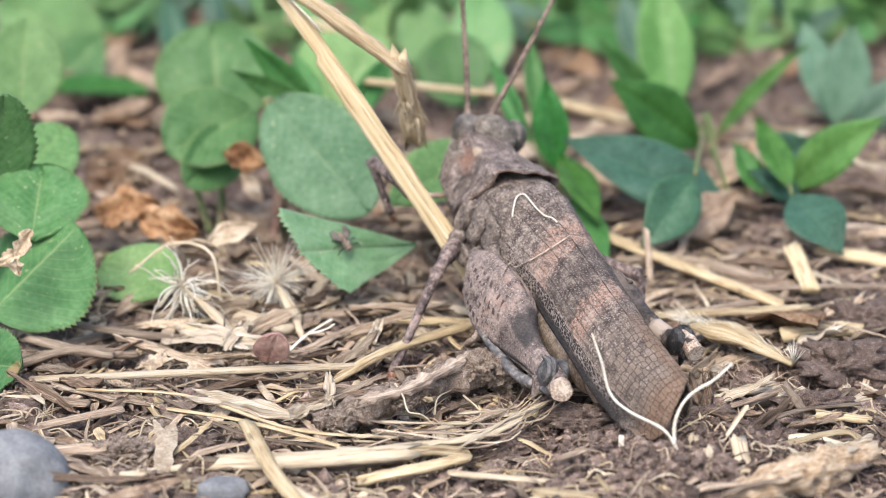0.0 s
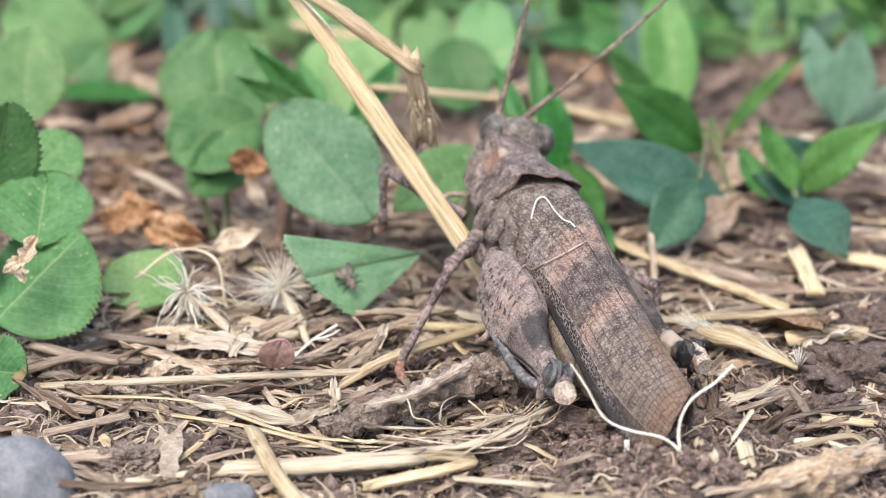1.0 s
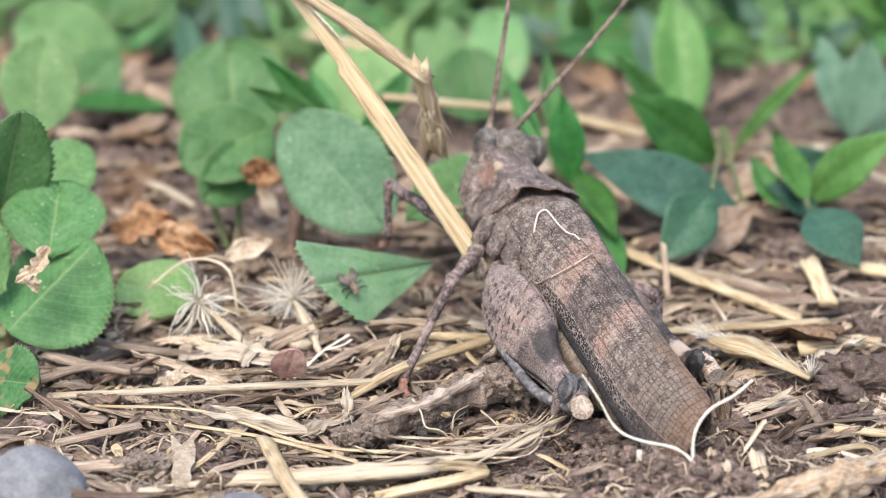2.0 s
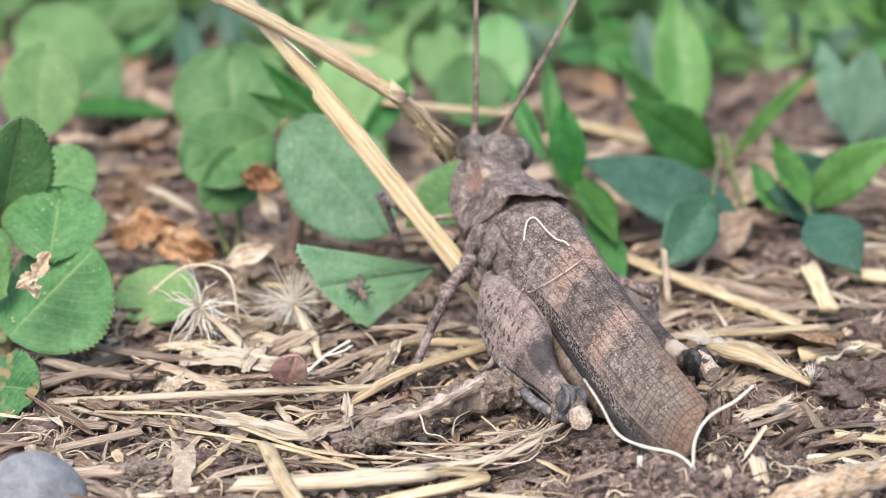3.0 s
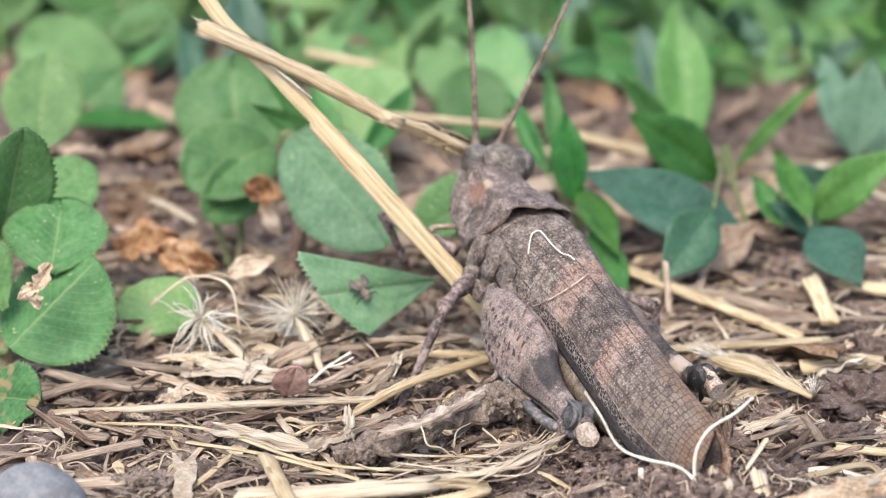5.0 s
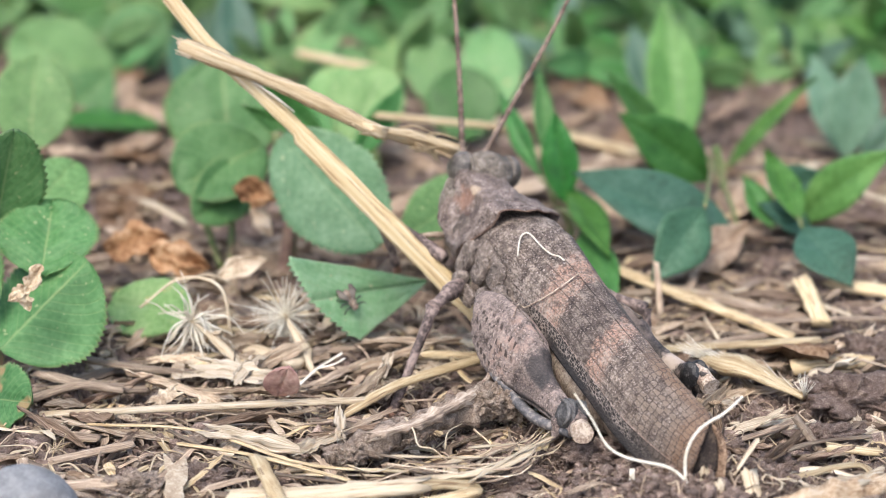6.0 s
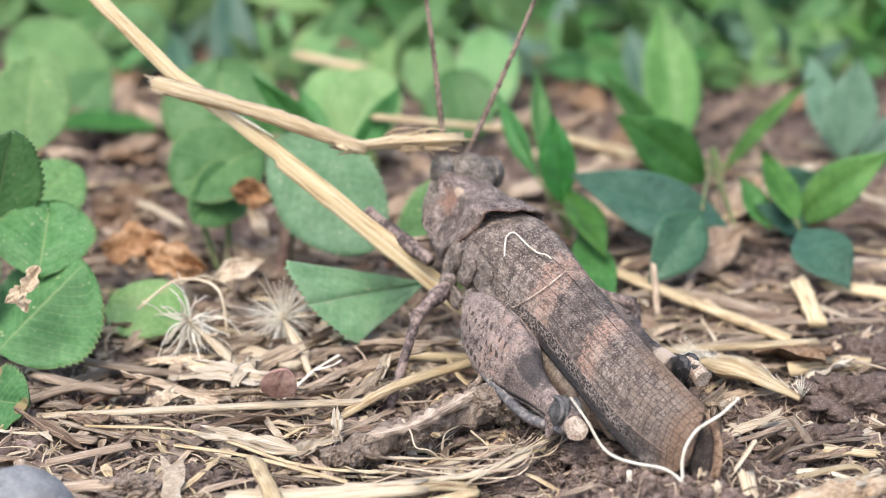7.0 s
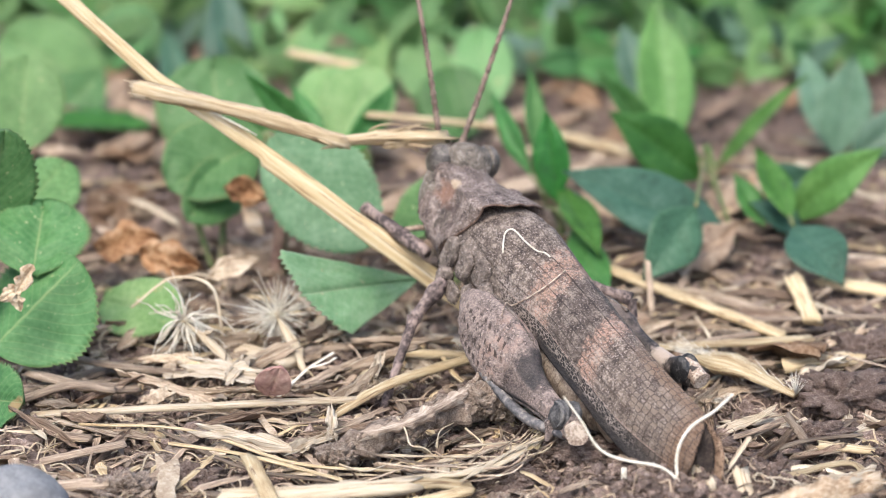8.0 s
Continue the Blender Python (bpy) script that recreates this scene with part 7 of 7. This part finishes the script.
def motions():
    walk(hopper, HOPPER_ROWS)
    walk(antenna_l, [
        (0, at(7.70, 0.35, 1.35, -5.8, 22.6, 0.0)),
        (0.4, at(7.70, 0.35, 1.35, -8.2, 20.9, 0.0)),
        (0.8, at(7.70, 0.35, 1.35, 7.1, 14.7, 0.0)),
        (1, at(7.70, 0.35, 1.35, 6.6, 16.6, 0.0)),
        (1.5, at(7.70, 0.35, 1.35, 3.6, 16.8, 0.0)),
        (2.8, at(7.70, 0.35, 1.35, 0.5, 18.9, 0.0)),
        (3, at(7.70, 0.35, 1.35, -1.3, 19.0, 0.0)),
        (3.5, at(7.70, 0.35, 1.35, -3.3, 18.9, 0.0)),
        (4.5, at(7.70, 0.35, 1.35, -5.0, 22.6, 0.0)),
        (5.8, at(7.70, 0.35, 1.35, -4.0, 17.8, 0.0)),
        (6.2, at(7.70, 0.35, 1.35, -6.3, 18.6, 0.0)),
        (6.5, at(7.70, 0.35, 1.35, -5.8, 18.1, 0.0)),
        (7, at(7.70, 0.35, 1.35, -6.7, 18.3, 0.0)),
        (7.5, at(7.70, 0.35, 1.35, -7.2, 22.1, 0.0)),
        (8, at(7.70, 0.35, 1.35, -6.5, 23.5, 0.0)),
    ])
    walk(antenna_r, [
        (0, at(7.70, -1.15, 1.35, 22.5, 9.0, 0.0)),
        (0.4, at(7.70, -1.15, 1.35, 22.3, 7.6, 0.0)),
        (0.8, at(7.70, -1.15, 1.35, 42.2, -4.0, 0.0)),
        (1, at(7.70, -1.15, 1.35, 38.3, -3.2, 0.0)),
        (1.5, at(7.70, -1.15, 1.35, 33.3, -2.4, 0.0)),
        (2.8, at(7.70, -1.15, 1.35, 30.5, 10.7, 0.0)),
        (3, at(7.70, -1.15, 1.35, 27.0, 7.2, 0.0)),
        (3.5, at(7.70, -1.15, 1.35, 19.5, 4.4, 0.0)),
        (4.5, at(7.70, -1.15, 1.35, 18.5, 7.1, 0.0)),
        (5.8, at(7.70, -1.15, 1.35, 23.8, 3.7, 0.0)),
        (6.2, at(7.70, -1.15, 1.35, 23.6, 2.1, 0.0)),
        (6.5, at(7.70, -1.15, 1.35, 23.2, -1.6, 0.0)),
        (7, at(7.70, -1.15, 1.35, 18.7, 0.9, 0.0)),
        (7.5, at(7.70, -1.15, 1.35, 17.9, 8.6, 0.0)),
        (8, at(7.70, -1.15, 1.35, 16.4, 7.4, 0.0)),
    ])
    walk(wing_fold, [(0, at(-15.5, 0.0, -5.0)), (2.8, at(-15.5, 0.0, -5.0)), (3.6, at(-18.2, -0.2, -5.15)), (4.4, at(-21.55, -0.15, -5.55)), (6.2, at(-21.9, -0.1, -5.6)), (8, at(-21.9, -0.1, -5.6))])
    walk(front_thigh, [
        (0, at(3.20, 2.90, -4.30, 0.0, -17.0, 34.2)),
        (0.5, at(3.20, 2.90, -4.30, 0.0, -12.1, 49.7)),
        (1, at(3.20, 2.90, -4.30, 0.0, -8.6, 42.4)),
        (1.5, at(3.20, 2.90, -4.30, 0.0, -6.7, 35.1)),
        (2.8, at(3.20, 2.90, -4.30, 0.0, -12.4, 25.4)),
        (3, at(3.20, 2.90, -4.30, 0.0, -9.3, 25.8)),
        (3.5, at(3.20, 2.90, -4.30, 0.0, -8.1, 22.0)),
        (4.5, at(3.20, 2.90, -4.30, 0.0, -0.0, 20.3)),
        (6, at(3.20, 2.90, -4.30, 0.0, -7.5, 16.7)),
        (6.5, at(3.20, 2.90, -4.30, 0.0, -10.2, 14.2)),
        (7, at(3.20, 2.90, -4.30, 0.0, -13.7, 14.3)),
        (8, at(3.20, 2.90, -4.30, 0.0, -8.4, 10.3)),
    ])
    walk(front_shin, [
        (0, at(8.18, 6.28, -2.46, 0.0, 55.6, -94.5)),
        (0.5, at(7.18, 7.60, -2.98, 0.0, 68.9, -33.8)),
        (1, at(7.80, 7.10, -3.36, 0.0, 69.9, -72.8)),
        (1.5, at(8.32, 6.49, -3.57, 0.0, 67.9, -73.3)),
        (2.8, at(8.76, 5.54, -2.95, 0.0, 65.4, -90.6)),
        (3, at(8.80, 5.61, -3.29, 0.0, 57.7, -93.8)),
        (3.5, at(8.98, 5.24, -3.41, 0.0, 57.6, -91.7)),
        (4.5, at(9.11, 5.09, -4.30, 0.0, 51.0, -94.5)),
        (6, at(9.18, 4.70, -3.48, 0.0, 56.1, -87.6)),
        (6.5, at(9.21, 4.42, -3.18, 0.0, 55.4, -91.6)),
        (7, at(9.13, 4.41, -2.81, 0.0, 53.6, -83.9)),
        (8, at(9.33, 4.01, -3.38, 0.0, 52.2, -84.4)),
    ])
    walk(middle_thigh, [
        (0, at(0.30, 3.30, -5.00, 0.0, 30.3, 134.1)),
        (0.5, at(0.30, 3.30, -5.00, 0.0, 22.5, 129.3)),
        (1, at(0.30, 3.30, -5.00, 0.0, 22.3, 130.7)),
        (1.5, at(0.30, 3.30, -5.00, 0.0, 23.5, 127.7)),
        (3, at(0.30, 3.30, -5.00, 0.0, 16.8, 129.7)),
        (3.5, at(0.30, 3.30, -5.00, 0.0, 17.1, 124.3)),
        (4, at(0.30, 3.30, -5.00, 0.0, 23.9, 125.2)),
        (4.5, at(0.30, 3.30, -5.00, 0.0, 26.5, 124.5)),
        (6, at(0.30, 3.30, -5.00, 0.0, 23.9, 117.9)),
        (6.5, at(0.30, 3.30, -5.00, 0.0, 28.0, 118.4)),
        (7, at(0.30, 3.30, -5.00, 0.0, 33.7, 109.3)),
        (7.5, at(0.30, 3.30, -5.00, 0.0, 45.5, 100.3)),
        (8, at(0.30, 3.30, -5.00, 0.0, 57.1, 87.9)),
    ])
    walk(middle_shin, [
        (0, at(-1.50, 5.16, -6.51, 0.0, 61.1, 130.3)),
        (0.5, at(-1.46, 5.44, -6.15, 0.0, 58.4, 127.6)),
        (1, at(-1.51, 5.40, -6.14, 0.0, 61.9, 130.5)),
        (1.5, at(-1.38, 5.48, -6.20, 0.0, 64.3, 127.6)),
        (3, at(-1.53, 5.51, -5.87, 0.0, 66.8, 123.5)),
        (3.5, at(-1.32, 5.67, -5.88, 0.0, 67.1, 120.1)),
        (4, at(-1.28, 5.54, -6.21, 0.0, 66.4, 123.5)),
        (4.5, at(-1.22, 5.51, -6.34, 0.0, 65.3, 123.7)),
        (6, at(-0.98, 5.72, -6.22, 0.0, 70.1, 122.2)),
        (6.5, at(-0.96, 5.63, -6.41, 0.0, 71.7, 124.3)),
        (7, at(-0.52, 5.66, -6.66, 0.0, 71.5, 128.4)),
        (7.5, at(-0.08, 5.37, -7.14, 0.0, 64.8, 127.3)),
        (8, at(0.36, 4.93, -7.52, 0.0, 59.8, 129.8)),
    ])
    walk(held, [
        (0, at(-7.92, 153.00, 16.65, -20, 0, 0) @ at(0, 0, 0, 0, -0.9, 0)),
        (0.5, at(-7.63, 153.00, 16.84, -20, 0, 0) @ at(0, 0, 0, 0, -0.9, 0)),
        (1, at(-7.42, 153.00, 17.06, -20, 0, 0) @ at(0, 0, 0, 0, -0.9, 0)),
        (1.5, at(-7.48, 153.00, 17.08, -20, 0, 0) @ at(0, 0, 0, 0, -0.6, 0)),
        (2.8, at(-8.60, 153.00, 16.52, -20, 0, 0) @ at(0, 0, 0, 0, -3.9, 0)),
        (3, at(-9.23, 153.00, 15.77, -20, 0, 0) @ at(0, 0, 0, 0, -5.1, 0)),
        (3.2, at(-9.16, 153.00, 15.93, -20, 0, 0) @ at(0, 0, 0, 0, -5.4, 0)),
        (3.5, at(-9.85, 153.00, 15.12, -20, 0, 0) @ at(0, 0, 0, 0, -6.7, 0)),
        (4, at(-9.77, 153.00, 14.65, -20, 0, 0) @ at(0, 0, 0, 0, -7.1, 0)),
        (4.5, at(-9.55, 153.00, 14.36, -20, 0, 0) @ at(0, 0, 0, 0, -8.0, 0)),
        (4.7, at(-9.52, 153.00, 14.53, -20, 0, 0) @ at(0, 0, 0, 0, -8.3, 0)),
        (5.8, at(-9.77, 153.00, 14.32, -20, 0, 0) @ at(0, 0, 0, 0, -10.2, 0)),
        (6, at(-9.94, 153.00, 13.70, -20, 0, 0) @ at(0, 0, 0, 0, -11.1, 0)),
        (6.2, at(-10.17, 153.00, 13.39, -20, 0, 0) @ at(0, 0, 0, 0, -12.2, 0)),
        (6.5, at(-10.61, 153.00, 12.75, -20, 0, 0) @ at(0, 0, 0, 0, -14.0, 0)),
        (7, at(-10.92, 153.00, 12.20, -20, 0, 0) @ at(0, 0, 0, 0, -17.5, 0)),
        (7.5, at(-11.21, 153.00, 12.14, -20, 0, 0) @ at(0, 0, 0, 0, -19.4, 0)),
        (8, at(-11.50, 153.00, 12.17, -20, 0, 0) @ at(0, 0, 0, 0, -20.1, 0)),
    ])
    walk(stalk_end, [
        (0, at(5.25, 0, -0.20, 0.0, 40.7, 79.6)),
        (1.5, at(5.25, 0, -0.20, 0.0, 40.7, 80.3)),
        (2.8, at(5.25, 0, -0.20, 0.0, 42.6, 70.0)),
        (3, at(5.25, 0, -0.20, 0.0, 33.1, 57.3)),
        (3.5, at(5.25, 0, -0.20, 0.0, 21.8, 52.0)),
        (4.6, at(5.25, 0, -0.20, 0.0, 21.4, 44.1)),
        (5.8, at(5.25, 0, -0.20, 0.0, 19.6, 42.5)),
        (6.2, at(5.25, 0, -0.20, 0.0, 14.8, 26.6)),
        (6.5, at(5.25, 0, -0.20, 0.0, 10.3, 16.5)),
        (8, at(5.25, 0, -0.20, 0.0, 16.2, 7.3)),
    ])
    walk(loose, [
        (0, at(-1.72, 156.00, 3.54, 5, 0, 0)),
        (0.5, at(-1.72, 156.00, 3.52, 6, 0, 0)),
        (0.8, at(-1.72, 156.00, 3.36, 13, 0, 0)),
        (1, at(-1.72, 156.00, 3.32, 15, 0, 0)),
        (1.5, at(-1.72, 156.00, 3.34, 14, 0, 0)),
        (3, at(-1.72, 156.00, 3.39, 12, 0, 0)),
        (3.5, at(-1.72, 156.00, 3.41, 11, 0, 0)),
        (4.5, at(-1.72, 156.00, 3.43, 10, 0, 0)),
        (6, at(-1.72, 156.00, 3.39, 12, 0, 0)),
        (6.5, at(-1.72, 156.00, 3.34, 14, 0, 0)),
        (7, at(-1.72, 156.00, 3.36, 13, 0, 0)),
        (7.5, at(-1.72, 156.00, 3.39, 12, 0, 0)),
        (8, at(-1.72, 156.00, 3.45, 9, 0, 0)),
    ])
    walk(fly, [
        (0, at(-6.24, 151.60, 5.07, 37.7, 0, 0) @ at(0, 0, 0, 0, 0, -60)),
        (0.5, at(-6.31, 151.57, 5.04, 38.7, 0, 0) @ at(0, 0, 0, 0, 0, -60)),
        (0.8, at(-6.09, 150.69, 3.34, 45.7, 0, 0) @ at(0, 0, 0, 0, 0, -60)),
        (1, at(-6.28, 150.64, 3.27, 47.7, 0, 0) @ at(0, 0, 0, 0, 0, -60)),
        (1.5, at(-6.98, 150.27, 3.75, 46.7, 0, 0) @ at(0, 0, 0, 0, 0, -60)),
        (3, at(-6.37, 150.53, 3.60, 44.7, 0, 0) @ at(0, 0, 0, 0, 0, -60)),
        (3.5, at(-6.59, 150.63, 4.03, 43.7, 0, 0) @ at(0, 0, 0, 0, 0, -60)),
        (4, at(-6.47, 150.95, 4.26, 43.2, 0, 0) @ at(0, 0, 0, 0, 0, -60)),
        (4.5, at(-6.22, 151.14, 4.23, 42.7, 0, 0) @ at(0, 0, 0, 0, 0, -60)),
        (6, at(-6.46, 150.62, 3.78, 44.7, 0, 0) @ at(0, 0, 0, 0, 0, -60)),
        (6.5, at(-6.31, 150.37, 3.12, 46.7, 0, 0) @ at(0, 0, 0, 0, 0, -60)),
        (6.87, at(-6.58, 150.12, 3.25, 46.0, 0, 0) @ at(0, 0, 0, 0, 0, -60)),
        (6.93, at(-12.58, 146.12, 12.25, 10, 0, 0) @ at(0, 0, 0, 0, 0, -75)),
        (7.0, at(-40.58, 130.12, 43.25, 0, 0, 0) @ at(0, 0, 0, 0, 0, -90)),
        (8, at(-266.58, 10.12, 243.25, 0, 0, 0) @ at(0, 0, 0, 0, 0, -90)),
    ])
    walk(fibre_a, [
        (0, at(13.03, 127.00, 1.81, -20, 0, 0) @ at(0, 0, 0, 0, 14, 0)),
        (0.4, at(13.03, 127.00, 1.81, -20, 0, 0) @ at(0, 0, 0, 0, 12, 0)),
        (0.65, at(13.03, 127.00, 1.81, -20, 0, 0) @ at(0, 0, 0, 0, 8, 0)),
        (0.9, at(13.03, 127.00, 1.81, -20, 0, 0) @ at(0, 0, 0, 0, 0, 0)),
        (1.5, at(13.03, 127.00, 1.81, -20, 0, 0) @ at(0, 0, 0, 0, -1, 0)),
        (3.5, at(13.03, 127.00, 1.81, -20, 0, 0) @ at(0, 0, 0, 0, 0, 0)),
        (8, at(13.03, 127.00, 1.81, -20, 0, 0) @ at(0, 0, 0, 0, -3, 0)),
    ])
    walk(fibre_b, [
        (0, at(13.03, 127.00, 1.81, -20, 0, 0) @ at(0, 0, 0, 0, 0, 0)),
        (0.5, at(13.03, 127.00, 1.81, -20, 0, 0) @ at(0, 0, 0, 0, -1, 0)),
        (1, at(13.03, 127.00, 1.81, -20, 0, 0) @ at(0, 0, 0, 0, -3, 0)),
        (1.5, at(13.03, 127.00, 1.81, -20, 0, 0) @ at(0, 0, 0, 0, 2, 0)),
        (3, at(13.03, 127.00, 1.81, -20, 0, 0) @ at(0, 0, 0, 0, 2, 0)),
        (3.5, at(13.03, 127.00, 1.81, -20, 0, 0) @ at(0, 0, 0, 0, 4, 0)),
        (4.5, at(13.03, 127.00, 1.81, -20, 0, 0) @ at(0, 0, 0, 0, 2, 0)),
        (6, at(13.03, 127.00, 1.81, -20, 0, 0) @ at(0, 0, 0, 0, 0, 0)),
        (8, at(13.03, 127.00, 1.81, -20, 0, 0) @ at(0, 0, 0, 0, -1, 0)),
    ])


motions()
